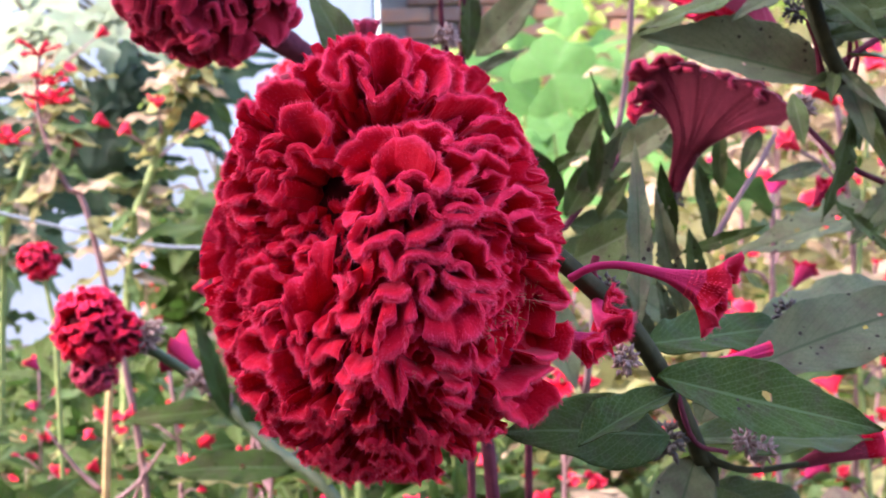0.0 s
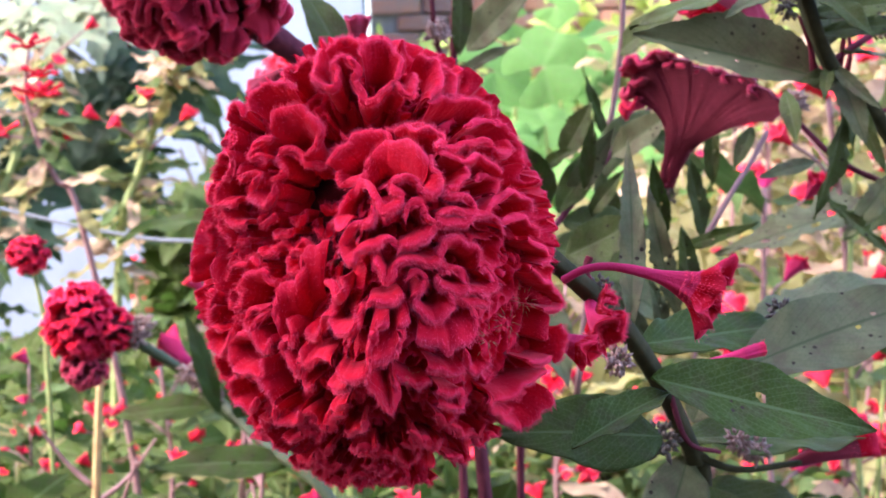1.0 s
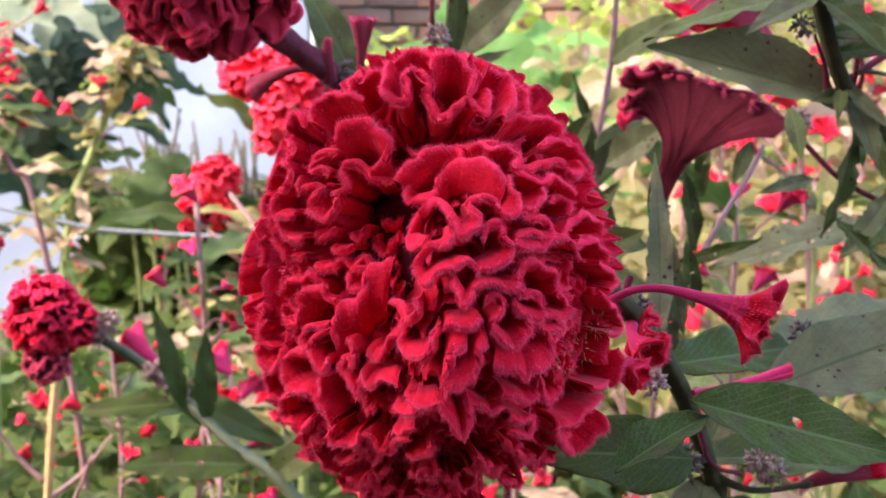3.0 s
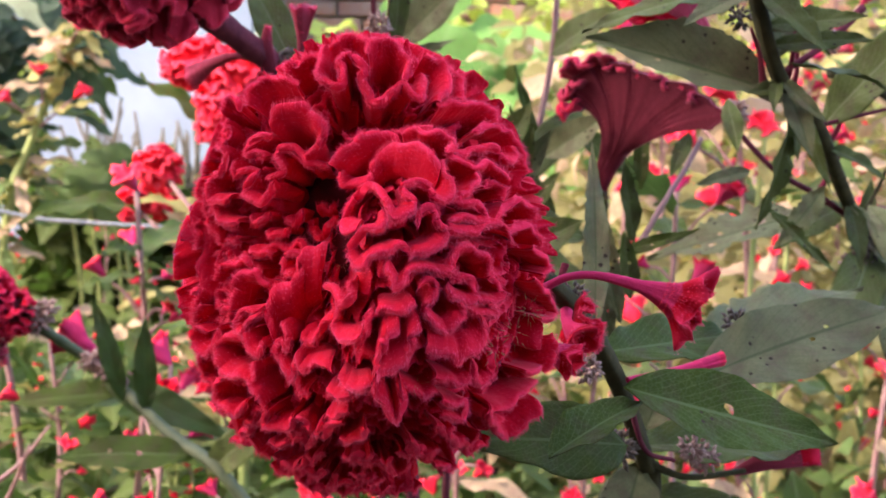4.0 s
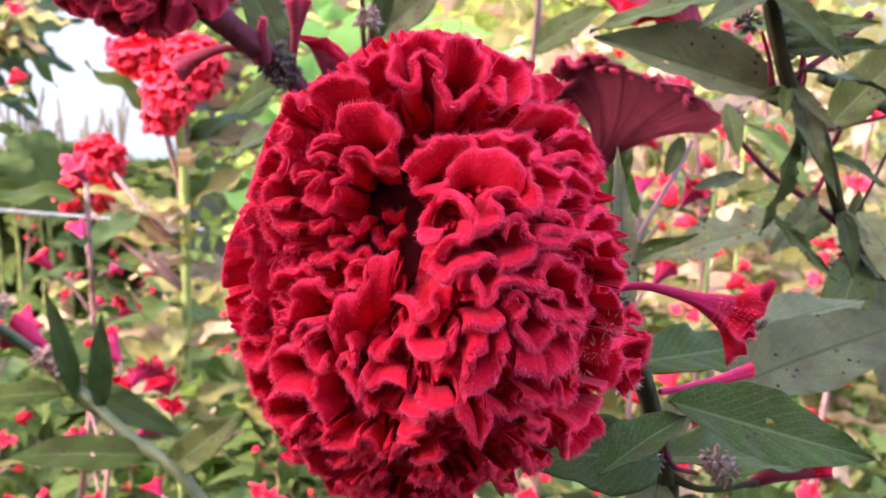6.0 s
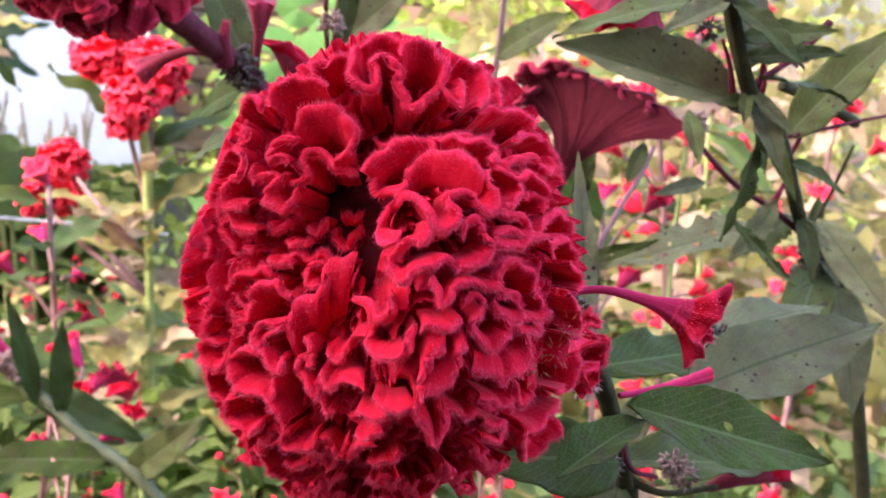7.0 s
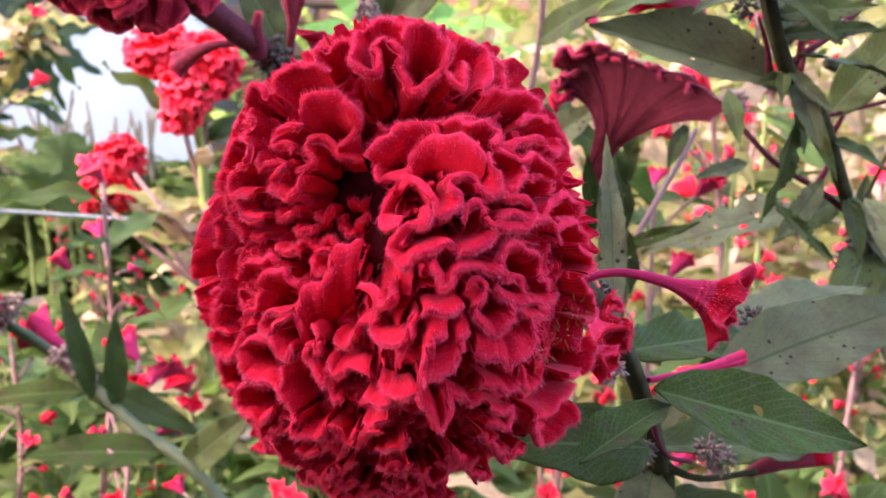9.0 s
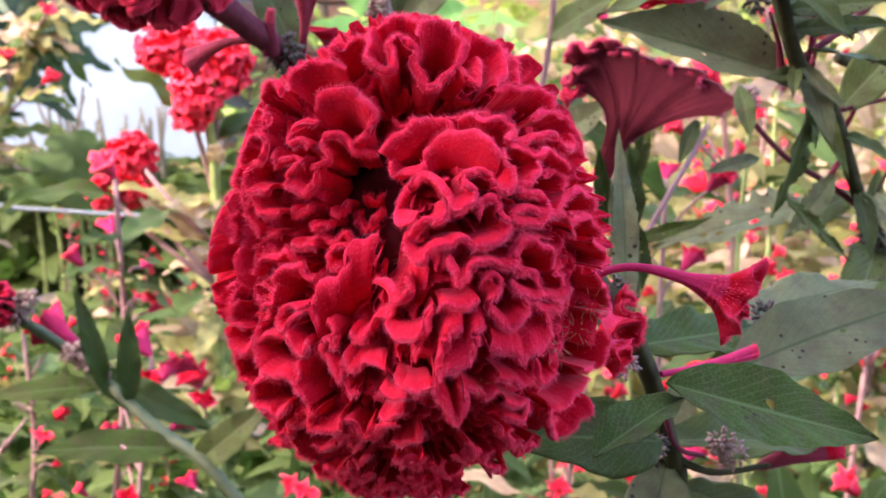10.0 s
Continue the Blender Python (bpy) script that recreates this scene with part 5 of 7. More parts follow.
def fan(parent, stalk, mouth, mats, label, ruffle=0.005, fat=0.004, ns=120, nh=34, hairs=2600, seed=0):
    """A flat crest that fans out from a narrow stalk to a ruffled mouth, streaked along its length."""
    rng = np.random.default_rng(seed)
    st, mo = spline(stalk, nh), spline(mouth, ns)
    h = np.linspace(0, 1, nh)
    s = np.linspace(0, 1, ns)
    wide = h[None] ** (2.0 + 4.5 * (1 - s[:, None]) ** 2)
    mid = st[None] * (1 - wide)[..., None] + mo[:, None] * wide[..., None]
    wave = np.sin(9 * np.pi * s + 0.7) + 0.5 * np.sin(17 * np.pi * s + 2)
    fold_dir = np.array((0.55, -0.8, 0.1))
    mid = mid + fold_dir * (ruffle * wave[:, None] * h[None] ** 4)[..., None]
    mid = mid + fold_dir * (0.010 * np.sin(np.pi * s)[:, None] * np.sin(np.pi * h ** 1.5)[None])[..., None]
    streak = np.convolve(rng.normal(0, 1, ns + 8), np.ones(3) / 3, "valid")[:ns]
    half = fat * (0.9 - 0.35 * h)[None] * (np.sin(np.pi * (0.04 + 0.92 * s)) ** 0.5)[:, None] + 0.0003 * streak[:, None] * np.sin(np.pi * h)[None]
    du = np.gradient(mid, axis=0) + 1e-9
    dv = np.gradient(mid, axis=1)
    n = np.cross(du, dv)
    n /= np.linalg.norm(n, axis=2)[..., None] + 1e-12
    core = mid.copy()
    core[:, :, 0] += 0.0045 * (2 * s - 1)[:, None] * (1 - wide)
    front_side, back_side = core + n * half[..., None], core - n * half[..., None]
    verts = np.concatenate([front_side.reshape(-1, 3), back_side.reshape(-1, 3)])
    m = ns * nh
    faces = grid_faces(ns, nh) + [tuple(m + q for q in f[::-1]) for f in grid_faces(ns, nh)]
    for i in range(ns - 1):
        faces += [(i * nh + nh - 1, (i + 1) * nh + nh - 1, m + (i + 1) * nh + nh - 1, m + i * nh + nh - 1)]
    for j in range(nh - 1):
        faces += [(j, m + j, m + j + 1, j + 1), ((ns - 1) * nh + j, (ns - 1) * nh + j + 1, m + (ns - 1) * nh + j + 1, m + (ns - 1) * nh + j)]
    value = np.clip(0.88 - 0.80 * h[None] ** 1.2 + 0.20 * streak[:, None] * (0.4 + 0.6 * np.sin(np.pi * h))[None], 0, 1)
    rim = np.concatenate([value.ravel(), value.ravel()])
    slots = [0] * len(faces)
    i = rng.integers(0, m, hairs)
    sign = rng.choice([-1, 1], (hairs, 1))
    nn, vv = n.reshape(-1, 3)[i] * sign, dv.reshape(-1, 3)[i]
    vv = vv / (np.linalg.norm(vv, axis=1)[:, None] + 1e-12)
    root = np.where(sign > 0, verts[i], verts[m + i])
    way = nn * 0.8 + vv * 0.8 + rng.normal(0, 0.25, (hairs, 3))
    way /= np.linalg.norm(way, axis=1)[:, None]
    across = np.cross(way, nn + 0.02)
    across /= np.linalg.norm(across, axis=1)[:, None] + 1e-9
    base = len(verts)
    hv = np.stack([root - across * 0.00012, root + across * 0.00012, root + way * rng.uniform(0.0008, 0.002, (hairs, 1))], 1).reshape(-1, 3)
    verts, rim = np.vstack([verts, hv]), np.concatenate([rim, np.ones(len(hv))])
    faces += [(base + 3 * q, base + 3 * q + 1, base + 3 * q + 2) for q in range(hairs)]
    slots += [1] * hairs
    return solid("flower_fan", verts, faces, mats, parent, label, None, rim, slots)


fan(tall, [(0.1715, 0.468, 0.888), (0.1746, 0.466, 0.9091), (0.1763, 0.458, 0.9227), (0.1813, 0.448, 0.938)],
    [(0.147, 0.464, 0.949), (0.1523, 0.459, 0.965), (0.1615, 0.4506, 0.977), (0.1806, 0.4338, 0.973), (0.208, 0.4087, 0.963), (0.2278, 0.3897, 0.9523), (0.2303, 0.388, 0.9343)],
    [CREST_DARK, FUZZ_DARK], "dark magenta fan-shaped crest on a hairy stalk", seed=9)
funnel(tall, [(0.215, 0.41, 1.035), (0.205, 0.41, 1.018), (0.198, 0.412, 1.000)], [0.006, 0.02, 0.036], [0.004, 0.008, 0.014], (1, 0.1, 0.05), [CREST_DARK, CREST, FUZZ], label="drooping crimson crest", ruffle=0.2, waves=4, seed=10, sides=72)
# ruffled lobes along the fan's mouth
for k, (p, o, w, h) in enumerate((((0.160, 0.462, 0.955), (-0.8, -0.3, 0.35), 0.026, 0.020), ((0.160, 0.460, 0.964), (-0.6, -0.4, 0.75), 0.028, 0.022), ((0.168, 0.452, 0.966), (-0.3, -0.4, 0.9), 0.028, 0.020),
                                  ((0.180, 0.440, 0.962), (0.0, -0.3, 0.9), 0.026, 0.014), ((0.196, 0.424, 0.958), (0.2, -0.3, 0.9), 0.026, 0.012), ((0.212, 0.408, 0.952), (0.4, -0.3, 0.8), 0.026, 0.010), ((0.158, 0.463, 0.947), (-0.95, -0.2, 0.0), 0.018, 0.018))):
    fold(tall, p, o, (0.5, -0.6, 0.5), w, h, 2.2, 0.004, 0.2, k * 1.3, 300 + k, [CREST_PINK if k == 6 else CREST_DARK, FUZZ], hairs=160, ns=36)
for place, r, k in (((0.236, 0.372, 0.945), 0.009, 11), ((0.172, 0.468, 0.884), 0.007, 12), ((0.262, 0.29, 0.985), 0.007, 13), ((0.345, 0.43, 0.86), 0.012, 14), ((0.338, 0.43, 0.845), 0.010, 15), ((0.215, 0.30, 0.998), 0.007, 16)):
    seed_cluster(tall, place, r, 70, SEED_PINK if k % 2 else SEED, k)
for k, (b, t) in enumerate((((0.225, 0.283, 0.962), (0.216, 0.28, 0.992)), ((0.243, 0.295, 0.955), (0.248, 0.30, 0.985)), ((0.30, 0.40, 0.895), (0.312, 0.39, 0.925)))):
    tube("side_bud", [b, ((b[0] + t[0]) / 2 + 0.002, b[1], (b[2] + t[2]) / 2), t], 0.0022, 0.0008, CREST_DARK, tall)

# small leaves and buds crowding the node and the stem
node_rng = np.random.default_rng(64)
node_line = spline([(0.200, 0.255, 1.05), (0.209, 0.260, 1.020), (0.232, 0.279, 0.967), (0.269, 0.320, 0.939), (0.340, 0.434, 0.872), (0.372, 0.448, 0.835)], 60)
for k in range(15):
    b = node_line[int(node_rng.choice([10, 14, 18, 20, 22, 24, 26, 30, 38, 44, 48, 54]))]
    a = node_rng.uniform(0, 6.28)
    ln = node_rng.uniform(0.022, 0.055)
    t = b + np.array((math.cos(a), -0.35 + 0.3 * math.sin(a), 0.75 * math.sin(a))) * ln
    leaf(b, t, (0.3 * node_rng.normal(), -0.8, 0.5), ln * node_rng.uniform(0.22, 0.42), (LEAF_NEAR, LEAF_PALE)[k % 2], tall, "", True, seed=820 + k, bend=node_rng.uniform(0, 0.25), tear=0.05, fold=0.35)
    if k % 3 == 0:
        tube("side_bud", [b, b + np.array((0.006 * math.cos(a), -0.004, 0.012)), b + np.array((0.012 * math.cos(a), -0.005, 0.030))], 0.0018, 0.0010, CREST_DARK, tall, count=10)

# ---- thin shoots between the two ----
shoot = thing("cockscomb_shoot", "thin leafy cockscomb shoot with narrow spotted leaves", "flower", (0.10, 0.55, 0.0))
tube("stem", [(0.10, 0.55, 0.0), (0.07, 0.45, 0.6), (0.076, 0.430, 0.846), (0.098, 0.448, 0.871), (0.150, 0.530, 0.922), (0.181, 0.560, 0.951)], 0.003, 0.0016, STEM_MAROON, shoot, count=40)
tube("side_twig", [(0.12, 0.60, 0.72), (0.140, 0.600, 0.879), (0.156, 0.600, 0.974), (0.160, 0.600, 1.029), (0.162, 0.6, 1.10)], 0.0028, 0.002, STEM_PINK, shoot, count=30)
for k, (b, t, w, m) in enumerate((
        ((0.172, 0.55, 0.943), (0.118, 0.50, 0.888), 0.030, LEAF_NEAR), ((0.097, 0.45, 0.876), (0.132, 0.47, 0.925), 0.022, LEAF_DARK), ((0.10, 0.45, 0.87), (0.168, 0.47, 0.862), 0.030, LEAF_NEAR),
        ((0.085, 0.44, 0.855), (0.165, 0.44, 0.835), 0.034, LEAF_NEAR), ((0.140, 0.60, 0.90), (0.125, 0.57, 0.945), 0.012, LEAF_DARK), ((0.148, 0.60, 0.915), (0.128, 0.58, 0.975), 0.010, LEAF_DARK),
        ((0.09, 0.44, 0.88), (0.065, 0.42, 0.93), 0.030, LEAF_DARK), ((0.13, 0.5, 0.90), (0.145, 0.5, 0.84), 0.02, LEAF_NEAR), ((0.16, 0.54, 0.93), (0.21, 0.52, 0.90), 0.02, LEAF_DARK),
        ((0.155, 0.60, 0.985), (0.20, 0.56, 1.02), 0.028, LEAF_NEAR), ((0.11, 0.46, 0.845), (0.175, 0.45, 0.80), 0.034, LEAF_PALE), ((0.08, 0.44, 0.83), (0.10, 0.40, 0.77), 0.03, LEAF_PALE))):
    leaf(b, t, (0.15 * (k % 3 - 1), -0.75, 0.55), w, m, shoot, "", True, seed=50 + k, bend=0.06)

# leaves that crowd round the shoot, spotted, chewed and holed
for k, (b, t, w, m) in enumerate((
        ((0.101, 0.450, 0.913), (0.120, 0.430, 0.949), 0.019, LEAF_NEAR), ((0.114, 0.440, 0.892), (0.120, 0.420, 0.939), 0.010, LEAF_NEAR), ((0.105, 0.460, 0.886), (0.134, 0.440, 0.931), 0.017, LEAF_PALE),
        ((0.119, 0.460, 0.872), (0.138, 0.440, 0.905), 0.013, LEAF_NEAR), ((0.139, 0.500, 0.911), (0.178, 0.480, 0.943), 0.023, LEAF_PALE), ((0.098, 0.400, 0.852), (0.146, 0.380, 0.877), 0.028, LEAF_NEAR),
        ((0.154, 0.300, 0.827), (0.132, 0.280, 0.902), 0.014, LEAF_PALE), ((0.164, 0.420, 0.859), (0.155, 0.400, 0.912), 0.013, LEAF_DARK), ((0.199, 0.480, 0.853), (0.187, 0.460, 0.916), 0.015, LEAF_NEAR),
        ((0.218, 0.550, 0.885), (0.215, 0.530, 0.943), 0.012, LEAF_NEAR), ((0.161, 0.360, 0.859), (0.207, 0.340, 0.878), 0.009, LEAF_DARK), ((0.255, 0.400, 0.908), (0.216, 0.380, 0.903), 0.010, LEAF_PALE),
        ((0.129, 0.240, 0.825), (0.108, 0.220, 0.854), 0.010, LEAF_PALE), ((0.141, 0.260, 0.822), (0.130, 0.240, 0.858), 0.009, LEAF_PALE), ((0.087, 0.440, 0.906), (0.104, 0.420, 0.920), 0.010, LEAF_DARK),
        ((0.220, 0.420, 0.931), (0.205, 0.400, 0.905), 0.011, LEAF_NEAR), ((0.168, 0.340, 0.835), (0.158, 0.320, 0.877), 0.013, LEAF_NEAR), ((0.249, 0.300, 0.950), (0.245, 0.280, 0.921), 0.007, LEAF_NEAR),
        ((0.227, 0.360, 0.953), (0.229, 0.340, 0.923), 0.012, LEAF_NEAR))):
    gaps = ((0.35, 0.62, 0.014), (0.52, 0.38, 0.018), (0.66, 0.58, 0.012)) if k in (3, 5, 13, 16) else ((0.45, 0.4, 0.008),)
    leaf(b, t, (0.25 * (k % 3 - 1), -0.85, 0.45), w, m, shoot, "", True, seed=860 + k, bend=0.03 + 0.02 * (k % 4), tear=0.10 if k in (6, 12) else 0.04, fold=0.3, holes=gaps)
tube("side_twig", [(0.183, 0.400, 0.856), (0.205, 0.420, 0.886), (0.224, 0.440, 0.908), (0.236, 0.450, 0.927)], 0.0020, 0.0016, STEM_PINK, shoot, count=24)

stalk_back = thing("cockscomb_shoot", "upright cockscomb shoot with broad grey leaves and seed tuft", "flower", (0.03, 0.56, 0.0))
tube("stem", [(0.03, 0.56, 0.0), (0.03, 0.56, 0.6), (0.030, 0.55, 0.95), (0.032, 0.53, 1.03), (0.03, 0.53, 1.12)], 0.0035, 0.0022, STEM_MAROON, stalk_back)
leaf((0.040, 0.60, 0.990), (0.092, 0.575, 1.045), (-0.3, -0.9, 0.3), 0.032, LEAF_PALE, stalk_back, "broad grey leaf", True, seed=70, bend=0.03)
leaf((0.034, 0.54, 0.985), (0.040, 0.52, 1.050), (0.3, -0.95, 0.1), 0.016, LEAF_NEAR, stalk_back, "", True, seed=71)
leaf((0.03, 0.55, 0.97), (0.075, 0.53, 0.995), (-0.1, -0.9, 0.4), 0.010, LEAF_PALE, stalk_back, "", True, seed=72)
tube("side_twig", [(0.03, 0.55, 0.96), (0.018, 0.47, 1.0), (0.018, 0.46, 1.06)], 0.0018, 0.0018, STEM_MAROON, stalk_back)
seed_cluster(stalk_back, (0.020, 0.450, 0.997), 0.009, 80, SEED_PINK, 71)

# ---- the arching plant with the second large head ----
arch = thing("cockscomb_plant", "arching cockscomb with a dark crimson head on a hairy maroon stalk", "flower", (0.06, 0.42, 0.0))
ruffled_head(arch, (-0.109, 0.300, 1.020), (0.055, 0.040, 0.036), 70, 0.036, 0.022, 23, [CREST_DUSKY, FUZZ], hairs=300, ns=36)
tube("stem", [(0.06, 0.42, 0.0), (0.05, 0.40, 0.6), (0.02, 0.38, 0.89), (-0.015, 0.37, 0.941), (-0.038, 0.37, 0.965), (-0.057, 0.350, 0.979), (-0.085, 0.320, 0.999), (-0.115, 0.30, 1.015)], 0.0034, 0.0078, STEM_MAROON, arch, count=60, sides=14)
rngh = np.random.default_rng(5)
bristle_v, bristle_f = [], []
for q in range(900):
    a = rngh.uniform(0, 1)
    p = np.array((-0.045, 0.362, 0.970)) * (1 - a) + np.array((-0.095, 0.312, 1.004)) * a
    d = rngh.normal(0, 1, 3)
    d /= np.linalg.norm(d)
    root = p + d * (0.0066 + 0.0012 * a)
    tipp = root + d * 0.0022 + np.array((-0.0016, -0.0008, 0.0005))
    sd = np.cross(d, (0.3, 0.8, 0.5)) * 0.00014
    bristle_f.append((3 * q, 3 * q + 1, 3 * q + 2))
    bristle_v += [root - sd, root + sd, tipp]
solid("stalk_hair", bristle_v, bristle_f, STEM_MAROON, arch)
seed_cluster(arch, (-0.040, 0.368, 0.968), 0.011, 90, SEED, 31)
seed_cluster(arch, (-0.032, 0.368, 0.958), 0.009, 70, SEED, 32)
funnel(arch, [(-0.055, 0.366, 0.973), (-0.068, 0.372, 0.973), (-0.082, 0.382, 0.968), (-0.094, 0.390, 0.960)], [0.002, 0.0022, 0.004, 0.008], [0.002, 0.002, 0.003, 0.004], (0, 0.1, 1), [CREST_DARK, CREST_DARK, FUZZ], name="flower_spur", ruffle=0.15, waves=3, seed=12)
funnel(arch, [(-0.046, 0.36, 0.966), (-0.047, 0.355, 0.978), (-0.046, 0.352, 0.990)], [0.005, 0.004, 0.0016], [0.005, 0.004, 0.0016], (1, 0, 0), [CREST_DARK, CREST_DARK, FUZZ], name="flower_spur", ruffle=0.1, waves=3, seed=13)
funnel(arch, [(-0.026, 0.385, 0.945), (-0.028, 0.380, 0.967), (-0.027, 0.374, 0.985), (-0.026, 0.370, 1.003)], [0.0014, 0.0018, 0.003, 0.008], [0.0014, 0.0016, 0.003, 0.006], (1, 0, 0.2), [CREST_DARK, CREST_DARK, FUZZ], name="flower_spur", ruffle=0.2, waves=4, seed=14)
funnel(arch, [(-0.005, 0.392, 0.945), (-0.007, 0.390, 0.962), (-0.002, 0.388, 0.975)], [0.0015, 0.004, 0.020], [0.0015, 0.003, 0.007], (0.93, 0, 0.3), [CREST_DARK, CREST, FUZZ], name="flower_spur", ruffle=0.3, waves=3, seed=15)
leaf((-0.030, 0.385, 0.962), (-0.060, 0.40, 1.035), (0.4, -0.85, 0.2), 0.026, LEAF_NEAR, arch, "green leaf rising beside the stalk", True, seed=80)
leaf((-0.034, 0.40, 0.954), (-0.066, 0.43, 0.940), (0.1, -0.85, 0.5), 0.024, LEAF_DARK, arch, "", True, seed=81)
leaf((-0.030, 0.40, 0.930), (-0.075, 0.44, 0.910), (0.1, -0.7, 0.7), 0.020, LEAF_NEAR, arch, "", True, seed=82)
leaf((0.0, 0.38, 0.93), (-0.045, 0.44, 0.885), (0.2, -0.8, 0.5), 0.016, LEAF_NEAR, arch, "", True, seed=83)


# ---- plants farther off ----
def small_plant(seed, height, crests, mats, leaf_mats, lean=0.06, size=0.038, leaves=16, label="cockscomb seedling with small scarlet crests and thin leaves"):
    """A garden cockscomb at the origin: one stalk with side twigs, narrow leaves, small ruffled funnels and crests."""
    rng = np.random.default_rng(seed)
    p = thing("cockscomb_seedling", label, "flower", group="cockscombs in the bed")
    pts = [(0, 0, 0), (lean * 0.3, 0.01, height * 0.4), (lean * 0.7, -0.01, height * 0.75), (lean, 0, height)]
    tube("stem", pts, 0.0045, 0.0025, STEM_GREEN if seed % 2 else STEM_PINK, p, count=20, sides=7)
    line = spline(pts, 60)
    for k in range(leaves):
        b = line[int(rng.uniform(8, 58))]
        a = rng.uniform(0, 6.28)
        ln = rng.uniform(0.06, 0.13)
        t = b + np.array((math.cos(a), math.sin(a), rng.uniform(-0.5, 0.7))) * ln
        leaf(b, t, (0.2 * rng.normal(), -0.3, 0.9), ln * rng.uniform(0.22, 0.38), leaf_mats[int(rng.integers(len(leaf_mats)))], p, seed=seed * 50 + k, thick=0, bend=rng.uniform(0.0, 0.35), wave=0.04)
    for k in range(crests):
        top = line[59] if k == 0 else line[int(rng.uniform(25, 56))]
        a = rng.uniform(0, 6.28)
        d = np.array((math.cos(a) * 0.8, math.sin(a) * 0.8, rng.uniform(0.3, 1.0)))
        ln = rng.uniform(0.03, 0.07)
        s = size * rng.uniform(0.4, 1.0) * (1.3 if k == 0 else 0.8)
        if k:
            tube("side_twig", [top, top + d * ln * 0.5 + np.array((0, 0, 0.006)), top + d * ln], 0.0018, 0.0014, STEM_PINK, p, count=8, sides=6)
        else:
            ln = 0.0
        q = top + d * ln
        funnel(p, [q, q + d * s * 0.35, q + d * s * 0.8], [0.002, s * 0.3, s * 0.62], [0.002, s * 0.2, s * 0.35], (d[1], -d[0], 0.4), mats, name="flower_crest", ruffle=0.28, waves=5, seed=seed * 9 + k, count=10, sides=32, hairs=0)
    return p


def set_at(p, x, y, turn=0.0, scale=1.0):
    p.matrix_basis = Matrix.Translation((x, y, 0)) @ Matrix.Rotation(turn, 4, "Z")
    p.scale = (scale,) * 3
    return p


RED = [SCARLET, SCARLET, SCARLET]
GREENS, WITHERED = [LEAF_BACK, LEAF_BACK, LEAF_DARK, LEAF_YELLOW], [LEAF_YELLOW, LEAF_DRY, LEAF_BACK, LEAF_YELLOW, LEAF_DRY]
kinds = [small_plant(101, 0.62, 11, RED, GREENS), small_plant(102, 0.72, 11, RED, WITHERED, -0.05), small_plant(103, 0.50, 9, RED, WITHERED, 0.1),
         small_plant(104, 0.80, 11, [CREST_PINK, SCARLET, SCARLET], GREENS, 0.02, 0.035), small_plant(105, 0.42, 10, RED, GREENS, -0.08), small_plant(106, 0.66, 8, [CREST_DARK, CREST, CREST], WITHERED, 0.05, 0.035, 22)]
spots = random.Random(4)
taken = 0
for row in range(11):
    y = 1.15 + row * 0.30
    half = 0.34 * (y + 0.5) + 0.25
    n = 9 if row < 5 else 8
    for k in range(n):
        x = -half + 2 * half * (k + spots.uniform(0.1, 0.9)) / n
        src = kinds[taken] if taken < len(kinds) else kinds[(0, 3, 4)[spots.randrange(3)]] if x < 0.1 and row < 4 and spots.random() < 0.7 else kinds[spots.randrange(len(kinds))]
        yy, turn, sc = y + spots.uniform(-0.12, 0.12), spots.uniform(0, 6.28), spots.uniform(0.8, 1.2)
        if x > 0.16 * (y + 0.48) + 0.05:
            sc *= 1.12 if y < 2.2 else 1.4
        elif x > 0.0:
            sc *= 0.85 if y < 1.8 else 0.7
        else:
            sc *= 0.9 if y < 1.8 else 0.6
        if taken < len(kinds):
            set_at(src, x, yy, turn, sc)
        else:
            c = copy_thing(src, Matrix.Translation((x, yy, 0)) @ Matrix.Rotation(turn, 4, "Z"))
            c.scale = (sc,) * 3
        taken += 1

# taller plants at the near edge of the sunlit bed
MAGENTA = [CREST_PINK, CREST, CREST]
NEAR_GREENS = [LEAF_NEAR, LEAF_DARK, LEAF_NEAR, LEAF_BACK]
for k, (x, y, h, lean, mats, lv, n) in enumerate(((-0.23, 1.02, 0.66, 0.05, MAGENTA, NEAR_GREENS, 9), (-0.10, 1.18, 0.60, -0.06, MAGENTA, NEAR_GREENS, 8), (-0.36, 1.30, 0.62, 0.08, RED, NEAR_GREENS, 8), (0.02, 0.98, 0.52, 0.05, RED, NEAR_GREENS, 6),
                                                    (0.36, 0.92, 0.86, 0.03, MAGENTA, NEAR_GREENS, 7), (0.47, 1.05, 0.92, -0.05, RED, [LEAF_NEAR, LEAF_YELLOW, LEAF_DARK], 8), (0.26, 1.08, 0.72, 0.05, RED, [LEAF_NEAR, LEAF_DARK, LEAF_YELLOW], 8), (0.56, 1.3, 0.95, 0.02, RED, WITHERED, 9))):
    set_at(small_plant(140 + k, h, n, mats, lv, lean, 0.034, 22, "leafy cockscomb with a few small crimson and magenta crests"), x, y, 0.9 * k)

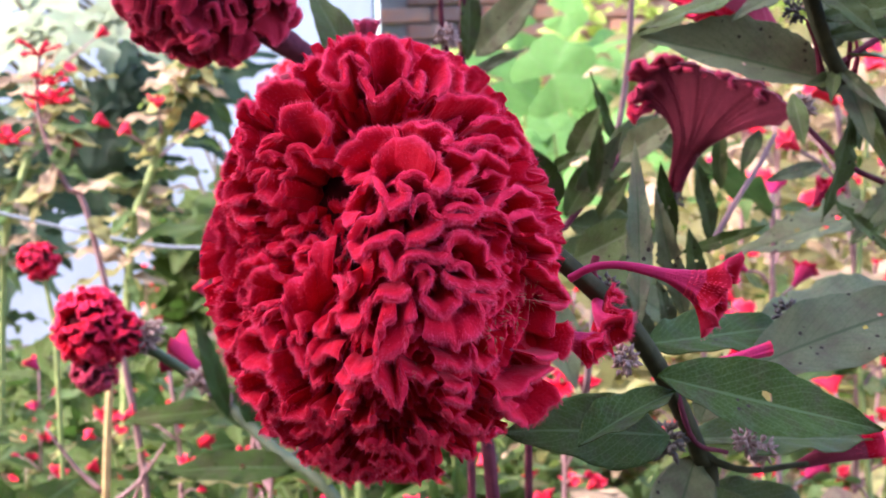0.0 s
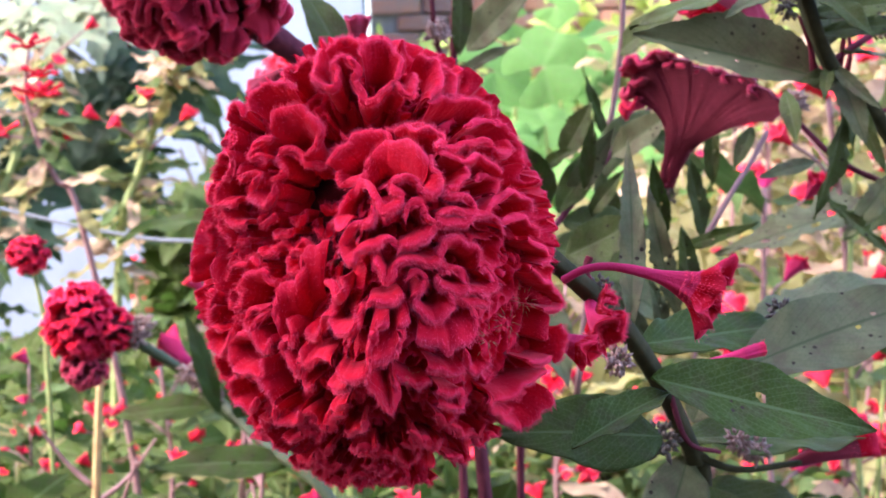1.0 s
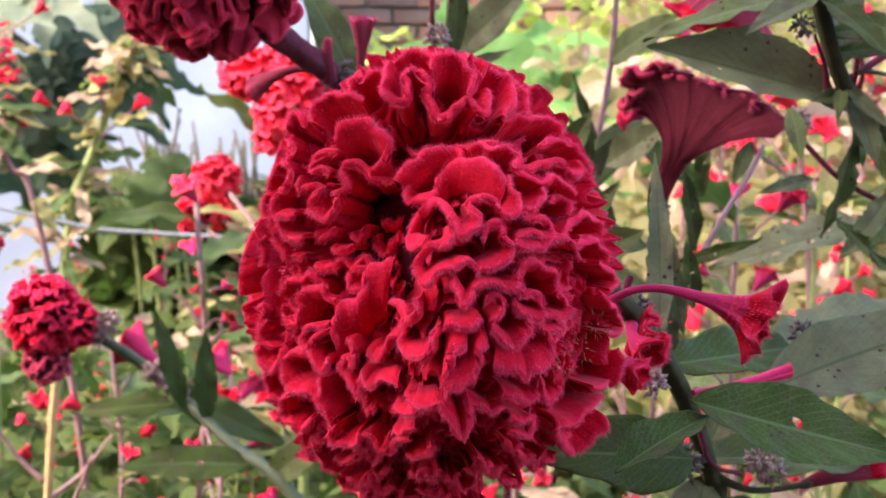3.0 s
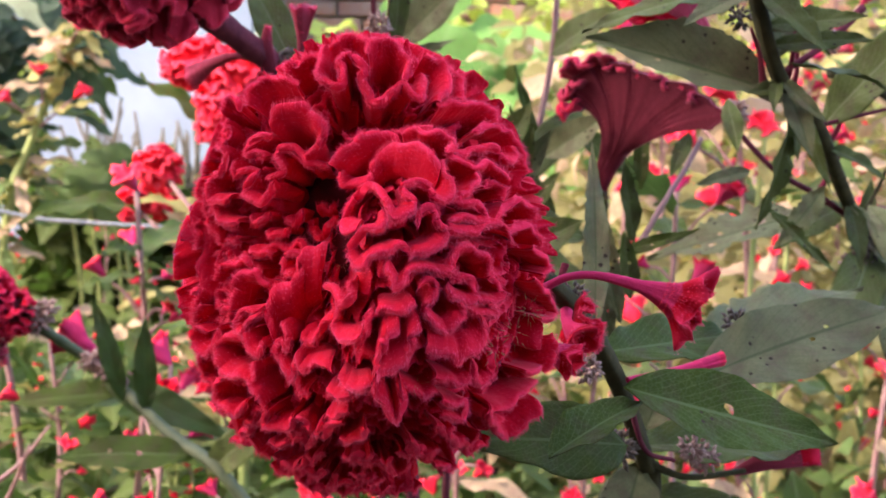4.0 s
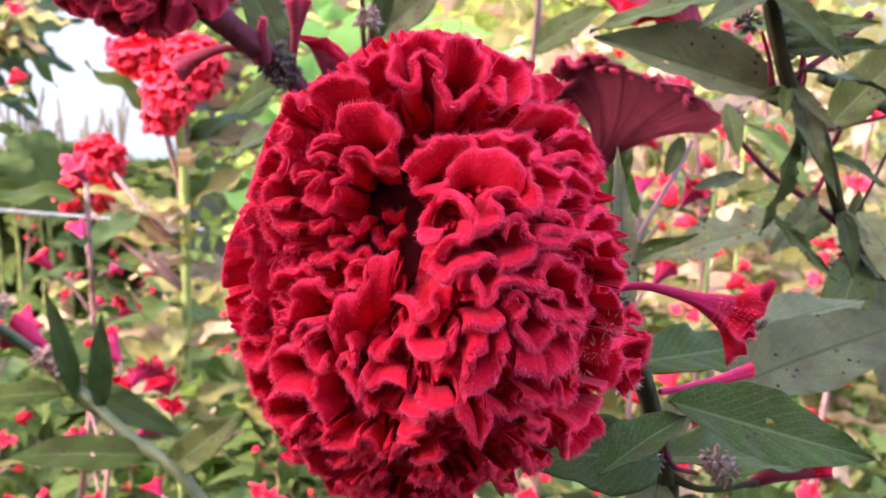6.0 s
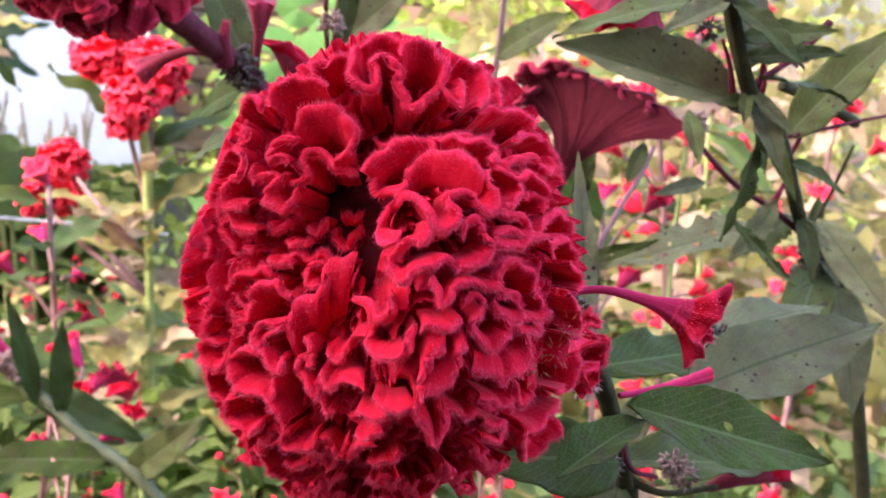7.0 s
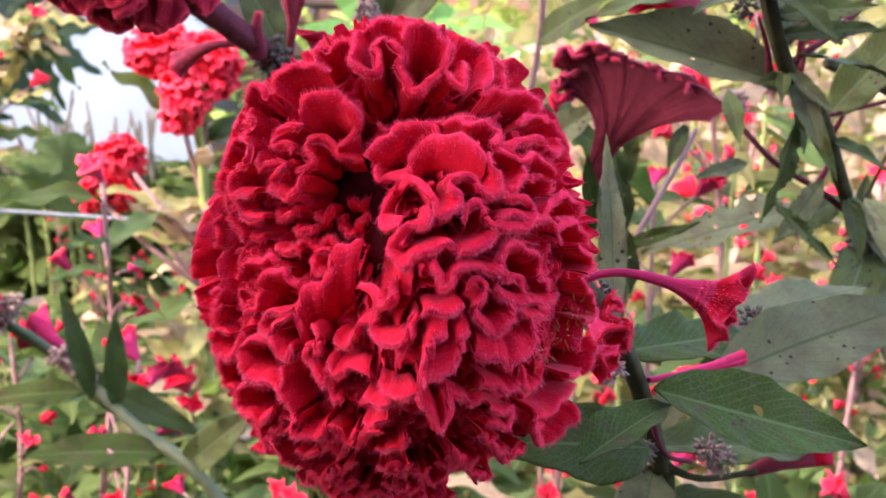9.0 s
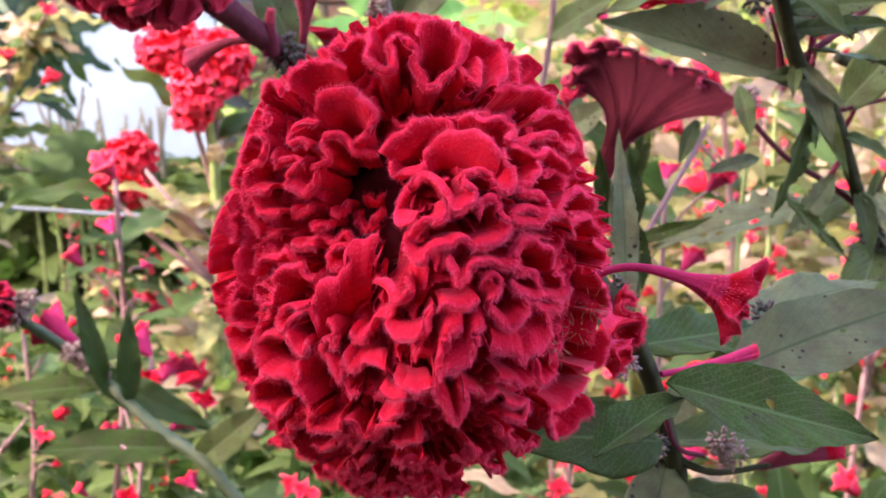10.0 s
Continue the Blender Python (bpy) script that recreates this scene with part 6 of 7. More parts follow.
# the small round head on a tan stalk
small = thing("cockscomb_plant", "small round crimson cockscomb head on a slanting stalk", "flower", (0.02, 0.72, 0.0))
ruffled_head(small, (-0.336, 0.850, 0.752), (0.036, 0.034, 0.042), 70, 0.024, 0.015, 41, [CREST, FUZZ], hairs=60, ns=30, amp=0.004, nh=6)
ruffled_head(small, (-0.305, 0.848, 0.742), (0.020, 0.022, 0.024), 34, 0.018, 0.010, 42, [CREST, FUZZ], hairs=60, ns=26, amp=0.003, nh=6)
ruffled_head(small, (-0.334, 0.852, 0.706), (0.022, 0.02, 0.022), 34, 0.018, 0.010, 43, [CREST_DARK, FUZZ], hairs=60, ns=26, amp=0.003, nh=6)
tube("stem", [(0.02, 0.72, 0.0), (0.0, 0.72, 0.45), (-0.091, 0.750, 0.600), (-0.157, 0.800, 0.641), (-0.222, 0.855, 0.685), (-0.275, 0.86, 0.722), (-0.31, 0.85, 0.742)], 0.006, 0.005, STEM_DULL, small, count=50)
for k, (a, c) in enumerate((((-0.222, 0.85, 0.687), 12), ((-0.235, 0.85, 0.697), 12), ((-0.205, 0.84, 0.674), 10), ((-0.285, 0.85, 0.735), 14), ((-0.275, 0.85, 0.745), 12))):
    seed_cluster(small, a, 0.001 * c, 70, SEED_PINK, 90 + k)
funnel(small, [(-0.225, 0.86, 0.70), (-0.245, 0.875, 0.708), (-0.265, 0.89, 0.718)], [0.003, 0.008, 0.020], [0.003, 0.006, 0.012], (0.3, 0.2, 1), [CREST_PINK, CREST_PINK, FUZZ], ruffle=0.2, waves=4, seed=44, hairs=80)
leaf((-0.205, 0.84, 0.668), (-0.305, 0.82, 0.672), (0.1, -0.6, 0.8), 0.030, LEAF_DARK, small, "", True, seed=95)
leaf((-0.13, 0.78, 0.625), (-0.255, 0.76, 0.635), (0.1, -0.7, 0.7), 0.036, LEAF_DARK, small, "dark leaf with a few holes", True, seed=96, holes=((0.4, 0.5, 0.02), (0.6, 0.4, 0.015)))
leaf((-0.20, 0.82, 0.665), (-0.225, 0.80, 0.765), (0.3, -0.9, 0.1), 0.020, LEAF_BACK, small, "", True, seed=97)
leaf((-0.225, 0.85, 0.682), (-0.105, 0.80, 0.640), (-0.1, -0.8, 0.5), 0.034, LEAF_BACK, small, "", True, seed=197)
leaf((-0.18, 0.82, 0.655), (-0.175, 0.80, 0.745), (0.2, -0.95, 0.1), 0.022, LEAF_BACK, small, "", True, seed=198)
leaf((-0.10, 0.75, 0.60), (-0.09, 0.70, 0.50), (-0.3, -0.9, 0.2), 0.036, LEAF_BACK, small, "", True, seed=98)
leaf((-0.12, 0.77, 0.61), (-0.06, 0.72, 0.68), (-0.3, -0.9, 0.2), 0.032, LEAF_NEAR, small, "", True, seed=99)

pale = thing("cockscomb_plant", "thin pinkish stalk with small scattered red flowers and dry leaves", "flower", (-0.417, 1.4, 0.0))
tube("stem", [(-0.417, 1.4, 0.0), (-0.417, 1.38, 0.45), (-0.467, 1.35, 0.812), (-0.496, 1.35, 0.864), (-0.515, 1.35, 0.909), (-0.528, 1.35, 0.961), (-0.528, 1.35, 0.998), (-0.523, 1.35, 1.035)], 0.005, 0.0022, STEM_PINK, pale, count=40)
pale_rng = np.random.default_rng(71)
pale_line = spline([(-0.417, 1.38, 0.45), (-0.467, 1.35, 0.812), (-0.496, 1.35, 0.864), (-0.515, 1.35, 0.909), (-0.528, 1.35, 0.961), (-0.528, 1.35, 0.998), (-0.523, 1.35, 1.035)], 40)
for k, (x, y, z, r) in enumerate(((-0.523, 1.35, 1.036, 0.022), (-0.509, 1.35, 0.998, 0.018), (-0.517, 1.35, 0.972, 0.022), (-0.5, 1.35, 0.975, 0.016), (-0.571, 1.35, 0.922, 0.024), (-0.477, 1.35, 0.917, 0.012))):
    b = pale_line[int(np.argmin(np.linalg.norm(pale_line - np.array((x, y, z - 0.03)), axis=1)))]
    tube("side_twig", [b, (b + np.array((x, y, z))) / 2 + np.array((0, 0, 0.004)), (x, y, z)], 0.002, 0.0015, STEM_PINK, pale, count=8, sides=6)
    for q in range(5):
        a = 1.26 * q + k
        tip = (x + 1.3 * r * math.cos(a), y + 0.6 * r * math.sin(a) - 0.004, z + r * (0.5 + 0.4 * math.sin(2 * a)))
        funnel(pale, [(x, y, z), ((x + tip[0]) / 2, y - 0.002, (z + tip[2]) / 2 + 0.002), tip], [0.0015, 0.003, 0.0045], [0.0015, 0.002, 0.003], (0.3, 1, 0.2), RED, name="flower_crest", ruffle=0.3, waves=3, seed=q, count=6, sides=14, hairs=0)
for k in range(16):
    b = pale_line[int(pale_rng.uniform(6, 36))]
    a, ln = pale_rng.uniform(0, 6.28), pale_rng.uniform(0.04, 0.09)
    leaf(b, b + np.array((math.cos(a), -0.3, 0.7 * math.sin(a))) * ln, (0.3 * pale_rng.normal(), -0.6, 0.7), ln * 0.3, (LEAF_YELLOW, LEAF_DRY, LEAF_BACK)[k % 3], pale, seed=400 + k, bend=0.2, wave=0.05, tear=0.08)
bud = thing("cockscomb_plant", "short green stalk with a small red crest", "flower", (-0.506, 1.3, 0.0))
tube("stem", [(-0.506, 1.3, 0.0), (-0.506, 1.3, 0.64), (-0.509, 1.3, 0.699), (-0.516, 1.3, 0.744), (-0.522, 1.3, 0.772)], 0.0036, 0.003, STEM_GREEN, bud, count=20)
ruffled_head(bud, (-0.522, 1.3, 0.772), (0.026, 0.022, 0.024), 36, 0.020, 0.012, 45, [CREST, FUZZ], hairs=40, ns=24, amp=0.004, nh=6)

dry = thing("dry_stalk", "dry tan plant stalk with bare side twigs", "plant", (-0.405, 1.10, 0.0))
tube("stem", [(-0.405, 1.10, 0.0), (-0.402, 1.10, 0.40), (-0.394, 1.10, 0.55), (-0.384, 1.10, 0.66)], 0.0052, 0.0042, STEM_TAN, dry, count=30)
for k, (a, b) in enumerate((((-0.398, 1.10, 0.50), (-0.32, 1.08, 0.58)), ((-0.40, 1.10, 0.52), (-0.46, 1.09, 0.60)), ((-0.40, 1.10, 0.45), (-0.34, 1.07, 0.56)), ((-0.403, 1.1, 0.42), (-0.50, 1.08, 0.50)))):
    tube("side_twig", [a, ((a[0] + b[0]) / 2, a[1], (a[2] + b[2]) / 2 - 0.01), b], 0.0035, 0.0015, STEM_PINK, dry, count=10)

yellow = thing("cockscomb_plant", "tall sunlit stalk with withered yellow leaves and tiny red buds", "flower", (-0.62, 2.0, 0.0))
ypts = [(-0.62, 2.0, 0.0), (-0.60, 2.0, 0.4), (-0.573, 2.0, 0.732), (-0.529, 2.0, 0.862), (-0.472, 2.0, 1.0), (-0.440, 2.0, 1.07)]
tube("stem", ypts, 0.010, 0.006, STEM_GREEN, yellow, count=40)
yl, yr = spline(ypts, 80), np.random.default_rng(8)
for k in range(84):
    b = yl[int(yr.uniform(20, 79))]
    a, ln = yr.uniform(0, 6.28), yr.uniform(0.05, 0.13)
    t = b + np.array((math.cos(a), 0.6 * math.sin(a), yr.uniform(-0.8, 0.6))) * ln
    leaf(b, t, (0.3 * yr.normal(), -0.5, 0.8), ln * yr.uniform(0.16, 0.36), (LEAF_YELLOW, LEAF_DRY, LEAF_YELLOW, LEAF_BACK, LEAF_DARK)[k % 5], yellow, seed=600 + k, thick=0, bend=yr.uniform(-0.1, 0.4), wave=0.06, tear=0.08)
for k in range(6):
    b = yl[int(yr.uniform(45, 79))]
    d = np.array((yr.uniform(-1, 1), -0.3, yr.uniform(0.2, 0.9)))
    tube("side_twig", [b, b + d * 0.04, b + d * 0.09], 0.003, 0.0015, STEM_PINK, yellow, count=8, sides=6)
    funnel(yellow, [b + d * 0.09, b + d * 0.10, b + d * 0.115], [0.002, 0.008, 0.016], [0.002, 0.006, 0.01], (d[1], -d[0], 0.4), RED, name="flower_crest", ruffle=0.3, waves=4, seed=k, count=8, sides=24, hairs=0)

copy_thing(yellow, Matrix.Translation((-0.93, 2.25, 0)) @ Matrix.Rotation(0.5, 4, "Z"))

# the sunlit scarlet cluster
bright = thing("cockscomb_plant", "sunlit scarlet cockscomb cluster on a withered yellow plant", "flower", (-0.13, 1.45, 0.0))
tube("stem", [(-0.13, 1.45, 0.0), (-0.13, 1.44, 0.5), (-0.135, 1.42, 0.80), (-0.15, 1.40, 0.95)], 0.008, 0.006, STEM_GREEN, bright, count=30)
for k, (c, r, n) in enumerate((((-0.188, 1.40, 0.988), (0.046, 0.036, 0.030), 60), ((-0.132, 1.39, 0.968), (0.046, 0.036, 0.042), 60), ((-0.155, 1.38, 0.935), (0.030, 0.028, 0.028), 40), ((-0.165, 1.40, 0.905), (0.018, 0.018, 0.016), 24), ((-0.248, 1.48, 0.845), (0.026, 0.024, 0.022), 30), ((-0.25, 1.48, 0.80), (0.016, 0.016, 0.014), 22), ((-0.285, 1.48, 0.795), (0.016, 0.016, 0.014), 22))):
    ruffled_head(bright, c, [1.02 * q for q in r], n, 0.030, 0.017, 60 + k, RED[:2], hairs=0, ns=24, amp=0.004, nh=6, inner=SCARLET, sink=0.75)
    tube("side_twig", [(-0.135, 1.43, c[2] - 0.12), ((c[0] - 0.135) / 2, 1.42, c[2] - 0.06), c], 0.004, 0.003, STEM_PINK, bright, count=10)
br = np.random.default_rng(18)
for k in range(46):
    b = np.array((-0.135, 1.43, br.uniform(0.45, 0.90)))
    a, ln = br.uniform(0, 6.28), br.uniform(0.07, 0.14)
    t = b + np.array((math.cos(a), math.sin(a), br.uniform(-0.4, 0.9))) * ln
    leaf(b, t, (0.2 * br.normal(), -0.5, 0.8), ln * br.uniform(0.2, 0.4), (LEAF_YELLOW, LEAF_DRY, LEAF_BACK)[k % 3], bright, seed=700 + k, thick=0, bend=br.uniform(-0.1, 0.4), wave=0.05)

# wire across the bed
wire = tagged(tube("fence_wire", [(-1.9, 1.86, 1.1), (-0.806, 1.86, 0.812), (-0.527, 1.86, 0.744), (-0.398, 1.86, 0.731), (-0.141, 1.86, 0.713), (-0.02, 1.88, 0.66), (0.06, 1.95, 0.40), (0.10, 2.0, 0.02)], 0.0032, 0.0032, WIRE, None, count=80, knots=0.0), "sagging weathered grey wire strung across the bed", "wire")


# ---- vine, hedge, tree, straw ----
def round_leaf_geo(size, seed, lobes=5):
    """A broad vine leaf: shallow lobes, a notch at the stalk, dished and wavy."""
    rng = np.random.default_rng(seed)
    rings, seg = 6, 30
    verts, uv = [(0, 0, 0)], [(0.5, 0.5)]
    ph = rng.uniform(0, 6.28)
    for i in range(1, rings + 1):
        r = i / rings
        for j in range(seg):
            a = math.radians(22) + (2 * math.pi - math.radians(44)) * j / (seg - 1)
            rad = size * r * (1 + 0.10 * math.cos(lobes * a + math.pi)) * (1 + 0.02 * rng.normal())
            z = -0.10 * size * r * r + 0.05 * size * r * math.sin(4 * a + ph) + 0.04 * size * abs(math.sin(lobes * a / 2)) * r
            verts.append((-rad * math.cos(a), rad * math.sin(a), z))
            uv.append((r, 0.5 + 0.5 * math.sin(lobes * a / 2)))
    faces = [(0, 1 + j, 2 + j) for j in range(seg - 1)]
    for i in range(rings - 1):
        for j in range(seg - 1):
            a = 1 + i * seg + j
            faces.append((a, a + seg, a + seg + 1, a + 1))
    return verts, faces, uv


vine = thing("pumpkin_vine", "sprawling pumpkin vine with large bright green leaves", "vine", (0.5, 4.2, 0.0))
vr = np.random.default_rng(77)
vine_meshes = [round_leaf_geo(0.13, s) for s in range(4)]
vmesh = []
for g in vine_meshes:
    ob = solid("leaf", g[0], g[1], LEAF_VINE, vine, "", g[2])
    vmesh.append(ob)
for k in range(60):
    x, y = vr.uniform(0.02, 0.9), vr.uniform(3.6, 5.4)
    z = float(np.clip(0.30 + 0.26 * (y - 3.2) + vr.normal(0, 0.14), 0.15, 1.15))
    ob = vmesh[k] if k < 4 else vmesh[k % 4].copy()
    if k >= 4:
        scene.collection.objects.link(ob)
    tiltm = Matrix.Rotation(radians(vr.uniform(15, 75)), 4, "X") @ Matrix.Rotation(radians(vr.normal(0, 25)), 4, "Y") @ Matrix.Rotation(vr.uniform(0, 6.28), 4, "Z")
    ob.matrix_basis = Matrix.Translation((x, y, z)) @ tiltm @ Matrix.Scale(vr.uniform(0.7, 1.4), 4)
    tube("petiole", [(x, y, z - 0.005), (x + 0.02, y + 0.05, z * 0.6), (x + vr.normal(0, 0.05), y + 0.08, 0.02)], 0.006, 0.007, STEM_GREEN, vine, count=8, sides=6)
# the leaves that climb highest
for k, (x, y, z, size) in enumerate(((0.16, 4.29, 1.06, 1.07), (0.32, 4.19, 1.07, 1.07), (0.49, 4.37, 1.04, 0.94), (0.31, 3.99, 0.88, 0.72), (0.47, 3.67, 0.70, 0.73), (0.56, 4.07, 0.88, 0.77),
                                     (0.33, 3.78, 0.71, 0.58), (0.22, 4.58, 1.24, 0.57), (0.39, 4.57, 1.29, 0.60), (0.54, 4.57, 1.17, 0.73), (0.21, 3.89, 0.85, 0.54), (0.70, 4.25, 0.97, 0.74),
                                     (0.65, 4.36, 1.06, 1.15), (0.81, 4.44, 1.03, 0.93), (0.67, 4.15, 0.85, 0.87))):
    ob = vmesh[k % 4].copy()
    scene.collection.objects.link(ob)
    tiltm = Matrix.Rotation(radians(vr.uniform(40, 75)), 4, "X") @ Matrix.Rotation(radians(vr.normal(0, 18)), 4, "Y") @ Matrix.Rotation(vr.uniform(0, 6.28), 4, "Z")
    ob.matrix_basis = Matrix.Translation((x, y, z)) @ tiltm @ Matrix.Scale(size, 4)
    tube("petiole", [(x, y, z - 0.005), (x + 0.02, y + 0.06, z * 0.6), (x + vr.normal(0, 0.05), y + 0.10, 0.02)], 0.006, 0.007, STEM_GREEN, vine, count=8, sides=6)


gourd = thing("gourd_vine", "low gourd vine with dull blue green leaves by the wall", "vine", (-0.6, 4.1, 0.0))
for k, (x, y, z, size) in enumerate(((-0.66, 3.65, 0.72, 0.73), (-0.74, 3.74, 0.67, 0.58), (-0.57, 3.56, 0.69, 0.63), (-0.60, 3.45, 0.64, 0.57), (-0.77, 3.63, 0.63, 0.57))):
    g = round_leaf_geo(0.13 * size, 20 + k)
    ob = solid("leaf", g[0], g[1], LEAF_BACK, gourd, "", g[2])
    ob.matrix_basis = Matrix.Translation((x, y, z)) @ Matrix.Rotation(radians(50 + 6 * k), 4, "X") @ Matrix.Rotation(1.3 * k, 4, "Z")
    tube("petiole", [(x, y, z - 0.005), (x + 0.02, y + 0.05, z * 0.6), (x + 0.03, y + 0.08, 0.02)], 0.005, 0.006, STEM_GREEN, gourd, count=8, sides=6)


def leaf_mass(name, boxes, count, size, mat, label, category, seed):
    """Uncountable small leaves, each a bent pointed blade, in one mesh."""
    rng = np.random.default_rng(seed)
    verts, faces, uv = [], [], []
    for _ in range(count):
        x0, x1, y0, y1, z0, z1 = boxes[int(rng.integers(len(boxes)))]
        p = np.array((rng.uniform(x0, x1), rng.uniform(y0, y1), z0 + (z1 - z0) * rng.random() ** 0.8))
        d = rng.normal(0, 1, 3)
        d[2] = d[2] * 0.6 - 0.2
        d /= np.linalg.norm(d)
        n = np.array((rng.normal(0, 0.5), -0.5 + rng.normal(0, 0.5), 0.8))
        s = np.cross(n, d)
        s /= np.linalg.norm(s) + 1e-9
        n = np.cross(d, s)
        ln = size * rng.uniform(0.6, 1.4)
        w = ln * rng.uniform(0.22, 0.36)
        k = len(verts)
        verts += [p, p + d * ln * 0.35 + s * w + n * w * 0.3, p + d * ln * 0.4, p + d * ln * 0.35 - s * w + n * w * 0.3, p + d * ln * 0.75 + s * w * 0.6 - n * ln * 0.06, p + d * ln * 0.75 - n * ln * 0.1, p + d * ln * 0.75 - s * w * 0.6 - n * ln * 0.06, p + d * ln - n * ln * 0.2]
        uv += [(0, 0.5), (0.35, 0.1), (0.4, 0.5), (0.35, 0.9), (0.75, 0.2), (0.75, 0.5), (0.75, 0.8), (1, 0.5)]
        faces += [(k, k + 2, k + 1), (k, k + 3, k + 2), (k + 1, k + 2, k + 5, k + 4), (k + 2, k + 3, k + 6, k + 5), (k + 4, k + 5, k + 7), (k + 5, k + 6, k + 7)]
    return tagged(solid(name, verts, faces, mat, None, "", uv), label, category, kind="stuff")


leaf_mass("hedge", [(-0.3, 3.6, 5.5, 5.9, 0.2, 1.25), (0.4, 2.0, 5.2, 5.6, 0.3, 1.75), (0.7, 3.6, 5.0, 5.8, 0.3, 2.1)], 4600, 0.085, LEAF_LIME, "lime green creeper foliage over the brick wall in sun", "hedge", 5)
leaf_mass("low_leaves", [(-0.9, 0.9, 0.25, 1.3, 0.0, 0.46), (-1.2, 0.2, 1.2, 3.0, 0.0, 0.40)], 7600, 0.075, LEAF_DARK, "low green leaves filling the near edge of the bed", "undergrowth", 15)
leaf_mass("undergrowth", [(-1.6, 1.8, 2.2, 4.2, 0.0, 0.30), (0.1, 1.4, 1.3, 3.0, 0.0, 0.42)], 3600, 0.055, LEAF_BACK, "tangled green undergrowth between the flower stalks", "undergrowth", 6)
leaf_mass("dry_undergrowth", [(0.0, 1.6, 1.6, 3.6, 0.0, 0.62), (0.1, 1.5, 1.8, 3.2, 0.1, 0.75), (-0.3, 1.5, 2.6, 3.4, 0.1, 0.5), (0.45, 2.0, 2.6, 4.6, 0.2, 1.15), (0.7, 2.4, 3.4, 4.8, 0.3, 1.45)], 6800, 0.07, LEAF_YELLOW, "yellowing dry leaves and grass between the stalks", "undergrowth", 7)
leaf_mass("withered_undergrowth", [(-0.9, 1.5, 2.1, 3.6, 0.0, 0.34), (0.4, 2.0, 2.2, 4.2, 0.2, 1.1)], 2100, 0.07, LEAF_DRY, "withered tan leaves hanging in the bed", "undergrowth", 8)
leaf_mass("dark_bush", [(-1.1, -0.35, 4.3, 5.3, 0.0, 0.62)], 1500, 0.14, LEAF_DARK, "dark green bush at the foot of the wall", "bush", 9)


def lobed_leaf_geo(size, seed):
    """A deeply cut leaf of seven long toothed lobes."""
    rng = np.random.default_rng(seed)
    verts, faces, uv = [], [], []
    for j in range(7):
        a = radians(-120 + 40 * j)
        ln = size * (1.0 - 0.10 * abs(j - 3)) * rng.uniform(0.92, 1.05)
        d, s = np.array((math.cos(a), math.sin(a), 0)), np.array((-math.sin(a), math.cos(a), 0))
        k = len(verts)
        rows = 12
        for i in range(rows):
            t = i / (rows - 1)
            w = size * (0.085 + 0.09 * math.sin(math.pi * min(1, t * 1.1)) + (0.05 if i % 3 == 1 else -0.035)) * (1 - t) ** 0.5
            for q in (-1, 0, 1):
                z = -0.22 * size * t * t + (0.05 * size * abs(q)) * (1 - t) + 0.02 * size * math.sin(9 * t + j)
                verts.append(d * ln * t + s * w * q + np.array((0, 0, z)))
                uv.append((t, 0.5 + q * 0.5))
        faces += grid_faces(rows, 3, False, k)
    return verts, faces, uv


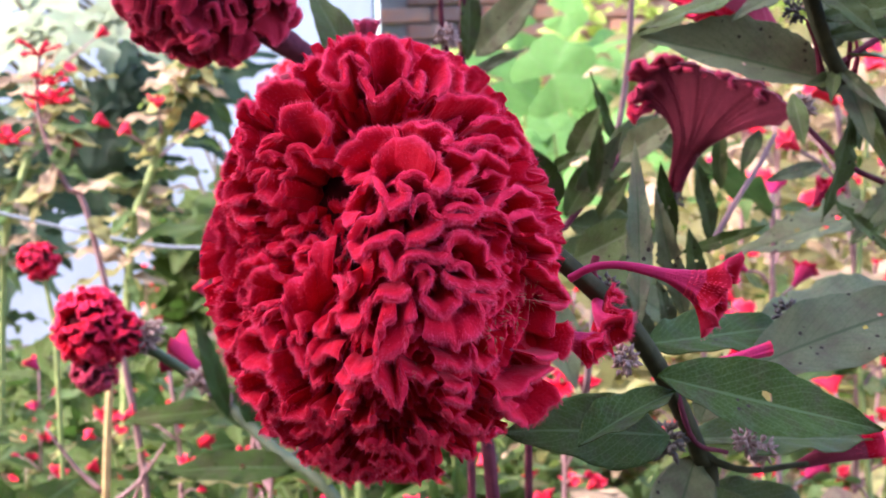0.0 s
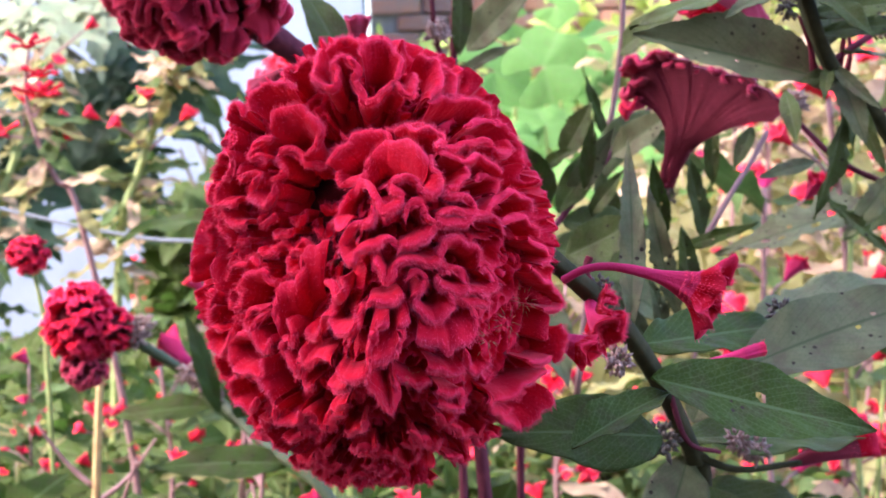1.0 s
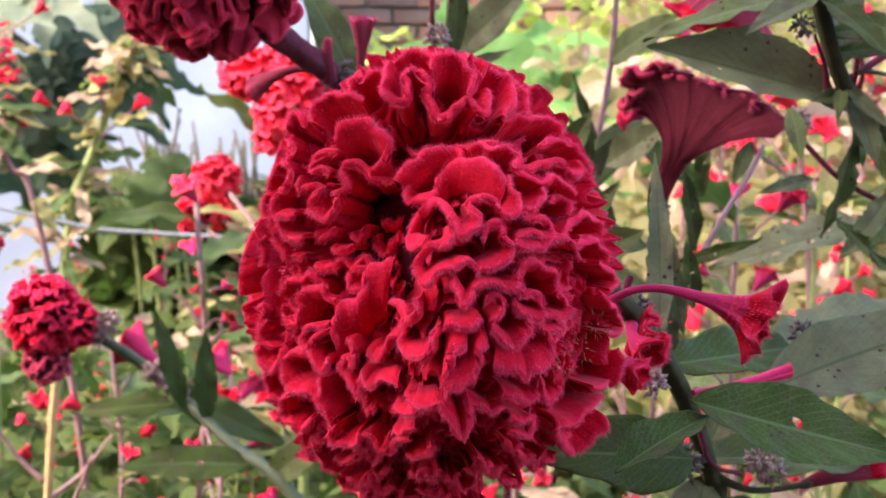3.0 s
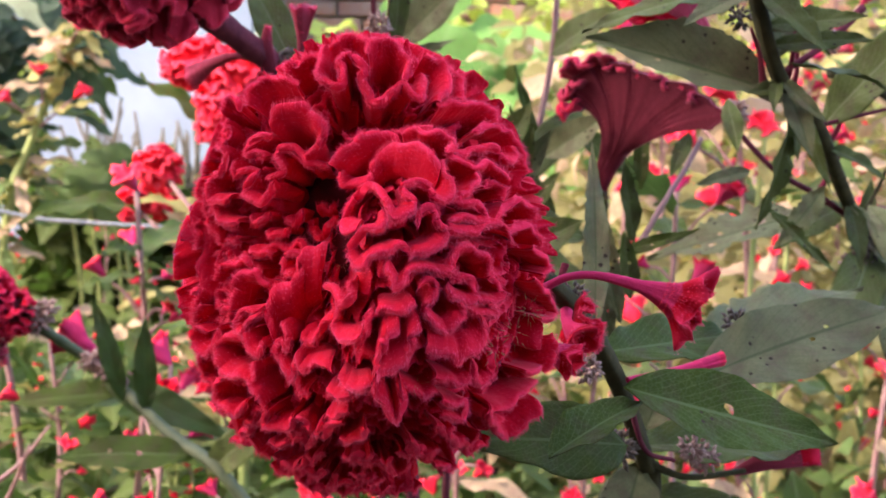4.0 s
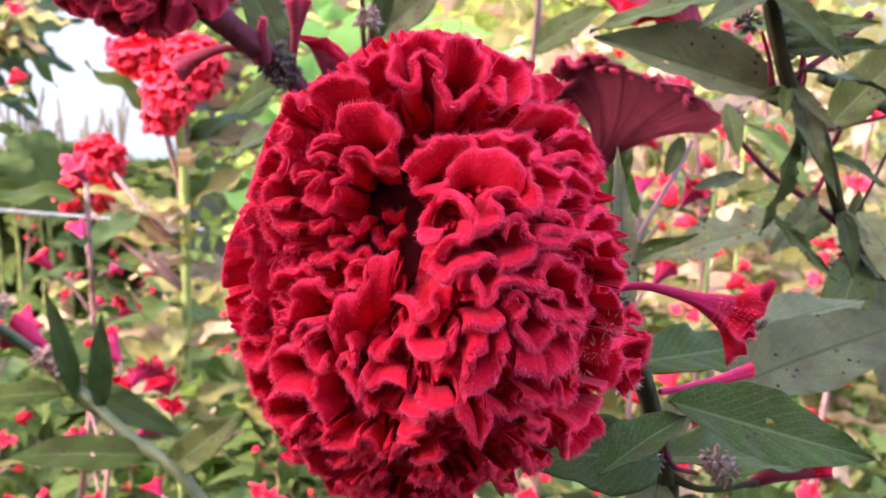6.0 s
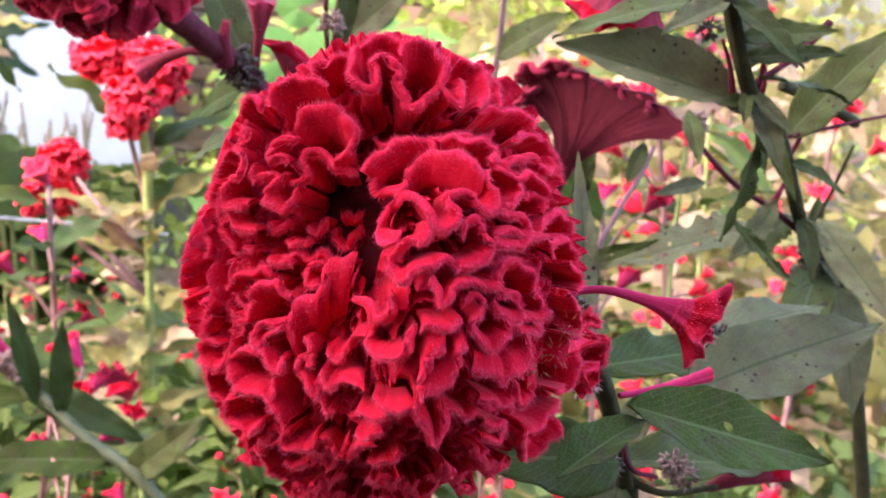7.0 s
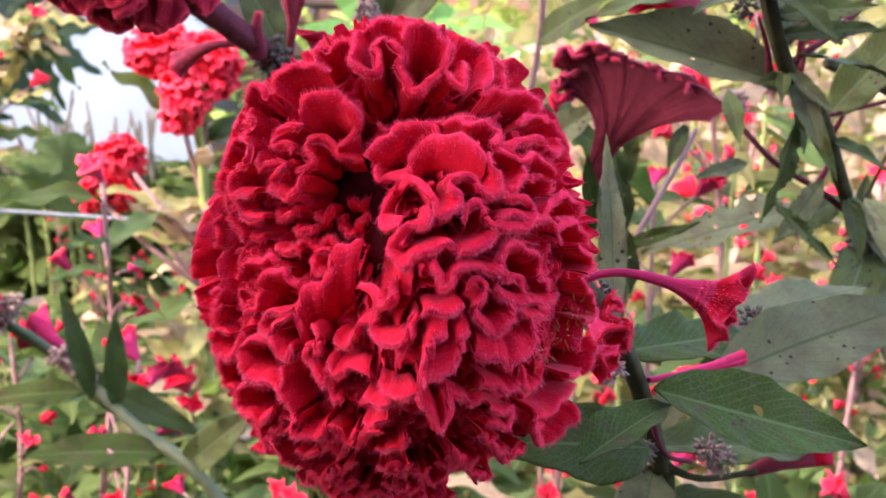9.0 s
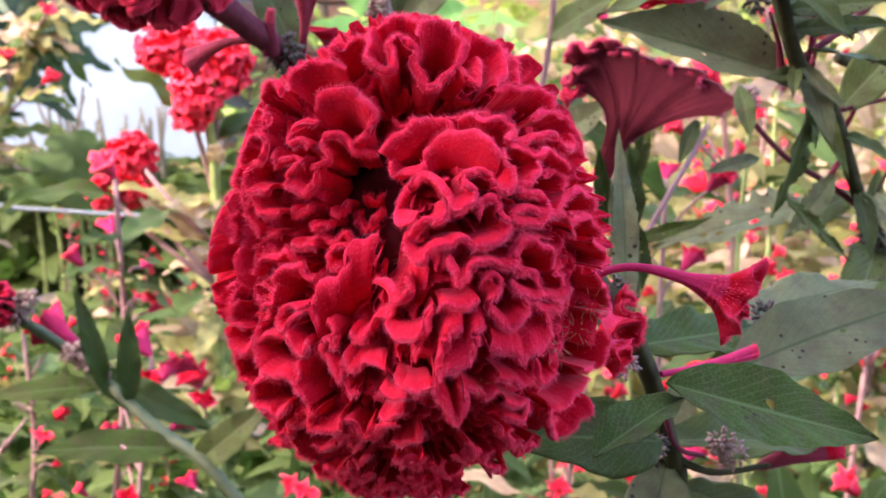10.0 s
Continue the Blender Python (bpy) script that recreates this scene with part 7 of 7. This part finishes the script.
tree = thing("papaya_tree", "young papaya tree with large deeply cut leaves, coloured shade-dark or sunlit-pale", "tree", (-1.7, 3.6, 0.0))
tube("trunk", [(-1.7, 3.6, 0.0), (-1.68, 3.6, 0.9), (-1.66, 3.58, 1.9)], 0.06, 0.04, STEM, tree, count=20, sides=14)
# the leaf's colour carries sun or shade, chosen by its place in the crown
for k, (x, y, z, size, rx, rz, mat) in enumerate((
        (-1.02, 3.1, 1.30, 0.30, 35, -60, LEAF_PAPAYA_LIT), (-0.88, 3.2, 1.02, 0.34, 62, -30, LEAF_PAPAYA_SHADED), (-0.78, 3.4, 1.12, 0.32, 55, 10, LEAF_PAPAYA_SHADED), (-1.25, 3.0, 1.05, 0.34, 70, -80, LEAF_PAPAYA_SHADED),
        (-1.25, 3.3, 0.80, 0.32, 60, -50, LEAF_PAPAYA_SHADED), (-1.35, 3.2, 1.35, 0.34, 30, -20, LEAF_PAPAYA_LIT), (-1.30, 3.1, 0.62, 0.28, 65, -10, LEAF_PAPAYA_SHADED), (-0.72, 3.5, 1.32, 0.28, 40, 30, LEAF_PAPAYA_SHADED), (-1.0, 3.3, 0.86, 0.26, 70, 0, LEAF_PAPAYA_SHADED),
        (-0.87, 3.29, 1.02, 0.3, 72, -70, LEAF_PAPAYA_SHADED), (-1.07, 3.34, 0.98, 0.3, 66, -110, LEAF_PAPAYA_SHADED), (-1.12, 3.11, 0.79, 0.27, 70, -60, LEAF_PAPAYA_SHADED), (-0.75, 3.62, 1.05, 0.26, 70, 20, LEAF_PAPAYA_SHADED),
        (-0.98, 2.84, 1.17, 0.24, 50, -90, LEAF_PAPAYA_LIT), (-0.85, 2.98, 1.21, 0.24, 45, -40, LEAF_PAPAYA_LIT), (-1.12, 3.00, 0.67, 0.24, 60, -90, LEAF_PAPAYA_SHADED), (-0.93, 3.48, 0.81, 0.26, 70, -120, LEAF_PAPAYA_SHADED))):
    g = lobed_leaf_geo(size, k)
    ob = solid("leaf", g[0], g[1], mat, tree, "", g[2])
    ob.matrix_basis = Matrix.Translation((x, y, z)) @ Matrix.Rotation(radians(rx), 4, "X") @ Matrix.Rotation(radians(rz), 4, "Z")
    tube("petiole", [(-1.66, 3.58, min(1.85, z + 0.35)), ((x - 1.66) / 2, 3.45, z + 0.25), (x, y, z)], 0.010, 0.006, STEM, tree, count=14, sides=7)

straw = thing("straw_bundle", "bundle of dry grey stalks standing by the wall", "straw", (-0.70, 4.7, 0.0))
sr = np.random.default_rng(3)
for k in range(48):
    x, y = -0.70 + sr.normal(0, 0.10), 4.7 + sr.normal(0, 0.06)
    top = (x + sr.normal(0, 0.16), y + sr.normal(0, 0.05), sr.uniform(0.50, 0.92))
    tube("straw_stalk", [(x, y, 0.0), ((x + top[0]) / 2 + sr.normal(0, 0.05), y, 0.45), top], sr.uniform(0.010, 0.022), 0.005, STRAW, straw, count=8, sides=6)

# ---- brick wall ----
brick_wall = thing("wall_brick", "old brick garden wall with grey weathered courses", "wall", (0, 6.0, 0), kind="structure")
v, f = box_geo(-0.36, 6.0, 6.02, 6.22, -0.1, 2.4)
solid("mortar", v, f, MORTAR, brick_wall, smooth=False)


def brick_mesh(seed):
    bm = bmesh.new()
    bmesh.ops.create_cube(bm, size=1.0)
    for vert in bm.verts:
        vert.co = (vert.co.x * 0.22, vert.co.y * 0.10, vert.co.z * 0.066)
    bmesh.ops.bevel(bm, geom=bm.edges[:], offset=0.006, segments=1, affect="EDGES")
    rng = random.Random(seed)
    for vert in bm.verts:
        vert.co += Vector([rng.uniform(-0.003, 0.003) for _ in range(3)])
    me = bpy.data.meshes.new("brick")
    bm.to_mesh(me)
    bm.free()
    me.materials.append(BRICK)
    return me


brick_meshes = [brick_mesh(k) for k in range(4)]
br2 = random.Random(12)
for course in range(22):
    z = 0.62 + course * 0.078
    for k in range(12 if 5 <= course <= 14 else 9):
        x = -0.24 + 0.232 * k + (0.116 if course % 2 else 0)
        ob = new("brick", brick_meshes[br2.randrange(4)])
        ob.matrix_basis = Matrix.Translation((x, 6.02 + br2.uniform(-0.006, 0.006), z)) @ Matrix.Rotation(br2.uniform(-0.015, 0.015), 4, "Y")
        attach(ob, brick_wall)
